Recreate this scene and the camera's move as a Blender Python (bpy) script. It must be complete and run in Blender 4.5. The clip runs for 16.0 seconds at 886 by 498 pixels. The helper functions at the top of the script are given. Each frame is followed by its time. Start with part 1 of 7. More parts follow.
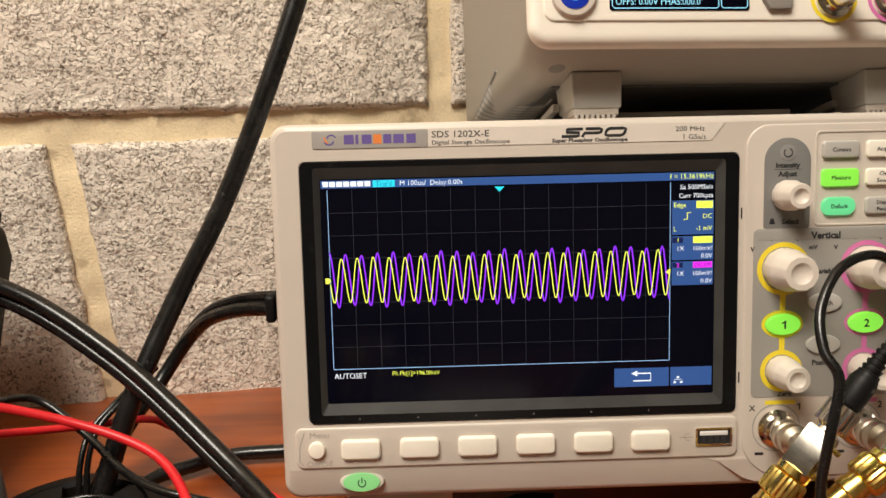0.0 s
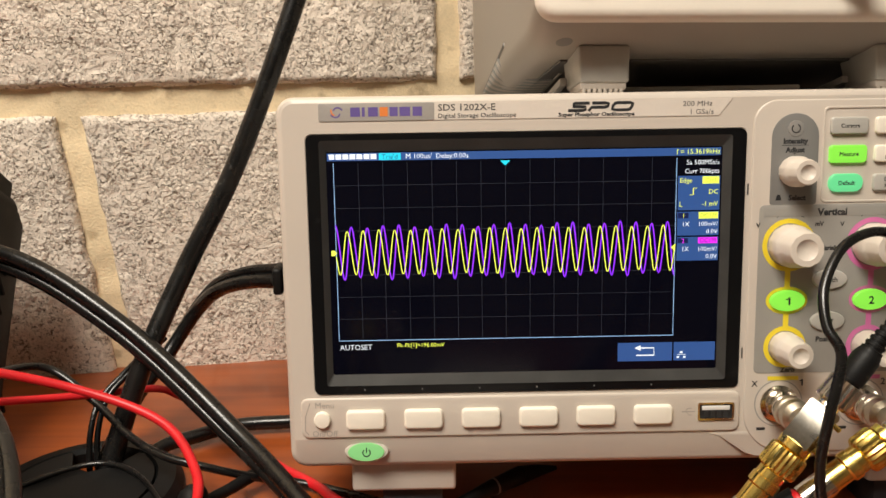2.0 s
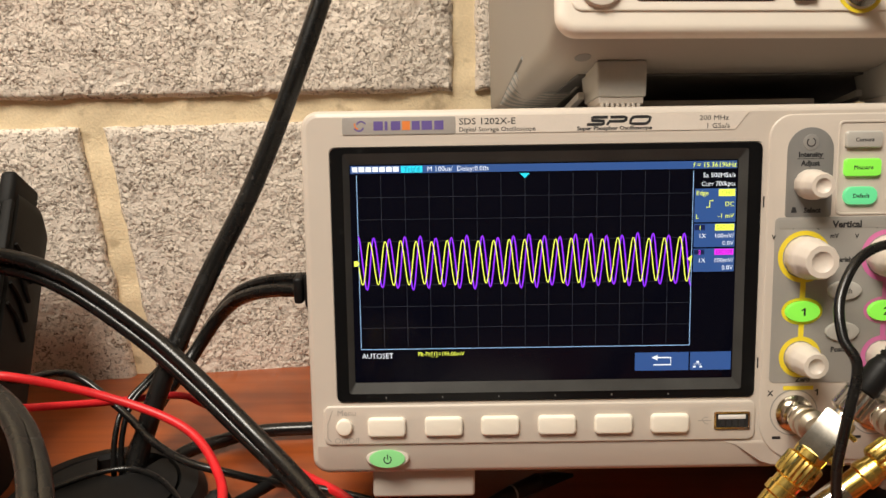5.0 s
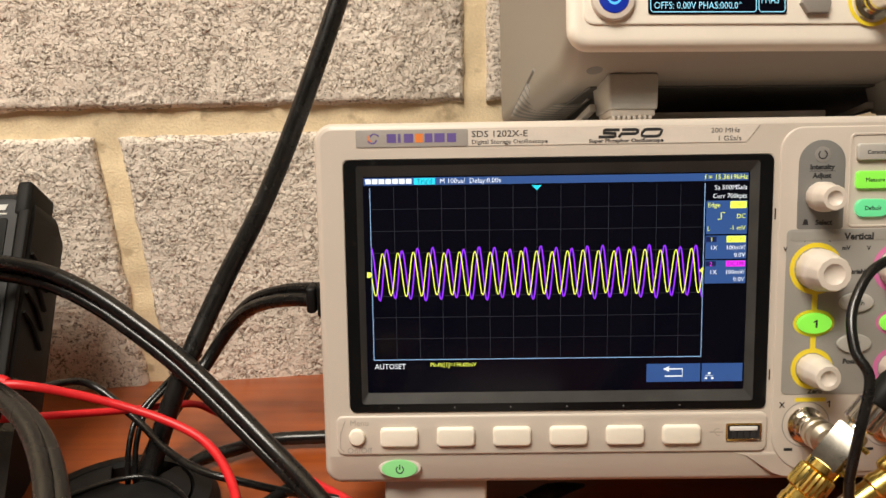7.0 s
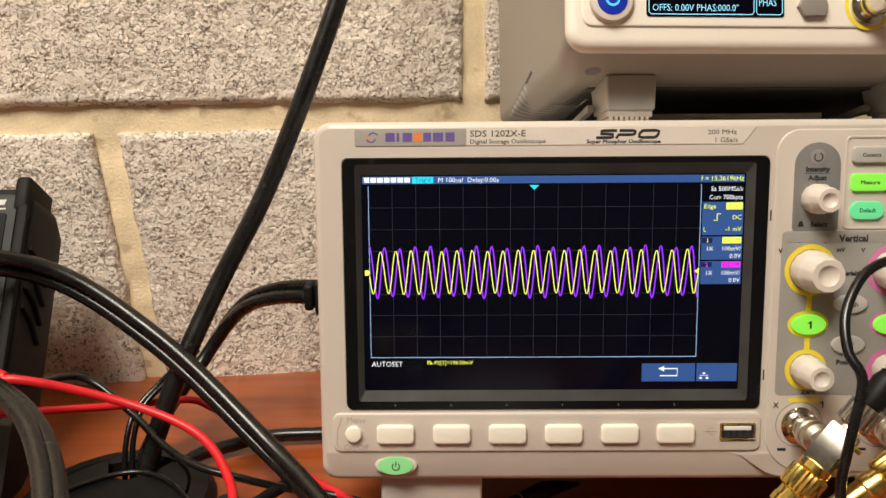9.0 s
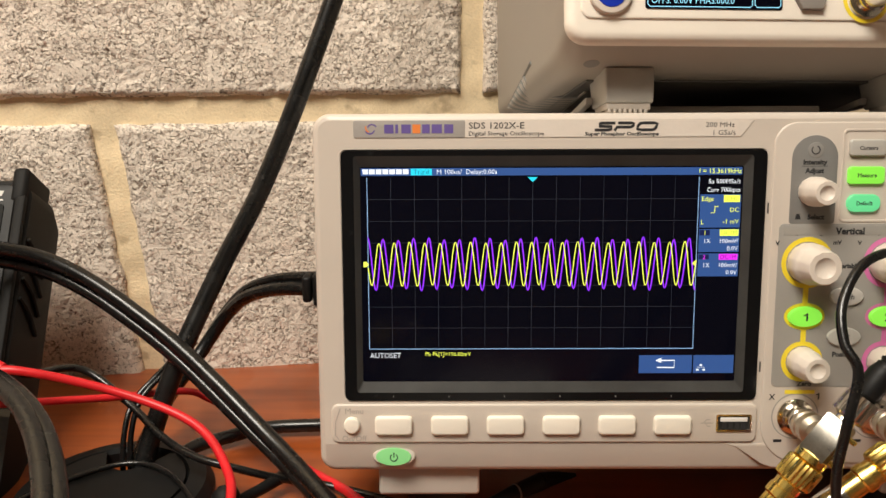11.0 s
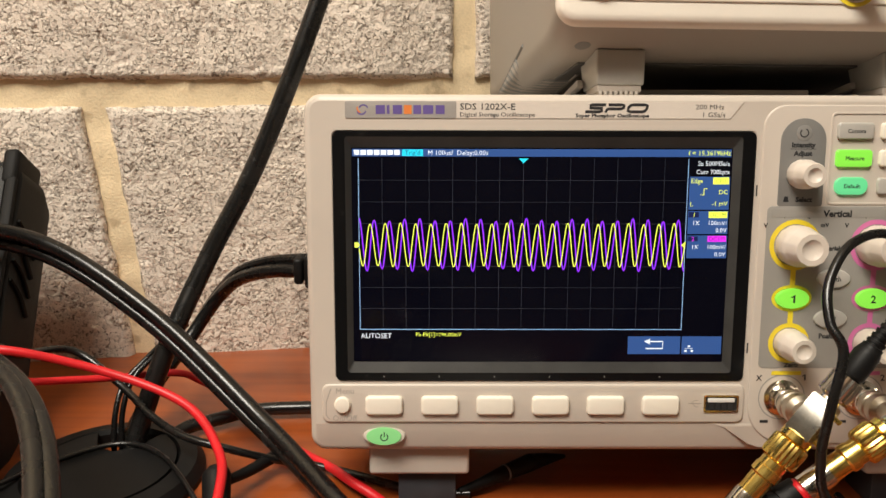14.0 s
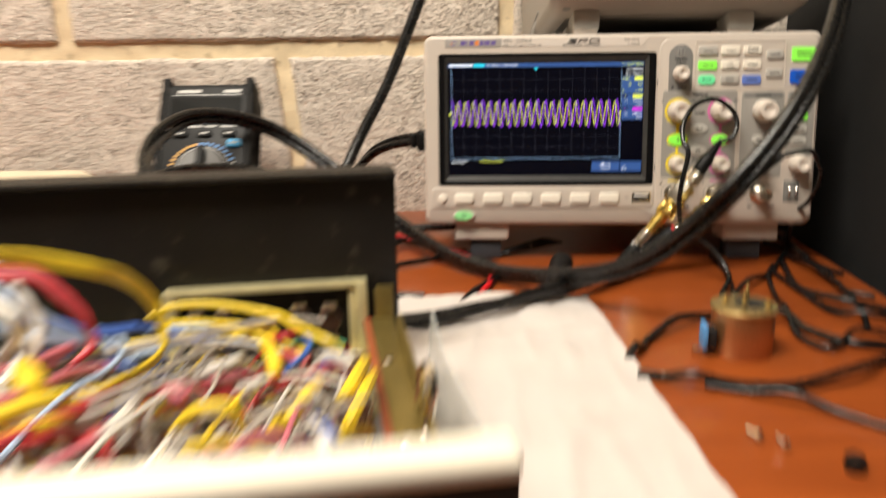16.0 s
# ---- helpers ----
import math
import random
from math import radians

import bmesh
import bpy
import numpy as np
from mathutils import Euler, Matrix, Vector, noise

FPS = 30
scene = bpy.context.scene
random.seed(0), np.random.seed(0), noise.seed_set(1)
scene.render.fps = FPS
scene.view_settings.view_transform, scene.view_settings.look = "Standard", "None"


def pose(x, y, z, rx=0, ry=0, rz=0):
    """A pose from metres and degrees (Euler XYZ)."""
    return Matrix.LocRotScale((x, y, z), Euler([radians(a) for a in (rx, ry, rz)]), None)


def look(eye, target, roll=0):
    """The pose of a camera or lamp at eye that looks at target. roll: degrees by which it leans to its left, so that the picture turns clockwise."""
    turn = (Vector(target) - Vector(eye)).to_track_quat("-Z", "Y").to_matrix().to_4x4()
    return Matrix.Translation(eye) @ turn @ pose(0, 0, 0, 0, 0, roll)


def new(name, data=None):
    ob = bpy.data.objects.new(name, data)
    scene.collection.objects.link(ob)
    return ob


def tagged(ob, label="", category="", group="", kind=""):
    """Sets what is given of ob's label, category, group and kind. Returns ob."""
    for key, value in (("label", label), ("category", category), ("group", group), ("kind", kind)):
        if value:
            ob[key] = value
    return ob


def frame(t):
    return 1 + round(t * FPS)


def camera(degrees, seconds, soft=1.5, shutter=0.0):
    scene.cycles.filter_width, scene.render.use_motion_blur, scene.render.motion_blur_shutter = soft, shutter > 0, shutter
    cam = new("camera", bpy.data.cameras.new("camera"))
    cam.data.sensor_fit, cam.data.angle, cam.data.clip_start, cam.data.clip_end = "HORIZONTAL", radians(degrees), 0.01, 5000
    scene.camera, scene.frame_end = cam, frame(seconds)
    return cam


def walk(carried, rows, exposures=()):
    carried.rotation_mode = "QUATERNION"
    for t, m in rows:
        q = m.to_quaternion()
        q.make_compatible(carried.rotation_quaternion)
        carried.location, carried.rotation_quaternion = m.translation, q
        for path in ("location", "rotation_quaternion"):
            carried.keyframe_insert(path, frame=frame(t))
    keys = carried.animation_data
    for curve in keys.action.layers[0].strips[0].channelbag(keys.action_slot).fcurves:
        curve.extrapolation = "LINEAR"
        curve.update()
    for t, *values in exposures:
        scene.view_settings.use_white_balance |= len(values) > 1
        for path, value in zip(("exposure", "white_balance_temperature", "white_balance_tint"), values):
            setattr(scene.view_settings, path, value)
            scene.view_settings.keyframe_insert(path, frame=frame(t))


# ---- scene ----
cam = camera(59.6, 16.0, shutter=0.8)
PATH = [
    (0, (0.04829, -0.28567, 0.19662), (0.06875, 0.69007, -0.02135), -1.21),
    (0.5, (0.04970, -0.28759, 0.19869), (0.06734, 0.68769, -0.02155), -1.01),
    (1, (0.05246, -0.28663, 0.19633), (0.06811, 0.68711, -0.03079), -0.89),
    (1.5, (0.05384, -0.29038, 0.19758), (0.06338, 0.68018, -0.04312), -0.82),
    (2, (0.04994, -0.28741, 0.19529), (0.05733, 0.68185, -0.05066), -0.88),
    (2.5, (0.04970, -0.28671, 0.19505), (0.05576, 0.68213, -0.05257), -0.92),
    (3, (0.04854, -0.28669, 0.19420), (0.05212, 0.68196, -0.05420), -0.86),
    (3.5, (0.04844, -0.28772, 0.19495), (0.05071, 0.68168, -0.05054), -0.84),
    (4, (0.04705, -0.28960, 0.19651), (0.04864, 0.68058, -0.04589), -0.86),
    (6.5, (0.04387, -0.29473, 0.20105), (0.03305, 0.67763, -0.03220), -0.95),
    (7, (0.04320, -0.29433, 0.20167), (0.03021, 0.67842, -0.02985), -0.96),
    (7.5, (0.04165, -0.29390, 0.20114), (0.02736, 0.67861, -0.03128), -0.90),
    (8, (0.04209, -0.29452, 0.20110), (0.03038, 0.67827, -0.03026), -0.70),
    (8.5, (0.04260, -0.29593, 0.20289), (0.03365, 0.67641, -0.03051), -0.55),
    (9, (0.04311, -0.29595, 0.20247), (0.03355, 0.67613, -0.03195), -0.45),
    (9.5, (0.04149, -0.29619, 0.20251), (0.03181, 0.67518, -0.03487), -0.39),
    (12, (0.04264, -0.29714, 0.20082), (0.04214, 0.67302, -0.04165), -0.12),
    (12.5, (0.04279, -0.29739, 0.20046), (0.04387, 0.67253, -0.04296), -0.04),
    (13, (0.04433, -0.29834, 0.20016), (0.04699, 0.67103, -0.04545), 0.07),
    (13.5, (0.04406, -0.29977, 0.19981), (0.04790, 0.66896, -0.04826), 0.14),
    (14, (0.04308, -0.29929, 0.19764), (0.04752, 0.66843, -0.05435), 0.15),
    (14.5, (0.04238, -0.31022, 0.19863), (0.04158, 0.65606, -0.05887), -0.09),
    (14.8, (0.04368, -0.32496, 0.19685), (0.03118, 0.64026, -0.06427), -0.43),
    (15, (0.03799, -0.35650, 0.20065), (0.02876, 0.60828, -0.06224), -0.25),
    (15.2, (0.03207, -0.39819, 0.20213), (0.02265, 0.56400, -0.07007), -0.18),
    (15.4, (0.03108, -0.44369, 0.19288), (0.00652, 0.51482, -0.09112), -0.06),
    (15.5, (0.03268, -0.46770, 0.19240), (0.00087, 0.48995, -0.09379), 0.11),
    (15.6, (0.03446, -0.49496, 0.19097), (0.00140, 0.46545, -0.08565), 0.35),
    (15.8, (0.03470, -0.55583, 0.18985), (0.00373, 0.40754, -0.07651), 0.46),
    (16, (0.03574, -0.61618, 0.17549), (-0.01659, 0.34821, -0.08376), -0.76),
]
walk(cam, [(t, look(eye, target, roll)) for t, eye, target, roll in PATH], [(0, 0.0), (14.5, 0.0), (15.2, 0.02), (15.6, 0.06), (16, 0.12)])

# ---------------------------------------------------------------- light
world = bpy.data.worlds.new("room_world")
scene.world = world
world.use_nodes = True
world.node_tree.nodes["Background"].inputs[0].default_value = (1.0, 0.86, 0.70, 1)
world.node_tree.nodes["Background"].inputs[1].default_value = 0.045


def area_lamp(name, place, target, size_x, size_y, watts, colour):
    data = bpy.data.lights.new(name, "AREA")
    data.shape, data.size, data.size_y, data.energy, data.color = "RECTANGLE", size_x, size_y, watts, colour
    ob = new(name, data)
    ob.matrix_world = look(place, target)
    return ob


area_lamp("ceiling_light", (-0.40, -0.72, 1.44), (-0.06, 0.06, 0.12), 0.80, 0.50, 39.0, (1.0, 0.925, 0.805))


# ---------------------------------------------------------------- materials
def surface(name, base, rough=0.5, metal=0.0, var=0.08, scale=60.0, fine=900.0, bump=0.05, depth=0.001, coat=0.0, dirt=None, dirt_at=0.62):
    """A surface with wear at two scales: broad stains and fine grain."""
    m = bpy.data.materials.new(name)
    m.use_nodes = True
    nt = m.node_tree
    n, l = nt.nodes, nt.links
    b = n["Principled BSDF"]
    b.inputs["Metallic"].default_value = metal
    b.inputs["Coat Weight"].default_value = coat
    tc = n.new("ShaderNodeTexCoord")
    big = n.new("ShaderNodeTexNoise")
    big.inputs["Scale"].default_value, big.inputs["Detail"].default_value = scale, 6
    small = n.new("ShaderNodeTexNoise")
    small.inputs["Scale"].default_value, small.inputs["Detail"].default_value = fine, 3
    for t in (big, small):
        l.new(tc.outputs["Object"], t.inputs["Vector"])
    ramp = n.new("ShaderNodeValToRGB")
    lo = [max(0.0, c * (1 - var * 1.6)) for c in base]
    hi = [min(1.0, c * (1 + var)) for c in base]
    ramp.color_ramp.elements[0].color, ramp.color_ramp.elements[0].position = (*lo, 1), 0.3
    ramp.color_ramp.elements[1].color, ramp.color_ramp.elements[1].position = (*hi, 1), 0.7
    mix = n.new("ShaderNodeMath")
    mix.operation = "MULTIPLY_ADD"
    mix.inputs[1].default_value = 0.35
    l.new(small.outputs["Fac"], mix.inputs[0])
    half = n.new("ShaderNodeMath")
    half.operation = "MULTIPLY"
    half.inputs[1].default_value = 0.65
    l.new(big.outputs["Fac"], half.inputs[0])
    l.new(half.outputs[0], mix.inputs[2])
    l.new(mix.outputs[0], ramp.inputs["Fac"])
    colour = ramp.outputs["Color"]
    if dirt:
        spots = n.new("ShaderNodeTexNoise")
        spots.inputs["Scale"].default_value, spots.inputs["Detail"].default_value = scale * 3.1, 8
        l.new(tc.outputs["Object"], spots.inputs["Vector"])
        cut = n.new("ShaderNodeMapRange")
        cut.inputs["From Min"].default_value, cut.inputs["From Max"].default_value = dirt_at, dirt_at + 0.1
        l.new(spots.outputs["Fac"], cut.inputs["Value"])
        mx = n.new("ShaderNodeMix")
        mx.data_type = "RGBA"
        l.new(cut.outputs["Result"], mx.inputs["Factor"])
        l.new(colour, mx.inputs["A"])
        mx.inputs["B"].default_value = (*dirt, 1)
        colour = mx.outputs["Result"]
    l.new(colour, b.inputs["Base Color"])
    rr = n.new("ShaderNodeMapRange")
    rr.inputs["To Min"].default_value, rr.inputs["To Max"].default_value = max(0.03, rough - 0.08), min(1, rough + 0.08)
    l.new(big.outputs["Fac"], rr.inputs["Value"])
    l.new(rr.outputs["Result"], b.inputs["Roughness"])
    if bump:
        bp = n.new("ShaderNodeBump")
        bp.inputs["Strength"].default_value, bp.inputs["Distance"].default_value = bump, depth
        l.new(small.outputs["Fac"], bp.inputs["Height"])
        l.new(bp.outputs["Normal"], b.inputs["Normal"])
    return m


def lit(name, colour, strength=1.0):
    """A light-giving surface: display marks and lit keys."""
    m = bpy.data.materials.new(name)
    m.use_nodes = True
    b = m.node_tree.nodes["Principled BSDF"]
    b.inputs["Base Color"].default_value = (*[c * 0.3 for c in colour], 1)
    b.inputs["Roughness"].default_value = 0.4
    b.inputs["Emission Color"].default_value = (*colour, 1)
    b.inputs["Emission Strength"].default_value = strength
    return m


def srgb(r, g, b):
    return tuple((c / 255 / 12.92) if c <= 10 else ((c / 255 + 0.055) / 1.055) ** 2.4 for c in (r, g, b))


IVORY = surface("ivory_plastic", (0.57, 0.505, 0.44), 0.40, var=0.03, scale=25, fine=2500, bump=0.06, depth=0.0003)
CASE_GREY = surface("case_grey_plastic", (0.42, 0.39, 0.36), 0.5, var=0.04, scale=25, fine=2500, bump=0.1, depth=0.0003)
PANEL_GREY = surface("panel_grey_print", (0.31, 0.295, 0.27), 0.5, var=0.04, scale=30, fine=2500, bump=0.04, depth=0.0002)
DARK_GREY = surface("dark_grey_print", (0.20, 0.195, 0.185), 0.5, var=0.04, scale=30, fine=2000, bump=0.04, depth=0.0002)
KNOB = surface("knob_plastic", (0.66, 0.585, 0.51), 0.38, var=0.03, scale=60, fine=2500, bump=0.04, depth=0.0002)
KEYCAP = surface("key_rubber", (0.86, 0.80, 0.69), 0.45, var=0.03, scale=60, fine=2500, bump=0.04, depth=0.0002)
GLOSS_BLACK = surface("gloss_black_bezel", (0.006, 0.006, 0.0065), 0.22, var=0.1, scale=40, fine=1800, bump=0.03, depth=0.0002, dirt=(0.02, 0.02, 0.02), dirt_at=0.7)
LEDGE = surface("bezel_ledge_black", (0.046, 0.045, 0.043), 0.40, var=0.2, scale=60, fine=3000, bump=0.15, depth=0.0003)
GLASS_BLACK = surface("screen_glass", (0.002, 0.002, 0.004), 0.10, var=0.1, scale=30, fine=900, bump=0.0)
PRINT = surface("print_ink", (0.022, 0.022, 0.024), 0.5, var=0.1, bump=0.0)
PRINT_GREY = surface("relief_print", (0.36, 0.325, 0.29), 0.5, var=0.05, bump=0.0)
RUBBER = surface("black_rubber", (0.007, 0.0068, 0.0068), 0.48, var=0.2, scale=80, fine=1600, bump=0.12, depth=0.0005, dirt=(0.022, 0.020, 0.019), dirt_at=0.68)
DARK_RUBBER = surface("slate_rubber", (0.035, 0.038, 0.045), 0.6, var=0.15, scale=80, fine=1600, bump=0.1, depth=0.0004)
CABLE = surface("black_cable_jacket", (0.0065, 0.0062, 0.006), 0.27, var=0.25, scale=90, fine=1400, bump=0.08, depth=0.0004, dirt=(0.09, 0.085, 0.08), dirt_at=0.69)
RED_WIRE = surface("red_silicone_wire", (0.62, 0.012, 0.018), 0.42, var=0.12, scale=80, fine=1500, bump=0.05, depth=0.0003)
CHROME = surface("nickel_metal", (0.80, 0.76, 0.69), 0.17, 1.0, var=0.1, scale=150, fine=2500, bump=0.05, depth=0.0002)
GOLD = surface("gold_plated_metal", (0.98, 0.70, 0.20), 0.24, 1.0, var=0.1, scale=150, fine=2500, bump=0.05, depth=0.0002)
for m_, level in ((GLOSS_BLACK, 0.18), (LEDGE, 0.22), (GLASS_BLACK, 0.15), (RUBBER, 0.2), (CABLE, 0.5)):
    m_.node_tree.nodes["Principled BSDF"].inputs["Specular IOR Level"].default_value = level
# the backlight leaks a little blue through the dark display
GLASS_BLACK.node_tree.nodes["Principled BSDF"].inputs["Emission Color"].default_value = (0.18, 0.20, 0.62, 1)
GLASS_BLACK.node_tree.nodes["Principled BSDF"].inputs["Emission Strength"].default_value = 0.004


# ---------------------------------------------------------------- mesh helpers
def link(name, bm, material, parent=None, label="", smooth=30):
    me = bpy.data.meshes.new(name)
    bm.normal_update()
    if smooth:
        for fc in bm.faces:
            fc.smooth = True
        for e in bm.edges:
            if len(e.link_faces) == 2 and e.calc_face_angle(0) > radians(smooth):
                e.smooth = False
    bm.to_mesh(me)
    bm.free()
    me.materials.append(material)
    ob = new(name, me)
    if parent:
        ob.parent = parent
    if label:
        ob["label"] = label
    return ob


def part(name, bm, material, parent, label="", smooth=30):
    return link(name, bm, material, parent, label, smooth)


def thing(name, m, label, category, group="", kind=""):
    ob = new(name)
    ob.empty_display_size = 0.02
    ob.matrix_world = m
    return tagged(ob, label, category, group, kind)


def box(x0, x1, y0, y1, z0, z1, r=0.0, seg=2, bm=None):
    bm = bm or bmesh.new()
    vs = [bm.verts.new((x, y, z)) for x in (x0, x1) for y in (y0, y1) for z in (z0, z1)]
    fs = [bm.faces.new([vs[i] for i in q]) for q in ((0, 1, 3, 2), (4, 6, 7, 5), (0, 4, 5, 1), (2, 3, 7, 6), (0, 2, 6, 4), (1, 5, 7, 3))]
    if r:
        es = list({e for fc in fs for e in fc.edges})
        bmesh.ops.bevel(bm, geom=es, offset=r, segments=seg, profile=0.5, affect="EDGES", clamp_overlap=True)
    return bm


def outline(x0, x1, z0, z1, r, seg=6):
    """Corner-rounded rectangle as (x, z), counter-clockwise; r is one radius or four (from lower left, counter-clockwise)."""
    rs = r if isinstance(r, (tuple, list)) else (r,) * 4
    pts = []
    for (cx, cz, a0), q in zip(((x0, z0, 180), (x1, z0, 270), (x1, z1, 0), (x0, z1, 90)), rs):
        ox, oz = cx + (q if cx == x0 else -q), cz + (q if cz == z0 else -q)
        for k in range(seg + 1):
            a = radians(a0 + 90 * k / seg)
            pts.append((ox + q * math.cos(a), oz + q * math.sin(a)))
    return pts


def prism(pts, y0, y1, edge=0.0, bm=None):
    """An outline in x and z, from the front y0 back to y1, with its front edge rounded by edge."""
    bm = bm or bmesh.new()
    cx, cz = sum(p[0] for p in pts) / len(pts), sum(p[1] for p in pts) / len(pts)
    w = max(p[0] for p in pts) - min(p[0] for p in pts)
    h = max(p[1] for p in pts) - min(p[1] for p in pts)
    rings = []
    if not edge:
        steps = [(0.0, 0.0)]
    else:
        steps = [(edge * (1 - math.sin(a)), edge * (1 - math.cos(a))) for a in (0.0, math.pi / 6, math.pi / 3, math.pi / 2)]
    for inset, back in steps:
        kx, kz = (w - 2 * inset) / w, (h - 2 * inset) / h
        rings.append([bm.verts.new((cx + (x - cx) * kx, y0 + back, cz + (z - cz) * kz)) for x, z in pts])
    rings.append([bm.verts.new((x, y1, z)) for x, z in pts])
    n = len(pts)
    for a, b in zip(rings, rings[1:]):
        for i in range(n):
            bm.faces.new((a[i], b[i], b[(i + 1) % n], a[(i + 1) % n]))
    bm.faces.new(rings[0])
    bm.faces.new(list(reversed(rings[-1])))
    return bm


def loft(rings, cap=(True, True), bm=None):
    """Skin over rings of equal count."""
    bm = bm or bmesh.new()
    vr = [[bm.verts.new(p) for p in ring] for ring in rings]
    n = len(vr[0])
    for a, b in zip(vr, vr[1:]):
        for i in range(n):
            bm.faces.new((a[i], b[i], b[(i + 1) % n], a[(i + 1) % n]))
    if cap[0]:
        bm.faces.new(vr[0])
    if cap[1]:
        bm.faces.new(list(reversed(vr[-1])))
    return bm


def turned(profile, seg=28, m=None, bm=None, flutes=0, flute=0.0):
    """A turned body round local -y: profile of (radius, distance out towards -y)."""
    bm = bm or bmesh.new()
    m = m or Matrix()
    rings = []
    for r, d in profile:
        ring = []
        for k in range(seg):
            a = 2 * math.pi * k / seg
            q = r * (1 - flute * (0.5 + 0.5 * math.cos(flutes * a))) if flutes else r
            ring.append(m @ Vector((q * math.cos(a), -d, q * math.sin(a))))
        rings.append(ring)
    return loft(rings, bm=bm)


def smooth_path(pts, per=8):
    p = [Vector(q) for q in pts]
    p = [p[0] * 2 - p[1]] + p + [p[-1] * 2 - p[-2]]
    out = []
    for i in range(1, len(p) - 2):
        a, b, c, d = p[i - 1 : i + 3]
        for k in range(per):
            t = k / per
            out.append(0.5 * (2 * b + (c - a) * t + (2 * a - 5 * b + 4 * c - d) * t * t + (3 * b - a - 3 * c + d) * t**3))
    return out + [p[-2]]


def tube(pts, r, sides=12, per=8, bm=None, radii=None):
    """A round strand along a smooth path; radii, if given, one for each path point."""
    bm = bm or bmesh.new()
    path = smooth_path(pts, per) if per > 1 else [Vector(q) for q in pts]
    up = Vector((0, 0, 1))
    rings, n = [], len(path)
    for i, q in enumerate(path):
        d = (path[min(i + 1, n - 1)] - path[max(i - 1, 0)]).normalized()
        s = d.cross(up)
        s = s.normalized() if s.length > 1e-6 else Vector((1, 0, 0))
        up = s.cross(d).normalized()
        rr = r if not radii else float(np.interp(i / (n - 1), np.linspace(0, 1, len(radii)), radii))
        rings.append([q + rr * (s * math.cos(2 * math.pi * k / sides) + up * math.sin(2 * math.pi * k / sides)) for k in range(sides)])
    return loft(rings, bm=bm)


def flat(pts, y, bm=None):
    """A flat patch facing the front (-y) from (x, z) points given counter-clockwise."""
    bm = bm or bmesh.new()
    bm.faces.new([bm.verts.new((x, y, z)) for x, z in pts])
    return bm


def rect(x0, x1, z0, z1, y, bm=None):
    return flat([(x0, z0), (x1, z0), (x1, z1), (x0, z1)], y, bm)


def ribbon(pts, width, y, bm=None):
    """A flat line of the given width along (x, z) points, at y."""
    bm = bm or bmesh.new()
    vs = []
    for i, (x, z) in enumerate(pts):
        a, b = pts[max(i - 1, 0)], pts[min(i + 1, len(pts) - 1)]
        dx, dz = b[0] - a[0], b[1] - a[1]
        k = width / 2 / max(math.hypot(dx, dz), 1e-9)
        vs.append((bm.verts.new((x + dz * k, y, z - dx * k)), bm.verts.new((x - dz * k, y, z + dx * k))))
    for (a, b), (c, d) in zip(vs, vs[1:]):
        bm.faces.new((a, c, d, b))
    return bm


def lettering(name, text, size, x, z, y, material, parent, align="LEFT", wide=1.0, bold=0.0):
    """Lettering as a flat mesh facing the front, its base line starting at (x, z)."""
    cu = bpy.data.curves.new(name, "FONT")
    cu.body, cu.size, cu.align_x, cu.offset = text, size, align, bold
    cu.resolution_u = 2
    tmp = bpy.data.objects.new(name, cu)
    me = bpy.data.meshes.new_from_object(tmp)
    bpy.data.objects.remove(tmp)
    me.transform(Matrix.Translation((x, y, z)) @ Matrix.Rotation(radians(90), 4, "X") @ Matrix.Diagonal((wide, 1, 1, 1)))
    me.name = name
    me.materials.clear()
    me.materials.append(material)
    ob = new(name, me)
    ob.parent = parent
    return ob

# ---------------------------------------------------------------- setting
WALL_M = Matrix.Translation((0, 0.1993, 0)) @ Matrix.Rotation(radians(7.95), 4, "Z")


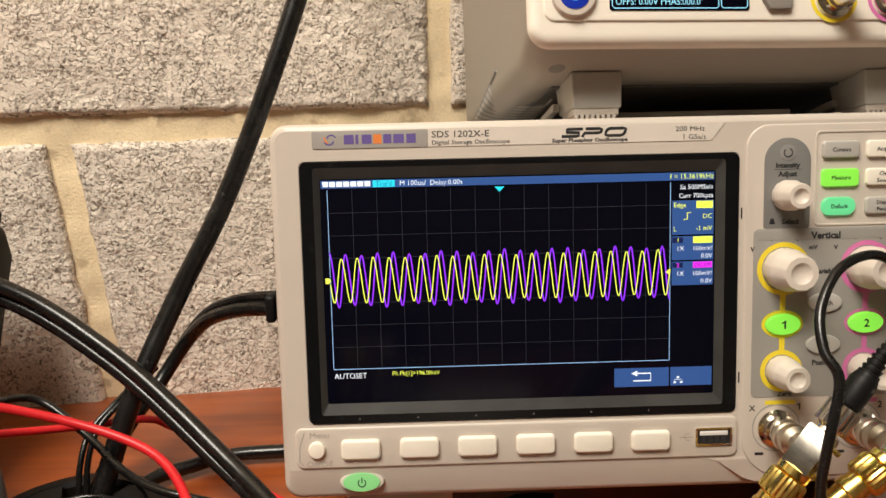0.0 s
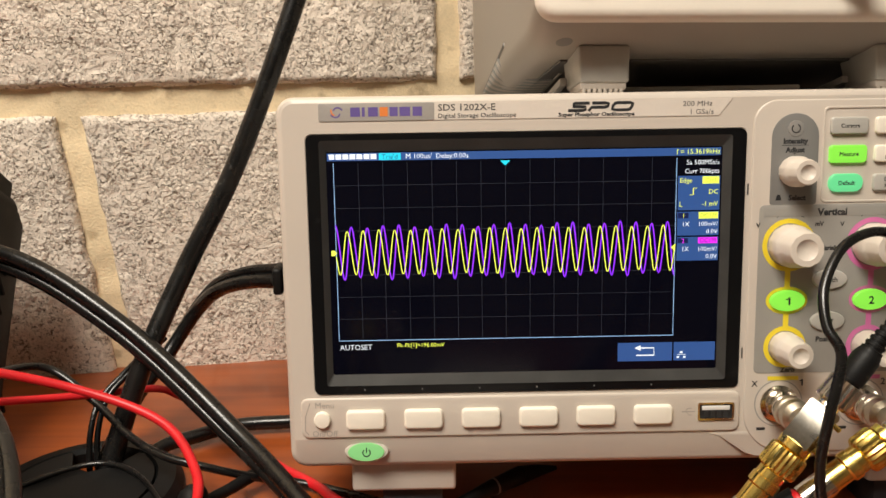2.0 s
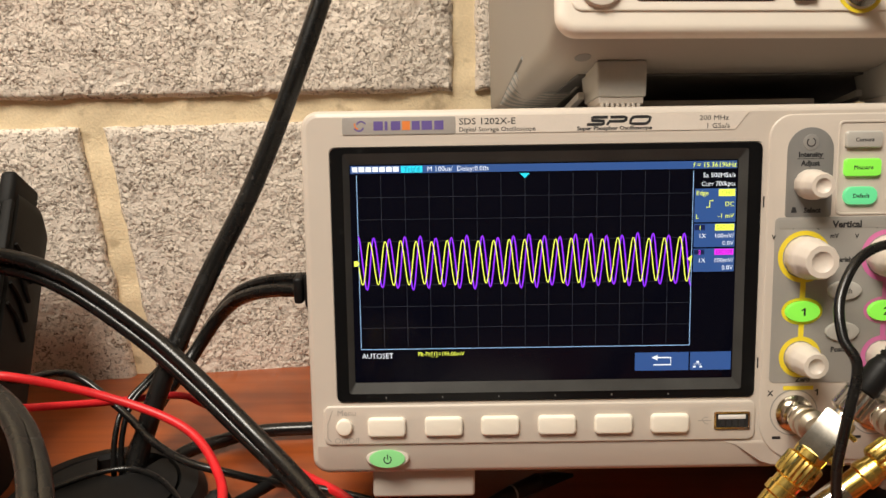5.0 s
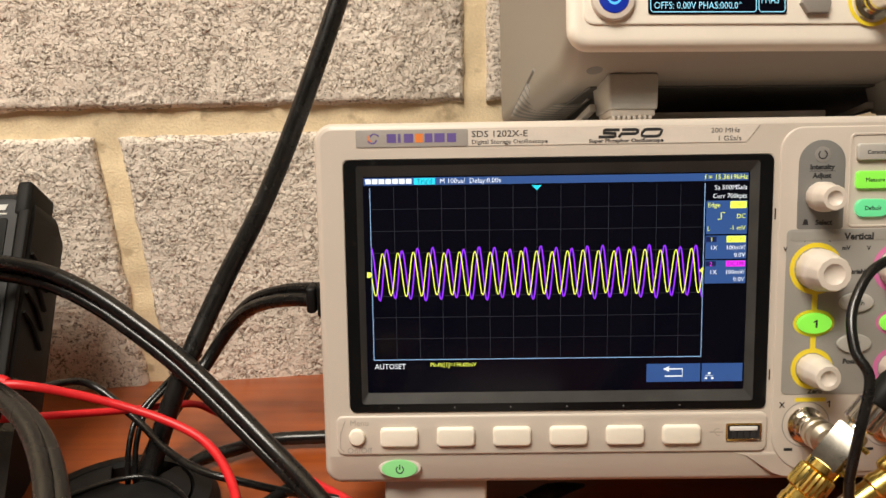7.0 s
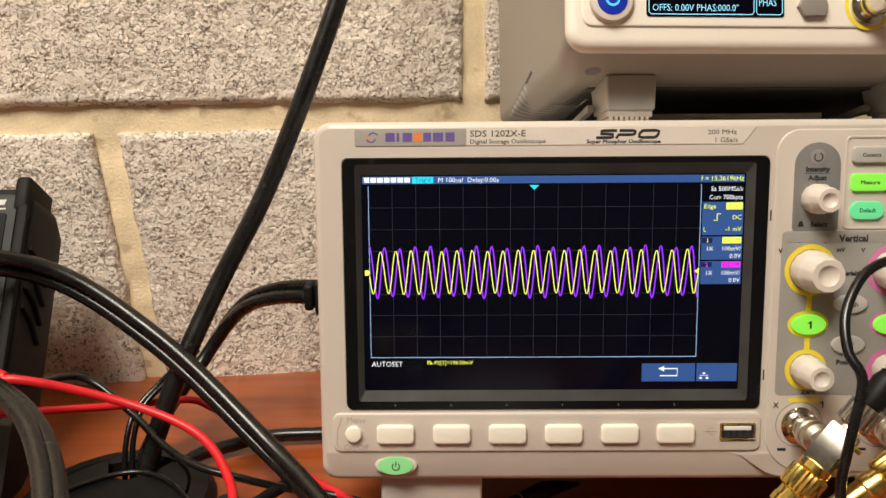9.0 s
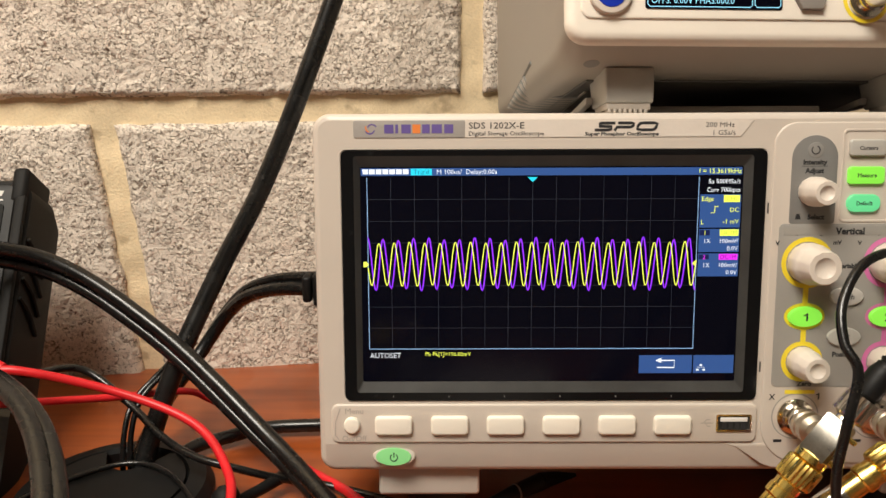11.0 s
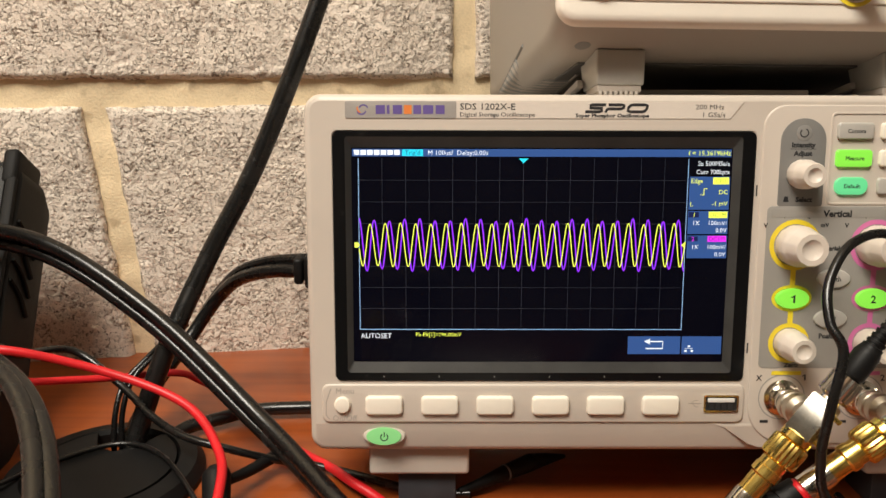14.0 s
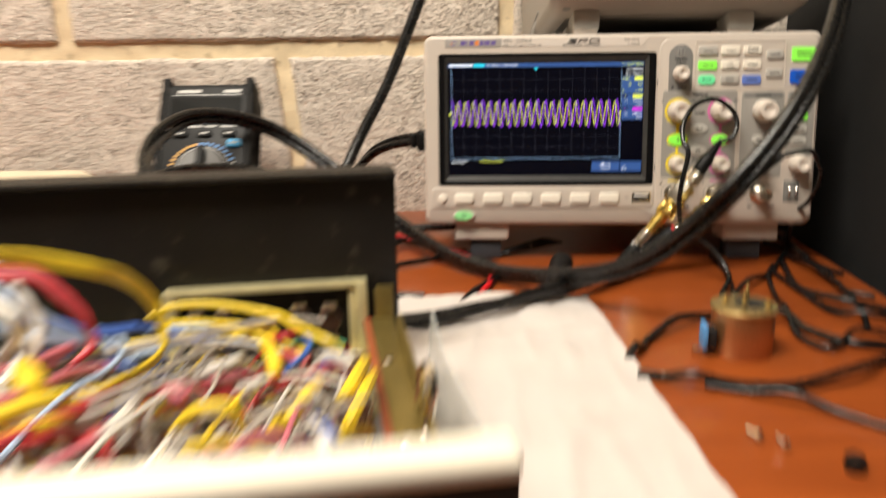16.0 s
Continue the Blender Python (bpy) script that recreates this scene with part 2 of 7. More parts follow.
def block_material():
    """Grey concrete block: sandy face, crevices and pits with painted-in shade, pale grit and broad clouds of tone."""
    m = surface("concrete_block", (0.85, 0.745, 0.635), 0.93, var=0.08, scale=16, fine=420, bump=0.0)
    nt = m.node_tree
    n, l = nt.nodes, nt.links
    b = n["Principled BSDF"]
    old = b.inputs["Base Color"].links[0].from_socket
    tc = n.new("ShaderNodeTexCoord")

    def noise_tex(scale, detail, rough, distort=0.0):
        t = n.new("ShaderNodeTexNoise")
        t.inputs["Scale"].default_value, t.inputs["Detail"].default_value = scale, detail
        t.inputs["Roughness"].default_value, t.inputs["Distortion"].default_value = rough, distort
        l.new(tc.outputs["Object"], t.inputs["Vector"])
        return t.outputs["Fac"]

    def span(value, lo, hi):
        r = n.new("ShaderNodeMapRange")
        r.inputs["From Min"].default_value, r.inputs["From Max"].default_value = lo, hi
        l.new(value, r.inputs["Value"])
        return r.outputs["Result"]

    def blend(fac, x, y):
        k = n.new("ShaderNodeMix")
        k.data_type = "RGBA"
        l.new(fac, k.inputs["Factor"])
        for sock, val in (("A", x), ("B", y)):
            if isinstance(val, tuple):
                k.inputs[sock].default_value = (*val, 1)
            else:
                l.new(val, k.inputs[sock])
        return k.outputs["Result"]

    def times(x, y):
        k = n.new("ShaderNodeMath")
        k.operation = "MULTIPLY"
        l.new(x, k.inputs[0])
        l.new(y, k.inputs[1])
        return k.outputs[0]

    def flip(x):
        k = n.new("ShaderNodeMath")
        k.operation = "SUBTRACT"
        k.inputs[0].default_value = 1.0
        l.new(x, k.inputs[1])
        return k.outputs[0]

    # crevices run between the grains, open in some patches and closed by paste in others
    bend = n.new("ShaderNodeTexNoise")
    bend.inputs["Scale"].default_value, bend.inputs["Detail"].default_value = 380, 3
    l.new(tc.outputs["Object"], bend.inputs["Vector"])
    shift = n.new("ShaderNodeVectorMath")
    shift.operation = "MULTIPLY_ADD"
    shift.inputs[1].default_value = (0.0042, 0.0042, 0.0042)
    l.new(bend.outputs["Color"], shift.inputs[0])
    l.new(tc.outputs["Object"], shift.inputs[2])
    grain = n.new("ShaderNodeTexVoronoi")
    grain.feature = "F1"
    grain.inputs["Scale"].default_value = 360
    l.new(shift.outputs[0], grain.inputs["Vector"])
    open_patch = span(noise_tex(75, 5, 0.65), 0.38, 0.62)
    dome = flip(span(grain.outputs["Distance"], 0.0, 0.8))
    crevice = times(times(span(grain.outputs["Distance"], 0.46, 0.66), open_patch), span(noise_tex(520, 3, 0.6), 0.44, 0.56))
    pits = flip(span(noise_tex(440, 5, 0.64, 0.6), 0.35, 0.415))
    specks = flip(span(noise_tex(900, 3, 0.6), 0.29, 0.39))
    grit = span(noise_tex(330, 4, 0.6), 0.56, 0.72)
    sand = noise_tex(1100, 4, 0.7)
    col = blend(grit, old, (0.86, 0.79, 0.70))
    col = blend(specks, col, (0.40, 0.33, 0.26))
    # shade inside crevices and pits is mixed into the colour, besides the bump
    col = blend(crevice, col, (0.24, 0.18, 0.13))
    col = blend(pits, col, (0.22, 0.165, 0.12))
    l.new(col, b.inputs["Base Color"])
    hollow = n.new("ShaderNodeMath")
    hollow.operation = "MAXIMUM"
    l.new(crevice, hollow.inputs[0])
    l.new(pits, hollow.inputs[1])
    hollow = flip(hollow.outputs[0])

    def plus(value, weight, rest):
        h = n.new("ShaderNodeMath")
        h.operation = "MULTIPLY_ADD"
        l.new(value, h.inputs[0])
        h.inputs[1].default_value = weight
        l.new(rest, h.inputs[2])
        return h.outputs[0]

    height = plus(flip(specks), 0.3, plus(sand, 0.55, plus(hollow, 1.3, plus(times(dome, open_patch), 1.0, grit))))
    bp = n.new("ShaderNodeBump")
    bp.inputs["Strength"].default_value, bp.inputs["Distance"].default_value = 0.8, 0.0012
    l.new(height, bp.inputs["Height"])
    l.new(bp.outputs["Normal"], b.inputs["Normal"])
    return m


def wood_material():
    m = surface("cherry_wood_veneer", (0.30, 0.085, 0.022), 0.32, var=0.05, scale=8, fine=500, bump=0.03, depth=0.0003, coat=0.15)
    nt = m.node_tree
    n, l = nt.nodes, nt.links
    b = n["Principled BSDF"]
    tc = n.new("ShaderNodeTexCoord")
    mp = n.new("ShaderNodeMapping")
    mp.inputs["Scale"].default_value = (3.5, 60, 60)
    l.new(tc.outputs["Object"], mp.inputs["Vector"])
    grain = n.new("ShaderNodeTexNoise")
    grain.inputs["Scale"].default_value, grain.inputs["Detail"].default_value, grain.inputs["Distortion"].default_value = 2.2, 8, 0.6
    l.new(mp.outputs["Vector"], grain.inputs["Vector"])
    ramp = n.new("ShaderNodeValToRGB")
    e = ramp.color_ramp.elements
    e[0].position, e[0].color = 0.30, (0.240, 0.049, 0.009, 1)
    e[1].position, e[1].color = 0.72, (0.36, 0.082, 0.0145, 1)
    mid = e.new(0.5)
    mid.color = (0.30, 0.065, 0.0115, 1)
    l.new(grain.outputs["Fac"], ramp.inputs["Fac"])
    l.new(ramp.outputs["Color"], b.inputs["Base Color"])
    return m


BLOCK = block_material()
MORTAR = surface("sandy_mortar", (0.82, 0.66, 0.43), 0.95, var=0.12, scale=22, fine=700, bump=0.5, depth=0.0010, dirt=(0.52, 0.40, 0.25), dirt_at=0.58)
WOOD = wood_material()
DARK_FILL = surface("matt_black_fill", (0.006, 0.006, 0.006), 0.8, var=0.2, bump=0.05)
PAINT = surface("room_wall_paint", (0.34, 0.31, 0.27), 0.8, var=0.06, scale=4, bump=0.05)
CEILING = surface("ceiling_paint", (0.70, 0.66, 0.58), 0.85, var=0.05, scale=4, bump=0.05)
FLOOR = surface("grey_floor_vinyl", (0.10, 0.095, 0.088), 0.6, var=0.1, scale=5, bump=0.05)


def rough_sheet(x0, x1, z0, z1, y, back, step, rise, seed, edge, grit=0.0):
    """A rough slab face: a grid of noise relief with rounded, broken edges, closed down to back."""
    nx, nz = max(2, round((x1 - x0) / step)), max(2, round((z1 - z0) / step))
    bm = bmesh.new()
    g = []
    for j in range(nz + 1):
        row = []
        for i in range(nx + 1):
            x, z = x0 + (x1 - x0) * i / nx, z0 + (z1 - z0) * j / nz
            p = Vector((x * 60 + seed, z * 60, seed * 1.7))
            q = Vector((x * 240 + seed, z * 240, seed))
            d = rise * (0.8 * noise.noise(p) + 0.5 * noise.noise(q))
            if grit:
                far, _ = noise.voronoi(Vector((x * 300, z * 300, seed)) + 0.6 * noise.noise_vector(Vector((x * 160, z * 160, seed))))
                loose = max(0.0, min(1.0, 0.55 + 1.5 * noise.noise(Vector((x * 28, z * 28, seed + 4)))))
                d -= grit * (0.35 + loose) * min(1.0, far[0]) ** 1.6
                d -= 1.3 * grit * max(0.0, noise.noise(Vector((x * 240 + seed, z * 300, seed))) - 0.22) * 3 * loose
            near = min(x - x0, x1 - x, z - z0, z1 - z)
            if near < 0.004:
                d -= edge * (1 - near / 0.004) ** 2
            wob = 0.0016 * noise.noise(Vector((x * 70, z * 70, seed + 9)))
            ox = wob if i in (0, nx) else 0
            oz = wob if j in (0, nz) else 0
            row.append(bm.verts.new((x + ox, y - d, z + oz)))
        g.append(row)
    for j in range(nz):
        for i in range(nx):
            bm.faces.new((g[j][i], g[j][i + 1], g[j + 1][i + 1], g[j + 1][i]))
    rim = g[0] + [r[-1] for r in g[1:]] + list(reversed(g[-1][:-1])) + [r[0] for r in reversed(g[1:-1])]
    low = [bm.verts.new((v.co.x, back, v.co.z)) for v in rim]
    k = len(rim)
    for i in range(k):
        bm.faces.new((rim[i], low[i], low[(i + 1) % k], rim[(i + 1) % k]))
    return bm


mortar_bm = rough_sheet(-1.6, 1.2, -0.75, 1.6, 0.0056, 0.20, 0.005, 0.0020, 3.1, 0.0)
wall_back = link("wall_back", mortar_bm, MORTAR, smooth=180)
wall_back.matrix_world = WALL_M
tagged(wall_back, "grey concrete block wall with sandy mortar joints", "wall", kind="structure")

# ---- blocks of the wall: lower course joint near the meter, upper joints half a block over
course_joints = ((-0.028, 0.1620, (-0.555, -0.1610, 0.245)), (0.1785, 0.366, (-0.770, -0.3775, 0.0602, 0.4550)), (0.382, 0.57, (-0.555, -0.157, 0.245)))
seed = 1.0
for z0, z1, joints in course_joints:
    ends = [-1.15, *joints, 0.9]
    for a, b in zip(ends, ends[1:]):
        seed += 2.37
        lean = -0.105 if z0 < 0 else 0.0  # this course's joint leans
        seen = z0 < 0.3 and b > -0.5 and a < 0.30
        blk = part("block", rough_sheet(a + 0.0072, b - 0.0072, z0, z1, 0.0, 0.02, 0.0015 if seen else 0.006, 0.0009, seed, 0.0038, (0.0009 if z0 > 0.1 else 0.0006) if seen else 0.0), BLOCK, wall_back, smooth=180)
        for v in blk.data.vertices:
            w = (v.co.x - a) / (b - a)
            w = w if abs(b + 0.1610) < 0.01 else 1 - w if abs(a + 0.1555) < 0.01 else 0.0
            v.co.x += lean * w * (v.co.z - 0.081)

# desk
desk = link("desk_top", box(-1.4, 0.316, -0.62, 0.36, -0.028, 0.0, 0.002), WOOD)
tagged(desk, "reddish cherry wood desk top against a block wall", "desk", kind="structure")
floor = link("floor", box(-1.6, 1.6, -2.4, 0.6, -0.80, -0.75), FLOOR)
tagged(floor, "grey vinyl floor under the desk", "floor", kind="structure")
ceiling = link("ceiling", box(-1.6, 1.6, -2.4, 0.6, 1.60, 1.65), CEILING)
tagged(ceiling, "off-white painted room ceiling", "ceiling", kind="structure")
for nm, dims in (("wall_left", (-1.6, -1.55, -2.4, 0.6, -0.75, 1.6)), ("wall_right", (1.55, 1.6, -2.4, 0.6, -0.75, 1.6)), ("wall_front", (-1.6, 1.6, -2.4, -2.35, -0.75, 1.6))):
    tagged(link(nm, box(*dims), PAINT), "plain painted wall closing the room", "wall", kind="structure")
# plain black box added to give the darkness past the desk's right edge
cabinet = link("cabinet", box(0.335, 1.0, -0.05, 0.20, -0.75, 1.2, 0.004), DARK_FILL)
tagged(cabinet, "plain matt black box filling the darkness beside the desk", "cabinet")

# ---------------------------------------------------------------- oscilloscope
SCOPE_M = Matrix.Translation((0, 0, 0.063)) @ Matrix.Rotation(radians(-6.5), 4, "X")
mm = 0.001
scope = thing("oscilloscope", SCOPE_M, "ivory bench oscilloscope with lit colour screen, tilted on the desk", "oscilloscope")

# front frame: a rounded slab whose lower band slopes back
W0 = outline(0, 170 * mm, 0, 103 * mm, 2.5 * mm, 8)
rings = [[(x, 4 * mm, z) for x, z in W0], [(x, 0.4 * mm, z) for x, z in W0], [(x + (-0.4 if x < 0.085 else 0.4) * mm, 0, z + (-0.4 if z < 0.05 else 0.4) * mm) for x, z in W0]]
for inset, back in ((2.6, 0.0), (1.3, 0.35), (0.35, 1.3), (0.0, 2.6), (0.0, 26.0)):
    o = outline((-11.4 + inset) * mm, (296 - inset) * mm, (-32.0 + inset) * mm, (117.5 - inset) * mm, (7 - inset) * mm, 8)
    if inset == 2.6:
        rings.append([(x, 0, max(z, -19 * mm)) for x, z in o])
        o = [(x, z) for x, z in o]
    rings.append([(x, back * mm + (max(0, -19 * mm - z) * 0.18 if back < 20 else 0), z) for x, z in o])
front = loft(rings, (False, True))
frame_ob = part("front_frame", front, IVORY, scope)
for e in frame_ob.data.edges:  # crisp line where the lower band begins to slope back
    if all(abs(frame_ob.data.vertices[i].co.z + 19 * mm) < 0.0001 and frame_ob.data.vertices[i].co.y < 0.001 for i in e.vertices):
        e.use_edge_sharp = True
part("rear_case", box(-8 * mm, 292.5 * mm, 26 * mm, 128 * mm, -25 * mm, 114.5 * mm, 5 * mm, 3), CASE_GREY, scope, "grey plastic rear case")

# raised strip with softkeys and step lines
part("key_strip", prism(outline(-6 * mm, 171 * mm, -18.3 * mm, -1.6 * mm, 3 * mm), -0.9 * mm, 0.5 * mm, 0.8 * mm), IVORY, scope)

# screen bezel: flat black frame, sloping inner walls, glass
R0 = outline(0, 170 * mm, 0, 103 * mm, 2.5 * mm)
R1 = outline(5 * mm, 164.6 * mm, 3.4 * mm, 100.8 * mm, 1.2 * mm)
R2 = outline(7.4 * mm, 161.4 * mm, 7.7 * mm, 96.4 * mm, 0.6 * mm)
bz = loft([[(x, 0.3 * mm, z) for x, z in R0], [(x, -0.5 * mm, z) for x, z in R0], [(x, -0.6 * mm, z) for x, z in R1]], (False, False))
part("bezel", bz, GLOSS_BLACK, scope, "glossy black screen bezel")
bl = loft([[(x, -0.6 * mm, z) for x, z in R1], [(x, 1.5 * mm, z) for x, z in R2]], (False, False))
part("bezel_slope", bl, LEDGE, scope, "sloping dark grey inner bezel", smooth=20)
YS = 1.22 * mm
screen = part("screen", prism(R2, 1.3 * mm, 3 * mm), GLASS_BLACK, scope, "lit colour display")
for x in (20, 43, 66, 89, 112, 135):
    part("bezel_mark", rect((x - 0.25) * mm, (x + 0.25) * mm, 1.4 * mm, 2.1 * mm, -0.75 * mm), DARK_GREY, scope)

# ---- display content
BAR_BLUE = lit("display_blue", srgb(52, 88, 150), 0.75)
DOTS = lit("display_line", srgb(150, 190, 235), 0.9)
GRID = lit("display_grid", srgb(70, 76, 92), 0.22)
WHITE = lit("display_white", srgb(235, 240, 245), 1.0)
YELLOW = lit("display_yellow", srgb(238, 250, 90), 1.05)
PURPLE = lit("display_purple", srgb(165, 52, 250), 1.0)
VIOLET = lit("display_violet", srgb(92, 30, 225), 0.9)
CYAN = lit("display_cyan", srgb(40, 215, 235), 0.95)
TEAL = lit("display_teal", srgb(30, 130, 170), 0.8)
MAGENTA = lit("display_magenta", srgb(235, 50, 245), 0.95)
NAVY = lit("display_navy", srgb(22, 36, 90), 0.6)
GX0, GX1, GZ0, GZ1 = 10.2, 143.7, 21.5, 92.2


def glow(name, x0, x1, z0, z1, material, lift=0.0):
    return part(name, rect(x0 * mm, x1 * mm, z0 * mm, z1 * mm, YS - lift * mm), material, screen, smooth=0)


def words(text, size, x, z, material, lift=0.12, align="LEFT", wide=1.0):
    return lettering("display_text", text, size * mm, x * mm, z * mm, YS - lift * mm, material, screen, align, wide)


glow("status_bar", 7.8, 160.8, 92.9, 95.9, BAR_BLUE)
for i in range(1, 14):
    x = GX0 + (GX1 - GX0) * i / 14
    glow("grid_line", x - 0.07, x + 0.07, GZ0, GZ1, GRID)
for j in range(1, 8):
    z = GZ0 + (GZ1 - GZ0) * j / 8
    glow("grid_line", GX0, GX1, z - 0.07, z + 0.07, GRID, 0.01)
bm = bmesh.new()
for x in (GX0, GX1):
    for k in range(88):
        z = GZ0 + (GZ1 - GZ0) * k / 88
        rect((x - 0.16) * mm, (x + 0.16) * mm, z * mm, (z + 0.62) * mm, YS - 0.04 * mm, bm)
rect(GX0 * mm, GX1 * mm, (GZ0 - 0.14) * mm, (GZ0 + 0.14) * mm, YS - 0.03 * mm, bm)
part("graticule_border", bm, DOTS, screen, smooth=0)["kind"] = "stuff"
bm = bmesh.new()
for k in range(70):
    z = GZ0 + (GZ1 - GZ0) * k / 70
    rect((GX0 / 2 + GX1 / 2 - 0.1) * mm, (GX0 / 2 + GX1 / 2 + 0.1) * mm, z * mm, (z + 0.35) * mm, YS - 0.035 * mm, bm)
part("centre_line", bm, GRID, screen, smooth=0)["kind"] = "stuff"


def wave(name, amp, phase, width, material, lift, wob=0.0):
    pts = []
    n = 21.5 * 20
    for k in range(int(n) + 1):
        u = k / n
        a = amp * (1 + wob * math.sin(u * 37 + phase))
        pts.append(((GX0 + (GX1 - GX0) * u) * mm, (56.9 + a * math.sin(2 * math.pi * 21.5 * u + phase)) * mm))
    return part(name, ribbon(pts, width * mm, YS - lift * mm), material, screen, smooth=0)


wave("trace_halo", 10.4, 1.6, 0.62, VIOLET, 0.05, 0.06)
wave("trace_two", 10.4, 1.6, 0.34, PURPLE, 0.07, 0.05)
wave("trace_one", 8.9, 3.3, 0.40, YELLOW, 0.10, 0.03)
part("trigger_mark", flat([(76.9 * mm, 90.2 * mm), (78.9 * mm, 92.2 * mm), (74.9 * mm, 92.2 * mm)], YS - 0.1 * mm), CYAN, screen, smooth=0)
part("level_mark", flat([(142 * mm, 57 * mm), (143.7 * mm, 55.6 * mm), (143.7 * mm, 58.4 * mm)], YS - 0.12 * mm), YELLOW, screen, smooth=0)
part("channel_mark", flat([(8.3 * mm, 55.8 * mm), (9.6 * mm, 55.8 * mm), (10.5 * mm, 56.9 * mm), (9.6 * mm, 58 * mm), (8.3 * mm, 58 * mm)], YS - 0.12 * mm), YELLOW, screen, smooth=0)
# maker's mark on the status bar: a plain row of slabs
for k in range(7):
    x = 8.4 + k * 2.72
    part("mark_slab", flat([((x + (0 if k else 0.3)) * mm, 93.5 * mm), ((x + 2.3) * mm, 93.5 * mm), ((x + 2.3) * mm, 95.5 * mm), (x * mm, 95.5 * mm)], YS - 0.08 * mm), WHITE, screen, smooth=0)
glow("trigger_state", 27.9, 36.4, 93.1, 95.7, CYAN, 0.06)
words("Trig'd", 2.7, 29.0, 93.5, TEAL)
words("M 100us/  Delay:0.00s", 2.75, 38.2, 93.5, WHITE)
words("f = 15.3619kHz", 2.75, 160.6, 93.5, YELLOW, align="RIGHT")
words("Sa 500MSa/s", 2.6, 160.4, 89.4, WHITE, align="RIGHT")
words("Curr 700kpts", 2.6, 160.4, 86.0, WHITE, align="RIGHT", wide=0.95)
glow("trigger_panel", 144.4, 160.8, 71.6, 85.0, BAR_BLUE)
glow("channel_panel", 144.4, 160.8, 61.6, 71.0, BAR_BLUE)
glow("channel_panel", 144.4, 160.8, 51.6, 61.0, BAR_BLUE)
glow("channel_tag", 144.6, 148.8, 68.4, 70.6, NAVY, 0.04)
glow("channel_tag", 144.6, 148.8, 58.6, 60.6, NAVY, 0.04)
glow("source_tag", 153.9, 160.4, 81.9, 84.7, YELLOW, 0.05)
glow("coupling_tag", 152.8, 160.4, 68.2, 70.8, YELLOW, 0.05)
glow("coupling_tag", 152.8, 160.4, 58.4, 60.8, MAGENTA, 0.05)
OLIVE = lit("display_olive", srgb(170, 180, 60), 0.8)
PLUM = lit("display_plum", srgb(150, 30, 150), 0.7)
words("CH1", 2.4, 157.2, 82.5, OLIVE, align="CENTER")
words("DC1M", 2.4, 156.6, 68.7, OLIVE, align="CENTER")
words("DC1M", 2.4, 156.6, 58.8, PLUM, align="CENTER")
words("Edge", 2.6, 144.9, 82.4, YELLOW)
words("DC", 2.6, 160.2, 77.9, YELLOW, align="RIGHT")
words("L", 2.6, 144.9, 73.0, YELLOW)
words("-1 mV", 2.6, 160.2, 73.2, YELLOW, align="RIGHT")
edge_icon = [(149.0, 77.6), (150.4, 77.6), (150.4, 80.2), (151.8, 80.2)]
part("edge_icon", ribbon([(x * mm, z * mm) for x, z in edge_icon], 0.35 * mm, YS - 0.1 * mm), YELLOW, screen, smooth=0)
words("1", 2.5, 146.2, 68.6, YELLOW)
words("2", 2.5, 146.2, 58.7, MAGENTA)
for z in (65.3, 55.4):
    words("1X", 2.5, 146.2, z, WHITE)
    words("100mV/", 2.5, 160.4, z, WHITE, align="RIGHT")
    words("0.0V", 2.5, 160.4, z - 3.0, WHITE, align="RIGHT")
words("AUTOSET", 3.1, 10.4, 17.7, WHITE, wide=0.95)
words("Pk-Pk[1]=196.00mV", 2.45, 33.2, 18.5, YELLOW, wide=0.95)
glow("back_key", 121.7, 143.6, 11.0, 18.6, BAR_BLUE)
glow("network_key", 144.2, 160.8, 11.0, 18.6, BAR_BLUE)
arrow = [(129.2, 13.4), (136.3, 13.4), (136.3, 16.4), (130.6, 16.4)]
part("back_arrow", ribbon([(x * mm, z * mm) for x, z in arrow], 0.55 * mm, YS - 0.08 * mm), WHITE, screen, smooth=0)
part("arrow_head", flat([(128.4 * mm, 16.4 * mm), (130.9 * mm, 15.2 * mm), (130.9 * mm, 17.6 * mm)], YS - 0.08 * mm), WHITE, screen, smooth=0)
for x, z in ((147.3, 14.4), (146.0, 12.4), (148.6, 12.4)):
    part("network_icon", rect((x - 0.55) * mm, (x + 0.55) * mm, (z - 0.4) * mm, (z + 0.4) * mm, YS - 0.08 * mm), WHITE, screen, smooth=0)
part("network_icon", ribbon([(145.6 * mm, 13.5 * mm), (149.0 * mm, 13.5 * mm)], 0.2 * mm, YS - 0.09 * mm), WHITE, screen, smooth=0)

# ---- name plate
PLATE_DARK = surface("name_plate_grey", (0.36, 0.335, 0.31), 0.45, var=0.05, bump=0.03)
PLATE_LIGHT = surface("name_plate_light", (0.68, 0.61, 0.54), 0.42, var=0.03, bump=0.03)
MARK_VIOLET = surface("mark_violet", (0.13, 0.09, 0.30), 0.45, var=0.05, bump=0.0)
MARK_ORANGE = surface("mark_orange", (0.75, 0.22, 0.05), 0.45, var=0.05, bump=0.0)
YELLOW_PRINT = surface("yellow_print", (0.80, 0.62, 0.03), 0.45, var=0.05, bump=0.02)
PINK_PRINT = surface("pink_print", (0.62, 0.16, 0.38), 0.45, var=0.05, bump=0.02)
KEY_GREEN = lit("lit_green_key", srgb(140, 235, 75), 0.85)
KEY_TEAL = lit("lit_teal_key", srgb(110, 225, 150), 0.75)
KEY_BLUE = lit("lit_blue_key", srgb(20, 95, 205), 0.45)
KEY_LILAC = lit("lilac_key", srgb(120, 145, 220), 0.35)
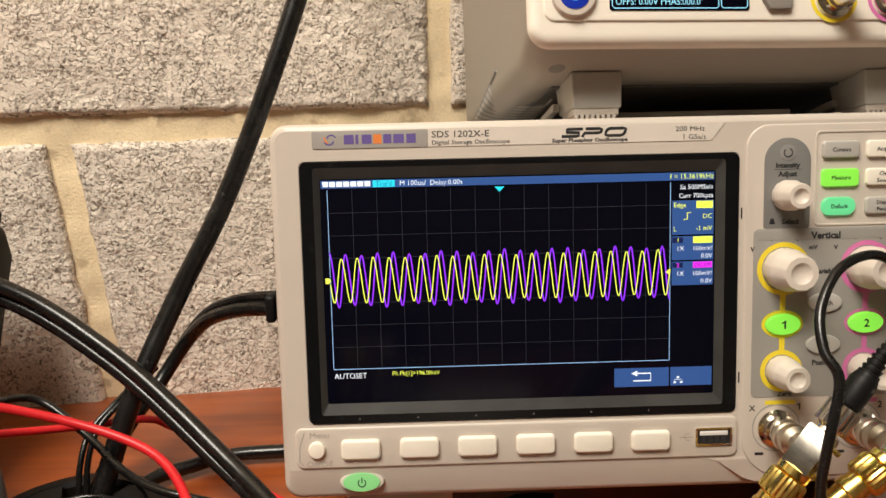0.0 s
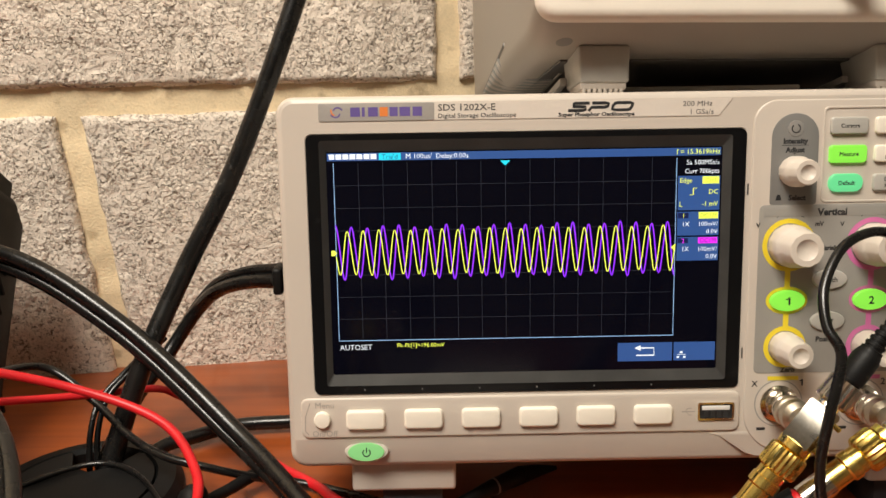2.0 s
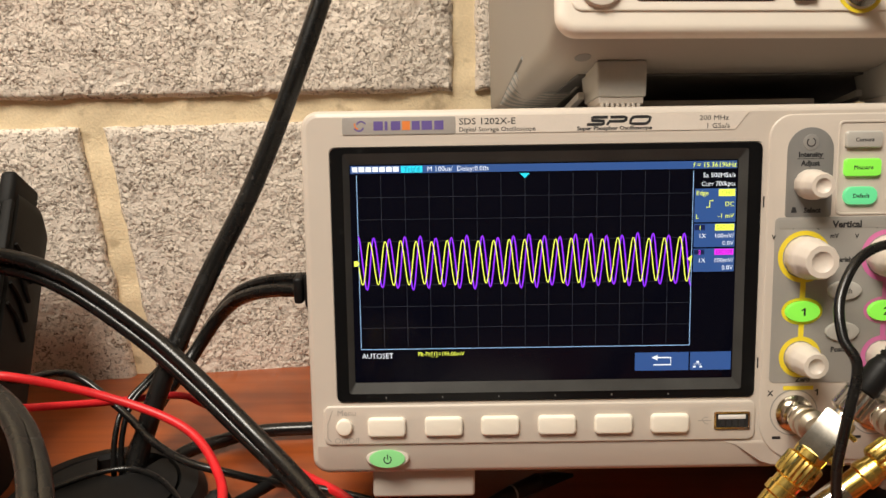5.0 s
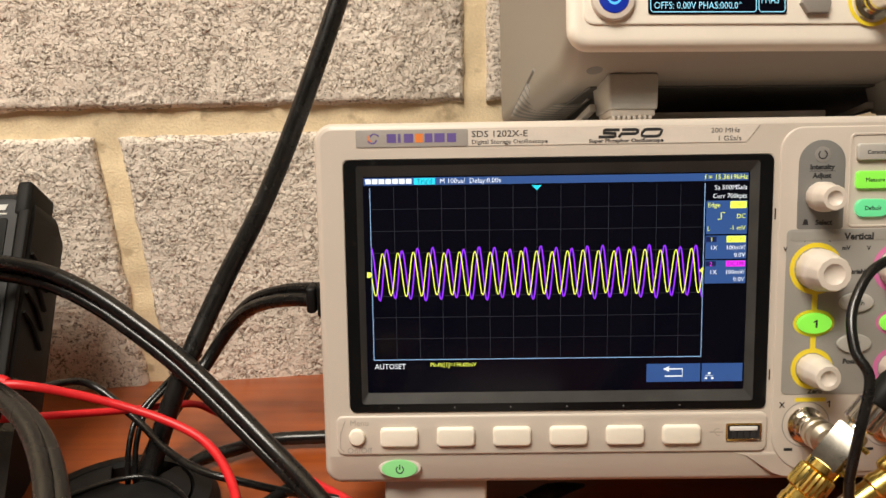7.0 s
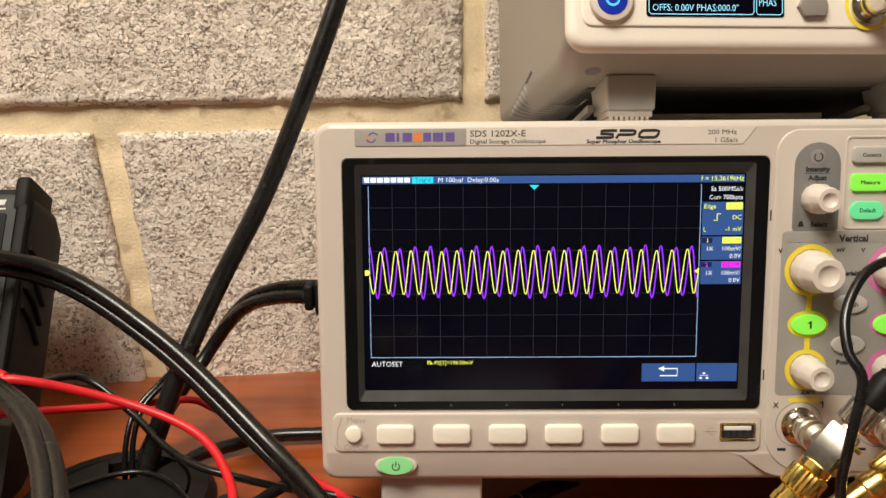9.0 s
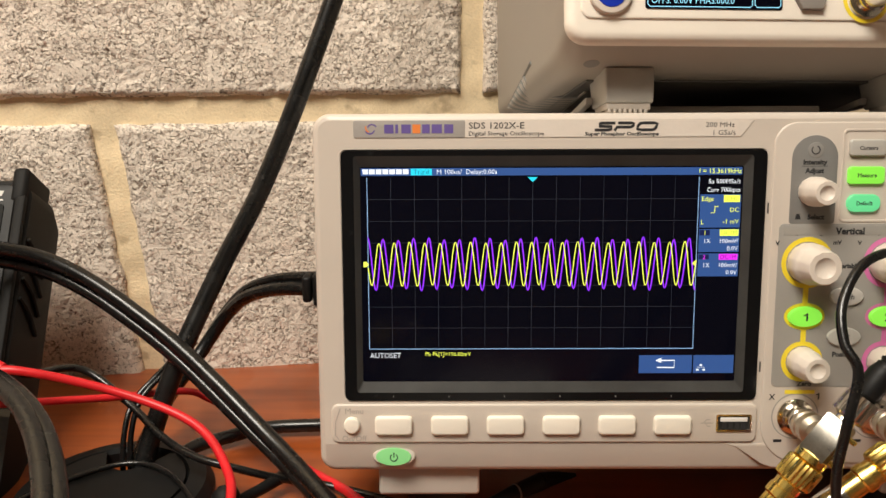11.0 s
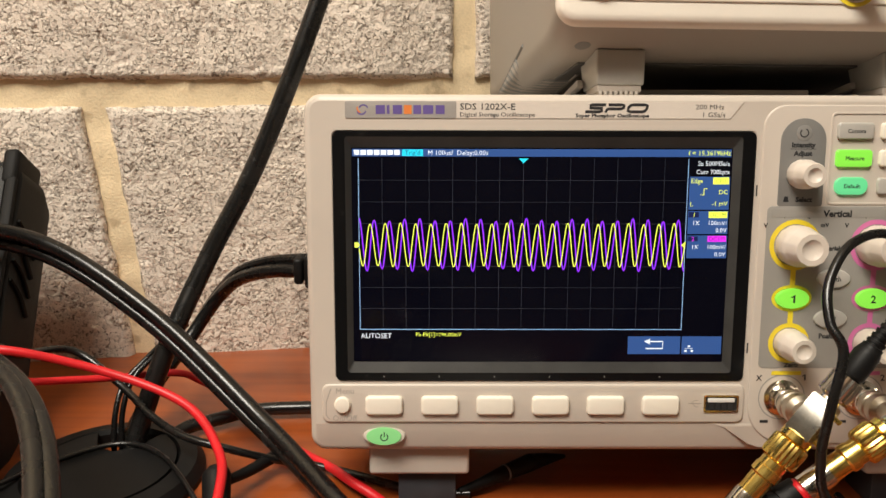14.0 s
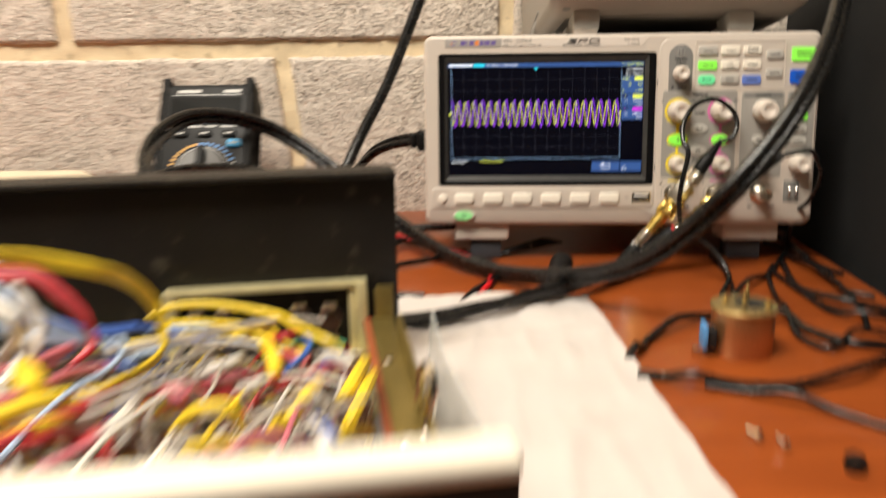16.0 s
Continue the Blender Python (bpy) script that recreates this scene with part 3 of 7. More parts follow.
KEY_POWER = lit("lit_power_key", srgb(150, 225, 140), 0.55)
KEY_CLEAR = surface("smoky_grey_key", (0.47, 0.45, 0.41), 0.35, var=0.04, bump=0.03)
SLOT = surface("dark_slot", (0.01, 0.01, 0.01), 0.7, var=0.1, bump=0.0)
TONGUE = surface("white_socket_tongue", (0.75, 0.73, 0.70), 0.5, var=0.05, bump=0.0)


def on_face(name, pts, y, depth, material, parent, edge=0.3, label=""):
    return part(name, prism(pts, y, y + depth, edge * mm), material, parent, label)


def ring_print(name, cx, cz, rx, rz, width, y, material, parent):
    bm = bmesh.new()
    n = 40
    a = [(cx + rx * math.cos(2 * math.pi * k / n), cz + rz * math.sin(2 * math.pi * k / n)) for k in range(n)]
    b = [(cx + (rx - width) * math.cos(2 * math.pi * k / n), cz + (rz - width) * math.sin(2 * math.pi * k / n)) for k in range(n)]
    va = [bm.verts.new((x * mm, y * mm, z * mm)) for x, z in a]
    vb = [bm.verts.new((x * mm, y * mm, z * mm)) for x, z in b]
    for k in range(n):
        bm.faces.new((va[k], va[(k + 1) % n], vb[(k + 1) % n], vb[k]))
    return part(name, bm, material, parent, smooth=0)


def oval(cx, cz, rx, rz, n=36):
    return [((cx + rx * math.cos(2 * math.pi * k / n)) * mm, (cz + rz * math.sin(2 * math.pi * k / n)) * mm) for k in range(n)]


def slab(x0, x1, z0, z1, r):
    return outline(x0 * mm, x1 * mm, z0 * mm, z1 * mm, r * mm)


def say(text, size, x, z, y, material, parent, align="CENTER", wide=1.0, bold=0.09):
    return lettering("print", text, size * mm, x * mm, z * mm, y * mm, material, parent, align, wide, bold * mm)


def numeral_one(size, x, z, y, parent):
    """A 1 with its flag, centred on x, standing on z."""
    k = size * 0.1
    pts = [(0.2, 0), (1.9, 0), (1.9, 7.2), (0.6, 7.2), (-0.4, 6.2), (-1.9, 5.6), (-1.9, 4.5), (-0.6, 4.8), (0.2, 5.3)]
    return part("print", flat([((x + a * k) * mm, (z + b * k) * mm) for a, b in pts], y * mm), PRINT, parent, smooth=0)


light_pts = [(49.7, 108.1), (159.0, 108.1), (164.2, 114.7), (49.7, 114.7)]
plate = part("name_plate", prism([(x * mm, z * mm) for x, z in light_pts], -0.25 * mm, 0.2 * mm), PLATE_LIGHT, scope, "pale printed name plate")
on_face("mark_plate", slab(5.3, 49.7, 108.0, 114.8, 0.8), -0.3 * mm, 0.5 * mm, PLATE_DARK, scope, 0.1, "grey plate with a violet mark")
for k, (a0, a1, mat_) in enumerate(((20, 150, MARK_VIOLET), (150, 235, MARK_ORANGE), (200, 340, MARK_VIOLET))):
    pts = []
    for j in range(9):
        a = radians(a0 + (a1 - a0) * j / 8)
        r = 2.3 - 0.12 * j
        pts.append(((12.3 + r * math.cos(a)) * mm, (111.4 + r * math.sin(a)) * mm))
    part("swirl_stroke", ribbon(pts, 0.55 * mm, -0.36 * mm), mat_, scope, smooth=0)
mark_x = (17.6, 22.0, 24.4, 28.8, 32.6, 36.4, 41.4)
mark_w = (3.7, 1.1, 3.7, 3.1, 3.1, 4.1, 3.6)
for k, (x, w) in enumerate(zip(mark_x, mark_w)):
    part("mark_slab", flat([(x * mm, 109.7 * mm), ((x + w) * mm, 109.7 * mm), ((x + w) * mm, 113.2 * mm), (x * mm, 113.2 * mm)], -0.36 * mm), MARK_ORANGE if k == 3 else MARK_VIOLET, scope, smooth=0)
say("SDS 1202X-E", 3.5, 51.0, 111.5, -0.32, PRINT, plate, "LEFT", 1.16, 0.02)
say("Digital Storage Oscilloscope", 2.35, 51.0, 108.8, -0.32, PRINT, plate, "LEFT", 1.12, 0.02)
spo = (
    [(109.2, 113.47), (103.8, 113.47), (103.1, 113.23), (102.8, 112.27), (107.8, 112.03), (107.6, 111.07), (106.8, 110.75), (101.0, 110.75)],
    [(108.9, 110.43), (109.9, 111.87), (115.2, 111.87), (116.3, 112.35), (116.5, 113.15), (115.6, 113.47), (110.2, 113.47)],
    [(119.2, 110.75), (117.9, 111.07), (118.2, 112.35), (119.1, 113.31), (120.2, 113.47), (124.8, 113.47), (125.8, 113.15), (125.4, 111.87), (124.6, 110.99), (123.6, 110.75), (119.2, 110.75)],
)
for stroke in spo:
    part("mark_stroke", ribbon([(x * mm, z * mm) for x, z in stroke], 1.15 * mm, -0.32 * mm), PRINT, plate, smooth=0)
say("Super Phosphor Oscilloscope", 2.0, 97.2, 108.6, -0.32, PRINT, plate, "LEFT", 1.22, 0.075)
say("200 MHz", 2.7, 156.4, 111.8, -0.32, PRINT, plate, "RIGHT", 1.15, 0.0)
say("1 GSa/s", 2.7, 157.0, 108.7, -0.32, PRINT, plate, "RIGHT", 1.15, 0.0)

# ---- keys under the screen
on_face("menu_button", oval(2.6, -10.3, 3.4, 3.5), -2.6 * mm, 2.4 * mm, KEYCAP, scope, 0.9, "round ivory button")
say("Menu", 3.5, 3.6, -5.6, -0.96, PRINT_GREY, scope, bold=0.0)
say("On/Off", 3.5, 3.4, -17.4, -0.96, PRINT_GREY, scope, bold=0.0)
part("menu_line", ribbon([(-2.2 * mm, -3.4 * mm), (-4.2 * mm, -9 * mm), (-4.4 * mm, -15 * mm), (-3.0 * mm, -16.6 * mm)], 0.35 * mm, -0.95 * mm), PRINT_GREY, scope, smooth=0)
for x in (12.2, 35.5, 58.6, 81.8, 104.9, 127.9):
    on_face("softkey", slab(x, x + 15.6, -14.5, -6.4, 1.8), -2.7 * mm, 2.2 * mm, KEYCAP, scope, 1.0, "blank ivory softkey")
part("usb_icon", ribbon([(147.5 * mm, -9.8 * mm), (152.8 * mm, -9.8 * mm)], 0.35 * mm, -0.95 * mm), PRINT_GREY, scope, smooth=0)
part("usb_icon", ribbon([(148.8 * mm, -9.8 * mm), (149.9 * mm, -8.4 * mm), (151.4 * mm, -8.4 * mm)], 0.3 * mm, -0.95 * mm), PRINT_GREY, scope, smooth=0)
part("usb_icon", ribbon([(149.4 * mm, -9.8 * mm), (150.4 * mm, -11.2 * mm), (151.6 * mm, -11.2 * mm)], 0.3 * mm, -0.95 * mm), PRINT_GREY, scope, smooth=0)
usb = loft([[(x, -0.6 * mm, z) for x, z in slab(153.8, 168.5, -13.4, -6.0, 0.8)], [(x, -1.5 * mm, z) for x, z in slab(153.8, 168.5, -13.4, -6.0, 0.8)],
            [(x, -1.5 * mm, z) for x, z in slab(154.6, 167.7, -12.6, -6.8, 0.5)], [(x, 3 * mm, z) for x, z in slab(154.6, 167.7, -12.6, -6.8, 0.5)]], (False, False))
usb_ob = part("usb_socket", usb, CHROME, scope, "bright metal USB socket")
part("socket_back", rect(154.4 * mm, 167.9 * mm, -12.8 * mm, -6.6 * mm, -1.0 * mm), SLOT, usb_ob, smooth=0)
part("socket_tongue", box(155.6 * mm, 166.8 * mm, -1.4 * mm, 0, -9.2 * mm, -7.4 * mm, 0.2 * mm), TONGUE, usb_ob)
for k in range(4):
    part("contact", box((156.6 + 2.6 * k) * mm, (158.2 + 2.6 * k) * mm, -1.3 * mm, 0, -12.2 * mm, -9.6 * mm), PRINT, usb_ob)
# power key on the sloping band
slope = Matrix.Translation((19.9 * mm, 1.0 * mm, -24.6 * mm)) @ Matrix.Rotation(radians(-10), 4, "X")


def sloped(pts_c, y, depth, edge):
    bm = prism(pts_c, y, y + depth, edge)
    bmesh.ops.transform(bm, matrix=slope, verts=bm.verts)
    return bm


power = part("power_button", sloped(oval(0, 0, 9.0, 4.3), -1.4 * mm, 3 * mm, 1.0 * mm), IVORY, scope, "oval power button")
part("power_lens", sloped(oval(-0.2, 0, 7.4, 3.7), -2.2 * mm, 2 * mm, 0.5 * mm), KEY_POWER, power, "lit green power key")
icon = bmesh.new()
ribbon([(1.5 * math.sin(radians(a)) * mm, (1.5 * math.cos(radians(a)) - 0.2) * mm) for a in range(35, 326, 15)], 0.45 * mm, -2.4 * mm, icon)
ribbon([(0, -0.2 * mm), (0, 1.9 * mm)], 0.45 * mm, -2.4 * mm, icon)
bmesh.ops.transform(icon, matrix=slope, verts=icon.verts)
part("power_symbol", icon, PRINT, power, smooth=0)

# ---- control side
skirt_pts = [(158, -18.6), (163, -20.2), (173.5, -28.0), (178, -29.6), (288, -29.6), (293, -27.0), (294.6, -22.0), (294.6, -18.6)]
part("panel_skirt", prism([(x * mm, z * mm) for x, z in skirt_pts], -0.05 * mm, 8 * mm, 0.5 * mm), IVORY, scope)
ctrl = on_face("control_panel", outline(172.6 * mm, 293.5 * mm, -27.6 * mm, 113.6 * mm, (17 * mm, 7 * mm, 9 * mm, 9 * mm), 10), -0.7 * mm, 1 * mm, IVORY, scope, 0.6)
PY = -0.7
for z in (14.0, 79.5):
    part("side_slot", rect(171.0 * mm, 171.6 * mm, (z - 2.2) * mm, (z + 2.2) * mm, -0.06 * mm), SLOT, scope, smooth=0)
on_face("intensity_plate", outline(179.6 * mm, 197.8 * mm, 73.2 * mm, 108.4 * mm, (1.2 * mm, 1.2 * mm, 8.9 * mm, 8.9 * mm), 8), (PY - 0.2) * mm, 0.5 * mm, DARK_GREY, scope, 0.1, "dark grey printed plate")
on_face("intensity_icon", oval(188.7, 102.6, 3.1, 3.1), (PY - 0.35) * mm, 0.3 * mm, surface("icon_grey_print", (0.25, 0.24, 0.225), 0.5, var=0.04, bump=0.02), scope, 0.1)
part("turn_icon", ribbon([((188.7 + 1.6 * math.cos(radians(a))) * mm, (102.6 + 1.6 * math.sin(radians(a))) * mm) for a in range(-230, 71, 20)], 0.45 * mm, (PY - 0.4) * mm), PRINT, scope, smooth=0)
say("Intensity", 2.75, 188.7, 96.9, PY - 0.25, PRINT, scope, bold=0.13)
say("Adjust", 2.75, 188.7, 93.5, PY - 0.25, PRINT, scope, bold=0.13)
part("print_line", rect(183.5 * mm, 194 * mm, 96.1 * mm, 96.3 * mm, (PY - 0.25) * mm), PRINT, scope, smooth=0)
say("Select", 2.75, 190.2, 75.0, PY - 0.25, PRINT, scope, bold=0.13)
part("push_icon", flat([(181.8 * mm, 75 * mm), (184.2 * mm, 75 * mm), (183.6 * mm, 77.2 * mm), (182.4 * mm, 77.2 * mm)], (PY - 0.25) * mm), PRINT, scope, smooth=0)

# key field
frame_ring = loft([[(x, (PY + 0.1) * mm, z) for x, z in slab(199.3, 268.9, 73.8, 110.9, 2)], [(x, (PY - 0.35) * mm, z) for x, z in slab(199.5, 268.7, 74.0, 110.7, 2)],
                   [(x, (PY - 0.35) * mm, z) for x, z in slab(200.1, 268.1, 74.6, 110.1, 1.6)], [(x, (PY + 0.1) * mm, z) for x, z in slab(200.3, 267.9, 74.8, 109.9, 1.6)]], (False, False))
part("key_field_rim", frame_ring, IVORY, scope)


def key(cx, cz, w, h, material, name, text=(), r=1.4, size=2.2, bars=0):
    k = on_face(name, slab(cx - w / 2, cx + w / 2, cz - h / 2, cz + h / 2, r), (PY - 1.5) * mm, 1.6 * mm, material, scope, 0.6)
    step = 2.6
    for j, line in enumerate(text):
        say(line, size, cx, cz - 0.8 + step * ((len(text) - 1) / 2 - j), PY - 1.56, PRINT, k, bold=0.05)
    for j in range(bars):
        z = cz + 1.3 * ((bars - 1) - 2 * j)
        part("print_bar", rect((cx - w * 0.3) * mm, (cx + w * 0.3) * mm, (z - 0.5) * mm, (z + 0.5) * mm, (PY - 1.56) * mm), PRINT, k, smooth=0)
    return k


key(209.0, 103.4, 14.4, 6.6, KEY_CLEAR, "grey_key", ("Cursors",))
key(209.0, 92.6, 14.4, 6.8, KEY_GREEN, "lit_key", ("Measure",))
key(208.6, 81.5, 13.2, 7.0, KEY_TEAL, "lit_key", ("Default",), r=3.2)
key(226.2, 103.4, 14.0, 6.6, KEYCAP, "ivory_key", ("Acquire",))
key(226.2, 92.6, 14.0, 6.6, KEYCAP, "ivory_key", ("Clear", "Sweeps"), size=2.1)
key(226.2, 81.5, 14.0, 6.6, KEY_CLEAR, "grey_key", ("Display", "Persist"), size=2.1)
key(242.8, 103.4, 13.6, 6.6, KEYCAP, "ivory_key", bars=2)
key(242.8, 92.6, 13.6, 6.6, KEYCAP, "ivory_key", bars=1)
key(242.8, 81.2, 14.2, 6.8, KEY_LILAC, "lilac_key", bars=1)
key(259.8, 100.0, 12.6, 6.4, KEY_CLEAR, "grey_key", bars=1)
key(259.8, 86.0, 12.6, 6.4, KEY_CLEAR, "grey_key", bars=1)
key(281.6, 100.2, 18.0, 10.2, KEY_GREEN, "lit_key", bars=2)
key(281.6, 83.2, 19.0, 10.6, KEY_BLUE, "lit_key", bars=2)

# three shaded columns
for x0, x1, z0, z1, title in ((175.9, 233.0, 5.6, 73.2, "Vertical"), (236.6, 269.0, 5.6, 72.0, ""), (271.6, 292.0, 22.0, 72.0, "")):
    col = on_face("control_field", slab(x0, x1, z0, z1, 2), (PY - 0.2) * mm, 0.4 * mm, PANEL_GREY, scope, 0.1, "grey printed control field")
    on_face("field_title", slab(x0 + 1.5, x1 - 1.5, z1 - 4.6, z1 - 0.6, 0.8), (PY - 0.3) * mm, 0.2 * mm, DARK_GREY if not title else PANEL_GREY, scope, 0.05)
    if title:
        say(title, 3.7, (x0 + x1) / 2, z1 - 4.2, PY - 0.36, PRINT, col, bold=0.15)
    else:
        part("print_bar", rect((x0 + x1 - 12) / 2 * mm, (x0 + x1 + 12) / 2 * mm, (z1 - 3.3) * mm, (z1 - 2.0) * mm, (PY - 0.36) * mm), PRINT, col, smooth=0)


def knob(cx, cz, r, h, ring=None):
    """A waisted knob: fluted skirt, smooth face with a finger dimple."""
    m = Matrix.Translation((cx * mm, PY * mm, cz * mm))
    prof = [(r * 0.98, 0.2), (r, 0.8), (r, h * 0.42), (r * 0.93, h * 0.50), (r * 0.86, h * 0.56), (r * 0.84, h * 0.92), (r * 0.76, h), (r * 0.50, h), (r * 0.40, h - 0.6), (r * 0.22, h - 1.2), (0.01, h - 1.4)]
    k = part("knob", turned([(a * mm, b * mm) for a, b in prof], 36, m, flutes=12, flute=0.035), KNOB, scope, "ivory turning knob")
    if ring:
        ring_print("knob_ring", cx, cz, r + 2.1, r + 2.1, 1.9, PY - 0.28, ring, scope)
    if r > 8:
        arc = [((cx + (r + 4.6) * math.cos(radians(a))) * mm, (cz + (r + 3.6) * math.sin(radians(a))) * mm) for a in range(65, 116, 6)]
        part("turn_arc", ribbon(arc, 0.3 * mm, (PY - 0.26) * mm), PRINT, scope, smooth=0)
    return k


knob(188.4, 86.2, 6.0, 12.5)
for cx, ink in ((187.9, YELLOW_PRINT), (220.9, PINK_PRINT)):
    knob(cx, 57.4, 8.4, 15.5, ink)
    knob(cx, 16.4, 6.4, 14.5, ink)
    for z0, z1 in ((39.5, 47.0), (24.6, 31.0)):
        part("channel_line", rect((cx - 1.1) * mm, (cx + 1.1) * mm, z0 * mm, z1 * mm, (PY - 0.27) * mm), ink, scope, smooth=0)
    ring_print("key_ring", cx, 35.3, 8.3, 5.6, 1.3, PY - 0.28, ink, scope)
    b = on_face("channel_key", oval(cx, 35.3, 6.9, 4.2), (PY - 1.8) * mm, 1.8 * mm, KEY_GREEN, scope, 0.7, "lit green channel key")
    if cx < 200:
        numeral_one(4.4, cx, 33.7, PY - 1.88, b)
    else:
        say("2", 4.4, cx, 33.7, PY - 1.88, PRINT, b, bold=0.1)
    part("channel_bar", rect((cx - 6.2) * mm, (cx + 6.2) * mm, 2.6 * mm, 4.3 * mm, (PY - 0.12) * mm), ink, scope, smooth=0)
    say("V", 2.4, cx - 12.4, 64.6, PY - 0.26, PRINT, scope)
    say("mV", 2.4, cx + 11.6, 64.8, PY - 0.26, PRINT, scope)
    say("Zero", 2.8, cx + 1.6, 6.1, PY - 0.26, PRINT, scope, bold=0.12)
knob(253.2, 57.4, 8.8, 15.5)
knob(250.6, 16.0, 6.4, 14.0)
knob(281.4, 16.2, 7.2, 14.5)
for cx, cz, w in ((204.4, 43.6, "Math"), (204.2, 26.8, "Ref")):
    b = on_face("oval_key", oval(cx, cz, 6.8, 3.9), (PY - 1.4) * mm, 1.4 * mm, KEY_CLEAR, scope, 0.6, "smoky grey oval key")
    say(w, 2.8, cx, cz - 1.0, PY - 1.48, PRINT, b, bold=0.05 if w[0] == "M" else 0.12)
b = on_face("oval_key", oval(251.6, 35.0, 6.4, 3.8), (PY - 1.4) * mm, 1.4 * mm, KEY_CLEAR, scope, 0.6, "smoky grey oval key")
part("print_bar", rect(248.4 * mm, 254.8 * mm, 34.4 * mm, 35.6 * mm, (PY - 1.48) * mm), PRINT, b, smooth=0)
say("Variable", 2.6, 204.6, 55.2, PY - 0.26, PRINT, scope, bold=0.12)
say("Position", 2.9, 204.9, 18.4, PY - 0.26, PRINT, scope, bold=0.13)
key(280.6, 62.0, 13.0, 5.8, KEYCAP, "ivory_key", bars=1)
key(280.6, 52.6, 13.0, 5.4, KEY_GREEN, "lit_key", bars=1)
key(280.6, 43.2, 13.0, 5.2, KEY_CLEAR, "grey_key", bars=1)
key(280.6, 33.8, 13.0, 5.2, KEY_CLEAR, "grey_key", bars=1)

# sockets
say("X", 3.2, 176.6, 0.2, PY - 0.1, PRINT, scope)
numeral_one(3.8, 195.4, 0.2, PY - 0.1, scope)
say("Y", 3.2, 209.6, 0.2, PY - 0.1, PRINT, scope)
say("2", 3.8, 228.4, 0.2, PY - 0.1, PRINT, scope)
for cx in (186.5, 219.5, 253.2):
    ring_print("socket_ring", cx, -7.0, 9.8, 9.8, 0.5, PY - 0.08, PANEL_GREY, scope)
    m = Matrix.Translation((cx * mm, PY * mm, -7.0 * mm))
    prof = [(7.6, 0.0), (7.6, 0.8), (6.6, 1.2), (5.8, 1.4), (5.8, 4.0), (4.9, 4.4), (4.9, 6.0), (5.4, 6.4), (5.4, 7.2), (4.9, 7.6), (4.9, 17.0), (4.5, 17.4), (3.9, 17.4), (3.9, 13.0), (0.6, 13.0), (0.5, 15.5), (0.01, 15.5)]
    bn = part("bnc_socket", turned([(a * mm, d * mm) for a, d in prof], 30, m), CHROME, scope, "nickel coaxial socket")
    for s in (-1, 1):
        part("bayonet_pin", turned([(1.0 * mm, 0), (1.0 * mm, 1.2 * mm), (0.00002, 1.3 * mm)], 10, Matrix.Translation((cx * mm, (PY - 11.5) * mm, (-7.0 + s * 4.6) * mm)) @ Matrix.Rotation(radians(90 * s), 4, "X")), CHROME, bn)
    for x0, x1 in ((cx - 8.5, cx - 5.0), (cx + 7.0, cx + 12.5)):
        part("print_bar", rect(x0 * mm, x1 * mm, -18.2 * mm, -17.0 * mm, (PY - 0.1) * mm), PRINT, scope, smooth=0)
cal = on_face("terminal_recess", slab(272.0, 284.0, -14.0, 3.0, 1), (PY - 0.1) * mm, 0.3 * mm, DARK_GREY, scope, 0.05)
for x in (275.2, 280.6):
    part("terminal_hook", tube([(x * mm, (PY - 0.3) * mm, -9 * mm), (x * mm, (PY - 4) * mm, -7.5 * mm), (x * mm, (PY - 4) * mm, -3.0 * mm), (x * mm, (PY - 0.3) * mm, -1.4 * mm)], 0.7 * mm, 8), CHROME, cal)

# feet
for x0, x1, r0, r1 in ((12.6, 56.2, 25, 50.5), (229.6, 273.0, 235, 261)):
    ft = part("foot", box(x0 * mm, x1 * mm, 7.5 * mm, 40 * mm, -45.2 * mm, -25 * mm, 1.6 * mm, 3), IVORY, scope, "ivory flip-out foot")
    part("rubber_pad", box(r0 * mm, r1 * mm, 12 * mm, 34 * mm, -61.2 * mm, -45 * mm, 0.8 * mm), DARK_RUBBER, ft, "dark grey rubber pad")

# ---------------------------------------------------------------- signal generator on top
GEN_M = SCOPE_M @ Matrix.Translation((92 * mm, -13 * mm, 135.5 * mm)) @ Matrix.Rotation(radians(5), 4, "Z") @ Matrix.Rotation(radians(-5.5), 4, "X") @ Matrix.Translation((-92 * mm, 13 * mm, -18 * mm))
gen = thing("signal_generator", GEN_M, "ivory signal generator with small blue display, standing on an oscilloscope", "signal generator")
GX, GW = 92.0, 289.0
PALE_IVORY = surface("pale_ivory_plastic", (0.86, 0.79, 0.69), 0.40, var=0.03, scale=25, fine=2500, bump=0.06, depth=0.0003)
# case: ivory plastic too, its colour lowered to carry the underside's shade
SHADED_CASE = surface("shaded_case_plastic", (0.33, 0.294, 0.252), 0.5, var=0.04, scale=25, fine=2500, bump=0.1, depth=0.0003)
SHADE_SHEET = surface("shade_sheet", (0.10, 0.093, 0.085), 0.55, var=0.1, scale=25, bump=0.05)
g0, g1 = [], []
for inset, back, low in ((3.0, -13.0, 26.4), (1.4, -12.5, 26.2), (0.5, -11.6, 26.0), (0.0, -10.2, 25.8), (0.0, -8.6, 25.4)):
    g0.append([(x, back * mm, z) for x, z in slab(GX - 4.4 + inset, GW + 4.4 - inset, low + inset, 108.0 - inset, 8 - inset)])
for back, low, side, rad in ((-8.5, 25.4, -4.3, 8), (2.0, 22.2, -3.6, 9), (12.0, 19.4, -3.0, 10), (22.0, 18.5, -2.8, 10), (168.0, 18.5, -2.4, 10)):
    g1.append([(x, back * mm, z) for x, z in slab(GX + side, GW - side, low, 107.6, rad)])
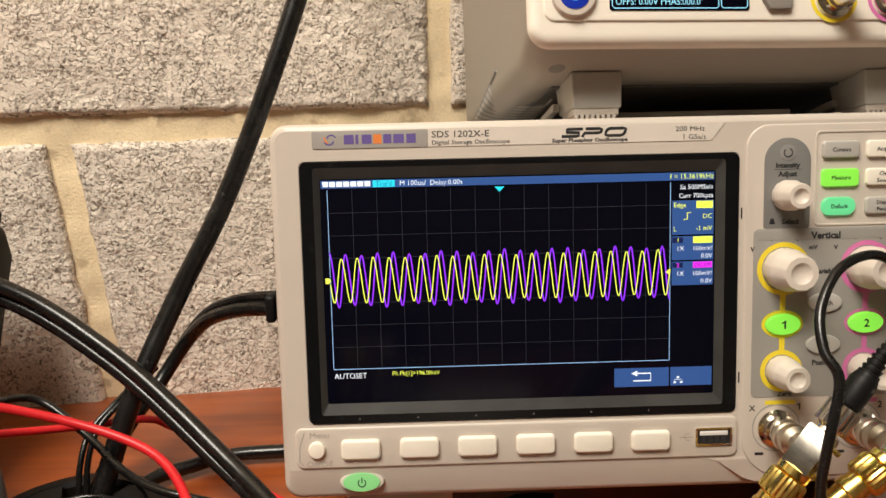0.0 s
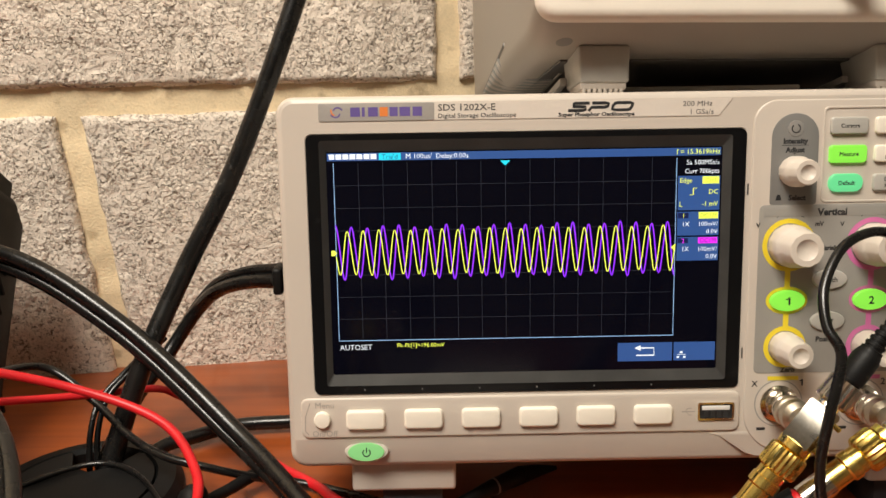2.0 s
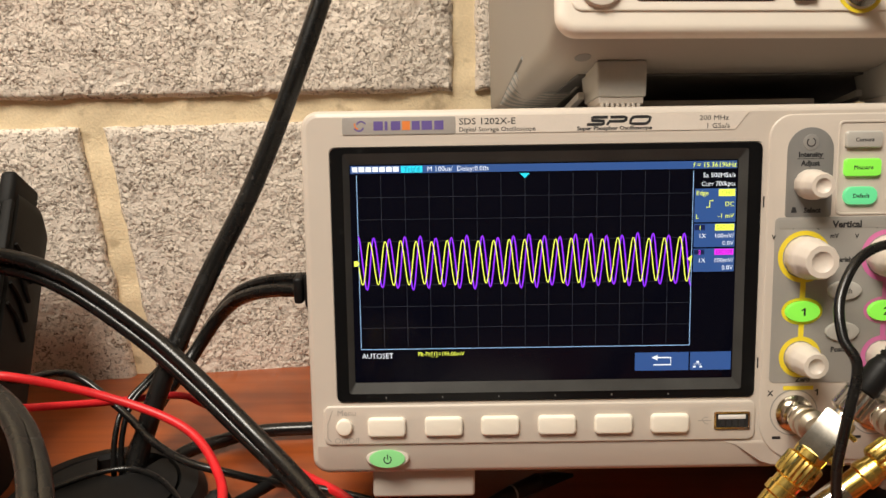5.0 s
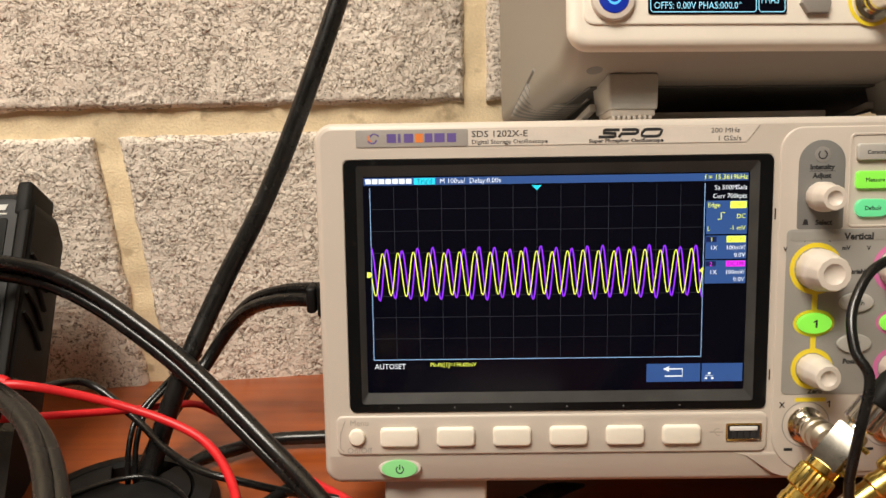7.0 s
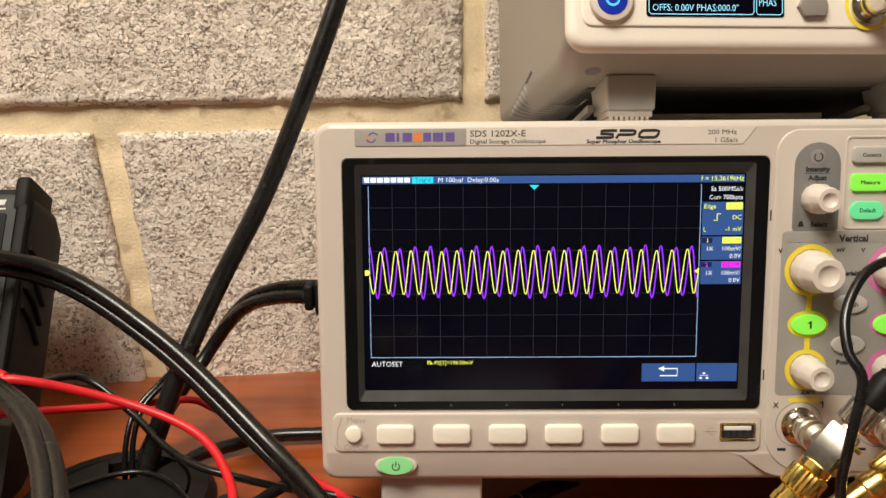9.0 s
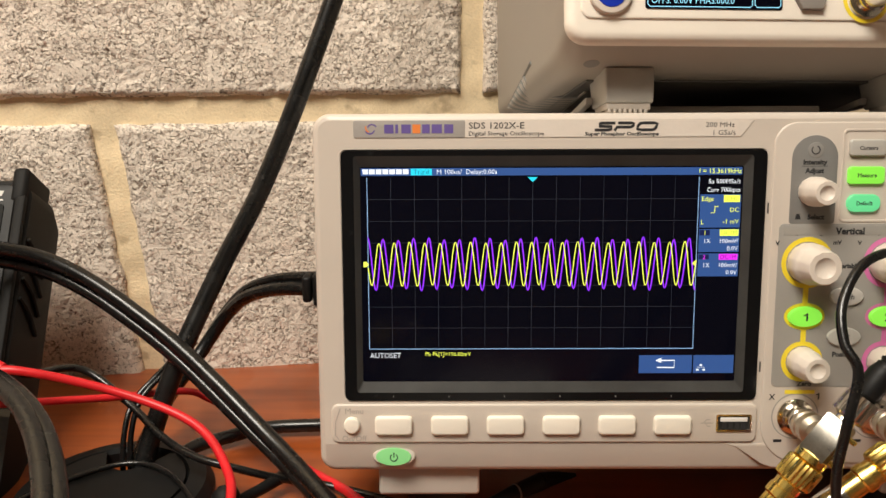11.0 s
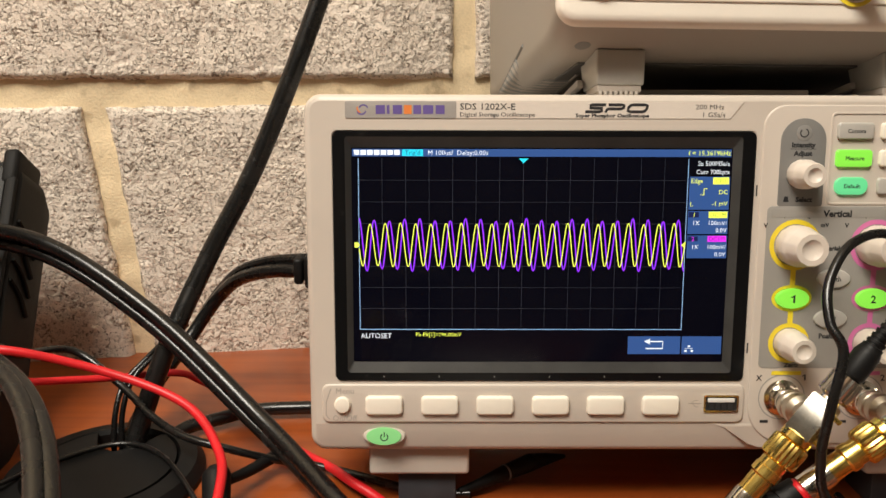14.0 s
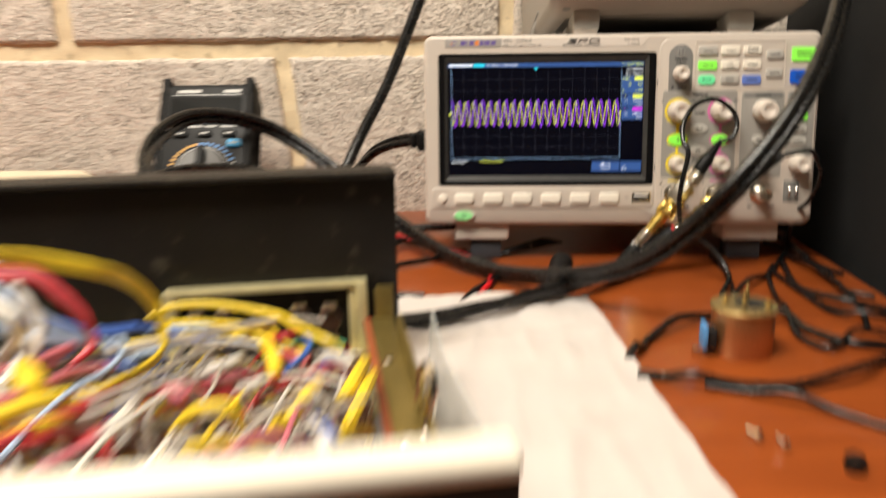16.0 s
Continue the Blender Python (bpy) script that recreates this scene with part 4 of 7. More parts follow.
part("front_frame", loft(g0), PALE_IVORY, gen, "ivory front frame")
part("case", loft(g1), SHADED_CASE, gen, "ivory plastic case, coloured darker for its shade")
# added dark sheet: deep shade between the instruments, put in as colour
part("base_plate", box((GX + 13) * mm, (GW - 13) * mm, 24 * mm, 158 * mm, 17.6 * mm, 19.0 * mm, 0.4 * mm), SHADE_SHEET, gen, "dark sheet added for the shade under the case")
# fascia, display, keys at its lower edge
face = on_face("fascia", slab(GX + 1, GW - 1, 34.5, 104.0, 4), -13.8 * mm, 1 * mm, PALE_IVORY, gen, 0.6)
ring = on_face("power_ring", oval(104.0, 44.0, 8.4, 8.4), -15.8 * mm, 2.2 * mm, KNOB, gen, 1.0, "round ivory power switch ring")
on_face("power_lens", oval(104.0, 44.0, 5.8, 5.8), -16.3 * mm, 1 * mm, lit("deep_blue_glow", srgb(20, 60, 200), 0.35), gen, 0.5, "dark blue lit power switch")
ring_print("power_halo", 104.0, 44.0, 2.8, 2.8, 0.9, -16.4, lit("pale_blue_glow", srgb(90, 190, 255), 1.0), gen)
disp = on_face("display", slab(117.5, 171.2, 38.2, 78.0, 1), -14.2 * mm, 0.5 * mm, GLASS_BLACK, gen, 0.1, "dark display with pale blue writing")
PALE = lit("display_pale_blue", srgb(150, 220, 245), 0.95)
lettering("display_text", "OFFS: 0.00V PHAS:000.0°", 3.7 * mm, 119.6 * mm, 40.2 * mm, -14.3 * mm, PALE, disp, "LEFT", 0.87)
lettering("display_text", "AMPL:02.000V DUTY:50.0%", 3.7 * mm, 119.6 * mm, 44.8 * mm, -14.3 * mm, PALE, disp, "LEFT", 0.87)
lettering("display_text", "PHAS", 4.2 * mm, 161.0 * mm, 42.2 * mm, -14.3 * mm, PALE, disp, "LEFT", 0.72)
for x0, x1 in ((118.2, 159.2), (160.0, 170.4)):
    bmr = ribbon([((x0 + 0.2) * mm, 50.0 * mm), ((x0 + 0.2) * mm, 39.8 * mm), ((x0 + 1.0) * mm, 39.0 * mm), ((x1 - 0.8) * mm, 39.0 * mm), (x1 * mm, 39.8 * mm), (x1 * mm, 50.0 * mm)], 0.35 * mm, -14.28 * mm)
    part("display_frame", bmr, PALE, disp, smooth=0)
GKEY = surface("taupe_rubber_key", (0.26, 0.235, 0.21), 0.5, var=0.05, bump=0.05)
part("rubber_key", prism([(x * mm, z * mm) for x, z in ((176.2, 42), (178.6, 38.2), (186.8, 38.2), (188.0, 42), (186.8, 46), (178.6, 46))], -16 * mm, -13 * mm, 0.6 * mm), GKEY, gen, "taupe rubber key")
for x, col_ in ((205.0, YELLOW_PRINT), (228.0, PINK_PRINT), (256.0, YELLOW_PRINT)):
    ring_print("socket_ring", x, 43.0, 9.5, 9.5, 1.6, -13.9, col_, gen)
    m = Matrix.Translation((x * mm, -13.5 * mm, 43.0 * mm))
    part("bnc_socket", turned([(a * mm, d * mm) for a, d in [(7.4, 0), (7.4, 1.6), (5.6, 2.0), (5.6, 5), (4.9, 5.4), (4.9, 16), (4.0, 16.2), (3.9, 12), (0.01, 12)]], 28, m), CHROME, gen, "nickel coaxial socket")
# underside: recess hole, feet, vents on the left flank
on_hole = turned([(3.4 * mm, 0), (3.2 * mm, 0.25 * mm), (0.00002, 0.3 * mm)], 24, Matrix.Translation((102.0 * mm, 5 * mm, 21.5 * mm)) @ Matrix.Rotation(radians(-16), 4, "X") @ Matrix.Rotation(radians(90), 4, "X"))
part("screw_recess", on_hole, DARK_GREY, gen)
for x0, x1 in ((108.2, 128.8), (231.0, 252.6)):
    fb = box(x0 * mm, x1 * mm, 6.5 * mm, 32 * mm, 6.2 * mm, 20.6 * mm, 1.0 * mm, 3)
    for v in fb.verts:  # the block narrows towards its sole and leans back
        if v.co.z < 12 * mm:
            v.co.y = 6.5 * mm + (v.co.y - 6.5 * mm) * 0.84 + 0.6 * mm
            v.co.x = (x0 + x1) / 2 * mm + (v.co.x - (x0 + x1) / 2 * mm) * 0.96
    fo = part("foot", fb, KEY_CLEAR, gen, "grey fold-out foot")
    part("sole", box((x0 + 0.8) * mm, (x1 - 1.4) * mm, 8.0 * mm, 25 * mm, 3.6 * mm, 6.4 * mm, 0.5 * mm), IVORY, fo, "pale ribbed sole")
    for k in range(8):
        xa = x0 + 1.4 + (x1 - x0 - 3.4) * k / 8
        part("grip_rib", box(xa * mm, (xa + 1.5) * mm, 8.0 * mm, 24 * mm, 2.2 * mm, 3.9 * mm, 0.4 * mm), IVORY, fo)
    wedge = box((x0 - 3.4) * mm, (x0 - 0.4) * mm, 24 * mm, 64 * mm, 8.0 * mm, 11.0 * mm, 0.4 * mm)
    for v in wedge.verts:
        if v.co.y > 44 * mm:
            v.co.z -= 4.0 * mm
    part("foot_strut", wedge, CASE_GREY, fo)
# cooling ribs wrapped round the lower flank, between a dark slot and a pale ridge
for k in range(14):
    f = 0.26 + 0.74 * k / 13
    p0 = Vector((GX - 2.6, 64 + 64 * f, 33.4 - 11.0 * f))
    p2 = Vector((GX + 18.6 + 4.0 * f, 48 + 62 * f, 18.0))
    p1 = Vector((GX - 1.6, (p0.y + p2.y) / 2, 18.2))
    arc = [(p0 * (1 - u) ** 2 + p1 * 2 * u * (1 - u) + p2 * u * u) * mm for u in (0, 0.2, 0.4, 0.6, 0.8, 1.0)]
    part("vent_rib", tube(arc, 1.1 * mm, 6, 2), SHADED_CASE if k % 2 else DARK_GREY, gen)
part("vent_slot", tube([Vector((GX - 2.5, 64 + 64 * f, 33.8 - 11.0 * f)) * mm for f in (0, 0.33, 0.66, 1)], 1.0 * mm, 6, 2), DARK_GREY, gen)
part("vent_edge", tube([Vector((GX + 19.2 + 4.0 * f, 48 + 62 * f, 18.0)) * mm for f in (0, 0.33, 0.66, 1)], 1.0 * mm, 6, 2), SHADED_CASE, gen)
# tray between the two instruments
tray = link("metal_tray", box(128 * mm, 205 * mm, 32 * mm, 62 * mm, 0.1 * mm, 4.0 * mm, 0.8 * mm), CASE_GREY)
tray.matrix_world = SCOPE_M @ Matrix.Translation((0, 0, 117.5 * mm))
tagged(tray, "thin grey plate lying on top of an oscilloscope", "plate")

# ---------------------------------------------------------------- cables round the oscilloscope
def cable(name, pts, r, label, category="cable", material=None, sides=12, per=8, group=""):
    ob = link(name, tube([Vector(p) for p in pts], r, sides, per), material or CABLE, smooth=60)
    return tagged(ob, label, category, group)


def plug_body(pts, radii, sides=14):
    return tube([Vector(p) for p in pts], 0, sides, 6, radii=radii)


cable("power_cord", [(0.0290, 0.1400, 0.3600), (0.0014, 0.1289, 0.2781), (-0.0245, 0.1146, 0.2059), (-0.0516, 0.1005, 0.1399), (-0.0757, 0.0870, 0.0936), (-0.0935, 0.0671, 0.0529), (-0.1032, 0.0539, 0.0232), (-0.1100, 0.0409, -0.0040)], 0.0050, "thick glossy black cord dropping into a desk grommet", per=12)
scope_cord = thing("power_cord", Matrix(), "black two-strand lead plugged into an oscilloscope's side", "cable")
cp = [(-0.0230, 0.0719, 0.0897), (-0.0469, 0.0887, 0.0844), (-0.0677, 0.1047, 0.0744), (-0.0840, 0.1147, 0.0581), (-0.0976, 0.1065, 0.0383), (-0.1080, 0.0823, 0.0232), (-0.1140, 0.0500, 0.0040)]
part("strand", tube(cp, 0.0038, 12, 10), CABLE, scope_cord)
part("strand", tube([(x + 0.001, y + 0.002, z + 0.0058 - 0.0006 * i) for i, (x, y, z) in enumerate(cp)], 0.0027, 10, 10), CABLE, scope_cord)
part("plug", box(-0.0235, -0.0118, 0.064, 0.080, 0.0822, 0.0990, 0.0022, 3), RUBBER, scope_cord, "black moulded plug")
for x in (-0.0205, -0.0165):
    part("plug_rib", box(x - 0.0009, x + 0.0009, 0.0632, 0.0808, 0.0814, 0.0998, 0.0008, 2), RUBBER, scope_cord)
part("strain_relief", box(-0.0290, -0.0242, 0.066, 0.079, 0.0838, 0.0972, 0.0018, 3), RUBBER, scope_cord)

# paired test cable: two strands lying side by side, looping over to the front of the oscilloscope
pl = [(-0.1978, -0.0773, 0.0572), (-0.2216, -0.0380, 0.0939), (-0.2082, 0.0230, 0.1167), (-0.1617, 0.0689, 0.1052), (-0.1033, 0.0631, 0.0707), (-0.0357, 0.0263, 0.0248), (0.0250, -0.0411, 0.0085), (0.0830, -0.0975, 0.0160), (0.1335, -0.1430, 0.0392), (0.1732, -0.1676, 0.0830), (0.2119, -0.1569, 0.1285), (0.2429, -0.1264, 0.1738), (0.2641, -0.0865, 0.2147), (0.2800, -0.0400, 0.2650)]
pair = thing("test_cable", Matrix(), "pair of thick black cables looping over the desk", "cable")
path = smooth_path(pl, 8)
for s in (-1, 1):
    side = []
    for i, q in enumerate(path):
        d = (path[min(i + 1, len(path) - 1)] - path[max(i - 1, 0)]).normalized()
        n = d.cross(Vector((0, 1, 0.25))).normalized()
        side.append(q + n * 0.0034 * s * (1 + 0.10 * math.sin(i * 0.12)))
    part("strand", tube(side, 0.0038 if s > 0 else 0.0034, 18, 2), CABLE, pair)
pl2 = [(-0.34, -0.010, 0.022), (-0.2937, 0.0157, 0.0433), (-0.2365, 0.0313, 0.0681), (-0.1790, 0.0185, 0.0747), (-0.1327, -0.0114, 0.0731), (-0.1058, -0.0396, 0.0619), (-0.0841, -0.0838, 0.0430), (-0.072, -0.125, 0.018), (-0.066, -0.165, 0.006)]
pair2 = thing("test_cable", Matrix(), "pair of black cables arching in front of a multimeter", "cable")
path = smooth_path(pl2, 8)
for s in (-1, 1):
    side = []
    for i, q in enumerate(path):
        d = (path[min(i + 1, len(path) - 1)] - path[max(i - 1, 0)]).normalized()
        n = d.cross(Vector((0, 0.6, 0.8))).normalized()
        side.append(q + n * 0.0026 * s)
    part("strand", tube(side, 0.0036, 18, 2), CABLE, pair2)

# red and black meter leads
cable("red_lead", [(-0.1674, 0.0264, 0.0588), (-0.1532, 0.0253, 0.0662), (-0.1130, 0.0384, 0.0496), (-0.0754, 0.0322, 0.0363), (-0.0539, 0.0074, 0.0264), (-0.0454, -0.0240, 0.0241), (-0.0476, -0.0584, 0.0095), (-0.054, -0.085, 0.003)], 0.0021, "bright red silicone meter lead curving over the desk", "test lead", RED_WIRE, group="red meter leads")
cable("red_lead", [(-0.1691, 0.0215, 0.0509), (-0.1244, 0.0557, 0.0387), (-0.0961, 0.0780, 0.0320), (-0.0840, 0.0800, 0.0270), (-0.0700, 0.0780, 0.0190), (-0.0500, 0.0660, 0.0080)], 0.0019, "bright red silicone meter lead lying behind a cable", "test lead", RED_WIRE, group="red meter leads")
cable("red_lead", [(-0.0500, 0.0660, 0.0080), (-0.030, 0.050, 0.004), (-0.0083, 0.0308, 0.0040), (0.0026, 0.0143, 0.0072), (0.0183, 0.0025, 0.0036), (0.0326, -0.0197, 0.0030), (0.0412, -0.0610, 0.0030), (0.0344, -0.0945, 0.0031)], 0.0023, "short red lead lying on the desk beneath a cable", "test lead", RED_WIRE, group="red meter leads")
cable("red_lead", [(-0.1721, 0.0172, 0.0555), (-0.1793, -0.0001, 0.0596), (-0.1839, -0.0303, 0.0554), (-0.1898, -0.0669, 0.0457), (-0.197, -0.105, 0.030), (-0.205, -0.14, 0.010)], 0.0021, "bright red meter lead dropping behind a chassis", "test lead", RED_WIRE, group="red meter leads")
cable("black_lead", [(-0.1599, 0.0175, 0.0514), (-0.1573, 0.0285, 0.0653), (-0.1553, 0.0419, 0.0570), (-0.1431, 0.0684, 0.0484), (-0.1168, 0.0589, 0.0341), (-0.0955, 0.0422, 0.0250), (-0.0759, 0.0289, 0.0215), (-0.0566, 0.0235, 0.0187), (-0.0361, 0.0287, 0.0100), (-0.009, 0.032, 0.003), (0.036, 0.012, 0.003), (0.057, 0.009, 0.004)], 0.0019, "thin black meter lead running to a clip", "test lead")
clip = thing("crocodile_clip", Matrix(), "black insulated crocodile clip lying under an oscilloscope", "clip")
part("boot", plug_body([(0.052, 0.009, 0.005), (0.062, 0.014, 0.006), (0.073, 0.021, 0.007), (0.086, 0.029, 0.008)], (0.0016, 0.0026, 0.0036, 0.0042)), RUBBER, clip)
part("jaw", plug_body([(0.086, 0.029, 0.008), (0.094, 0.034, 0.007), (0.104, 0.040, 0.005)], (0.0042, 0.0030, 0.0010)), RUBBER, clip)
part("ring", plug_body([(0.0735, 0.0212, 0.007), (0.0742, 0.0217, 0.007)], (0.0039, 0.0039)), DARK_GREY, clip)
clip2 = thing("crocodile_clip", Matrix(), "black insulated clip standing beside a desk grommet", "clip")
part("boot", plug_body([(-0.0545, 0.004, 0.021), (-0.0535, 0.001, 0.018), (-0.0500, -0.014, 0.011), (-0.0470, -0.030, 0.007), (-0.0450, -0.045, 0.005)], (0.0030, 0.0062, 0.0058, 0.0046, 0.003)), RUBBER, clip2)
part("jaw", plug_body([(-0.053, 0.004, 0.012), (-0.044, 0.018, 0.010), (-0.036, 0.032, 0.009), (-0.031, 0.037, 0.009)], (0.0022, 0.0026, 0.0030, 0.0012)), RUBBER, clip2)
part("band", plug_body([(-0.0460, -0.0400, 0.0056), (-0.0456, -0.0425, 0.0053)], (0.0040, 0.0040)), YELLOW_PRINT, clip2, "yellow band")

# cords near the grommet
cable("thin_cord", [(-0.21, -0.03, 0.02), (-0.158, -0.001, 0.012), (-0.144, 0.019, 0.010), (-0.124, 0.038, 0.010), (-0.108, 0.043, 0.010), (-0.091, 0.034, 0.010), (-0.073, 0.013, 0.009), (-0.056, -0.014, 0.004), (-0.05, -0.05, 0.003)], 0.0013, "thin glossy black wire lying across a grommet")
cable("thin_cord", [(-0.114, 0.046, 0.002), (-0.114, 0.052, 0.022), (-0.111, 0.062, 0.036), (-0.101, 0.076, 0.046), (-0.092, 0.092, 0.054)], 0.0014, "thin black wire rising out of a grommet", group="wires from grommet")
cable("thin_cord", [(-0.117, 0.044, 0.002), (-0.117, 0.050, 0.021), (-0.115, 0.060, 0.034), (-0.106, 0.072, 0.044), (-0.097, 0.088, 0.052)], 0.0014, "thin black wire rising out of a grommet", group="wires from grommet")
cable("power_cord", [(0.040, 0.105, 0.006), (-0.017, 0.092, 0.006), (-0.055, 0.088, 0.006), (-0.076, 0.076, 0.006), (-0.089, 0.066, 0.006), (-0.098, 0.050, 0.003)], 0.0036, "black cord lying on the desk behind an oscilloscope")
cable("thin_cord", [(-0.066, -0.085, 0.003), (-0.060, -0.066, 0.003), (-0.058, -0.057, 0.003), (-0.041, -0.034, 0.004), (-0.006, -0.010, 0.004), (0.016, -0.008, 0.004), (0.039, -0.018, 0.005), (0.048, -0.043, 0.005), (0.043, -0.065, 0.004), (0.030, -0.086, 0.003), (0.020, -0.108, 0.0005), (0.010, -0.125, -0.0008)], 0.0021, "black wire looping on the desk near white cloth")
cable("thin_cord", [(-0.046, -0.046, 0.004), (-0.043, -0.07, 0.003), (-0.030, -0.095, 0.003), (-0.006, -0.100, 0.003)], 0.0020, "black wire curling on the desk beside a chassis")

# desk grommet
grommet = thing("desk_grommet", Matrix.Translation((-0.1145, 0.0262, 0)) @ Matrix.Diagonal((0.96, 1.03, 1.35, 1)), "round black plastic desk grommet with cables through it", "grommet")
rim = bmesh.new()
prof = [(0.0345, -0.02), (0.0345, 0.0045), (0.0360, 0.0062), (0.0440, 0.0052), (0.0475, 0.0016), (0.0478, 0.0002)]
loft([[(r * math.cos(2 * math.pi * k / 48), r * math.sin(2 * math.pi * k / 48), z) for k in range(48)] for r, z in prof], (False, False), rim)
part("rim", rim, RUBBER, grommet)
cap_pts = []
for k in range(49):
    a = radians(118 + 300 * k / 48)
    cap_pts.append((0.0342 * math.cos(a), 0.0342 * math.sin(a)))
cap_pts += [(0.012 * math.cos(radians(40)), 0.016), (0.0, 0.012), (-0.010, 0.016)]
cb = bmesh.new()
top = [cb.verts.new((x, y, 0.0062)) for x, y in cap_pts]
low = [cb.verts.new((x, y, 0.0010)) for x, y in cap_pts]
cb.faces.new(top)
for i in range(len(top)):
    cb.faces.new((top[i], low[i], low[(i + 1) % len(top)], top[(i + 1) % len(top)]))
part("cover", cb, RUBBER, grommet, "flat black cover with a slot")

STEEL = surface("brushed_steel", (0.30, 0.28, 0.245), 0.30, 1.0, var=0.15, scale=120, bump=0.05, depth=0.0002)
NICKEL = surface("dull_nickel", (0.62, 0.56, 0.46), 0.34, 1.0, var=0.15, scale=120, bump=0.05, depth=0.0002)

# ---------------------------------------------------------------- adapters on the inputs
def along(a, b):
    """The pose that lays local -y from a towards b, in the oscilloscope's millimetres (right, out, up)."""
    va, vb = (Vector((p[0] * mm, -p[1] * mm, p[2] * mm)) for p in (a, b))
    return SCOPE_M @ Matrix.Translation(va) @ (vb - va).to_track_quat("-Y", "Z").to_matrix().to_4x4()


def rod(name, a, b, prof, material, parent, label="", flutes=0, flute=0.0, seg=30):
    """prof: (radius mm, share of the way from a to b)."""
    ln = math.dist(a, b)
    return part(name, turned([(r * mm, f * ln * mm) for r, f in prof], seg, along(a, b), flutes=flutes, flute=flute), material, parent, label)


def input_adapter(body_a, tip, boot_b, socket, band, label):
    """A coaxial tee on a socket: black boot and knurled nut at one end, gold coupling and black lead boot at the other."""
    t = thing("coaxial_adapter", Matrix(), label, "connector", "adapters on the inputs")

    def mix(f):
        return tuple(p + (q - p) * f for p, q in zip(body_a, tip))

    rod("tee_stem", (socket[0], 10, socket[1]), (socket[0] - 1.5, 31, socket[1] + 2), [(5.9, 0), (6.3, 0.05), (6.3, 0.20), (5.7, 0.23), (5.7, 0.30), (6.3, 0.33), (6.3, 0.50), (5.4, 0.55), (4.4, 0.6), (4.4, 1.0)], NICKEL, t, "nickel bayonet collar")
    rod("nut", mix(-0.02), mix(0.13), [(4.6, 0), (6.3, 0.08), (6.3, 0.9), (5.0, 1)], CHROME, t, "knurled nickel nut", 20, 0.07, 40)
    rod("barrel", mix(0.13), mix(0.44), [(3.8, 0), (4.0, 0.05), (4.0, 0.2), (4.6, 0.22), (4.6, 0.34), (3.9, 0.36), (3.9, 0.6), (4.8, 0.62), (4.8, 0.76), (4.0, 0.78), (4.0, 1)], CHROME, t, "bright nickel barrel")
    if not band:
        rod("tee_body", mix(0.15), mix(0.40), [(6.2, 0), (6.9, 0.06), (6.9, 0.94), (6.2, 1)], STEEL, t, "square nickel tee body", seg=4)
    for s in (0.2, 0.36):
        rod("pin", tuple(v + d for v, d in zip(mix(s), (3.2, 3.0, -3))), tuple(v + d for v, d in zip(mix(s), (5.0, 4.6, -4.8))), [(1.0, 0), (1.0, 0.9), (0.5, 1)], GOLD, t, seg=10)
    rod("coupling", mix(0.43), mix(0.58), [(5.0, 0), (6.9, 0.1), (7.1, 0.2), (7.1, 0.8), (6.7, 0.92), (5.4, 1)], GOLD, t, "ribbed gold coupling ring", 24, 0.06, 48)
    rod("coupling_lip", mix(0.38), mix(0.43), [(4.6, 0), (6.0, 0.2), (6.0, 1)], GOLD, t)
    rod("sleeve", mix(0.58), mix(0.80), [(5.0, 0), (5.0, 0.2), (5.5, 0.22), (5.5, 0.45), (4.6, 0.5), (4.6, 1)], GOLD, t, "stepped gold sleeve")
    rod("lead_sleeve", mix(0.80), mix(0.985), [(4.9, 0), (5.1, 0.1), (5.1, 0.95), (4.6, 1)], CHROME, t)
    rod("marker_ring", mix(0.985), mix(1.015), [(5.2, 0), (5.4, 0.3), (5.4, 0.7), (5.2, 1)], RED_WIRE if band else TONGUE, t, "red marker ring" if band else "white marker ring")
    # ribbed boot of the coax, at the upper end
    nrm = [(4.3, 0), (4.9, 0.03), (4.9, 0.38), (4.2, 0.46)]
    for k in range(6):
        f = 0.48 + k * 0.085
        rr = 3.9 - 0.32 * k
        nrm += [(rr, f), (rr, f + 0.045), (rr - 0.7, f + 0.05), (rr - 0.7, f + 0.08)]
    rod("boot", mix(-0.02), boot_b, nrm + [(1.8, 1.0)], RUBBER, t, "ribbed black strain relief", seg=24)
    return t


input_adapter((196.0, 33, 11.0), (153.0, 33, -45.0), (211.5, 34, 34.5), (186.5, -7.0), False, "nickel and gold coaxial adapter with white-ringed black boot")
input_adapter((231.5, 34, 7.0), (181.0, 34, -33.0), (258.0, 36, 24.0), (219.5, -7.0), True, "nickel and gold coaxial adapter with red-ringed black boot")

def boot_ribs(pts, radii, shares, parent):
    """Raised rings round a boot, at shares of its length."""
    path = smooth_path(pts, 10)
    for f in shares:
        i = min(len(path) - 2, int(f * (len(path) - 1)))
        d = (path[i + 1] - path[i]).normalized()
        rr = float(np.interp(f, np.linspace(0, 1, len(radii)), radii))
        part("boot_rib", tube([path[i] - d * 0.0008, path[i] + d * 0.0008], rr + 0.0009, 14, 2), RUBBER, parent)


lead = thing("coaxial_lead", Matrix(), "black coaxial lead ending in a thick boot", "cable", "leads on the cloth")
part("cable", tube([(0.1480, -0.0420, 0.0165), (0.1374, -0.0530, 0.0095), (0.1086, -0.0870, 0.0081), (0.0776, -0.1104, 0.0075), (0.0342, -0.1340, 0.0070), (0.0094, -0.1500, 0.0070), (-0.0160, -0.1600, 0.0070), (-0.060, -0.175, 0.007)], 0.0036, 12, 8), CABLE, lead)
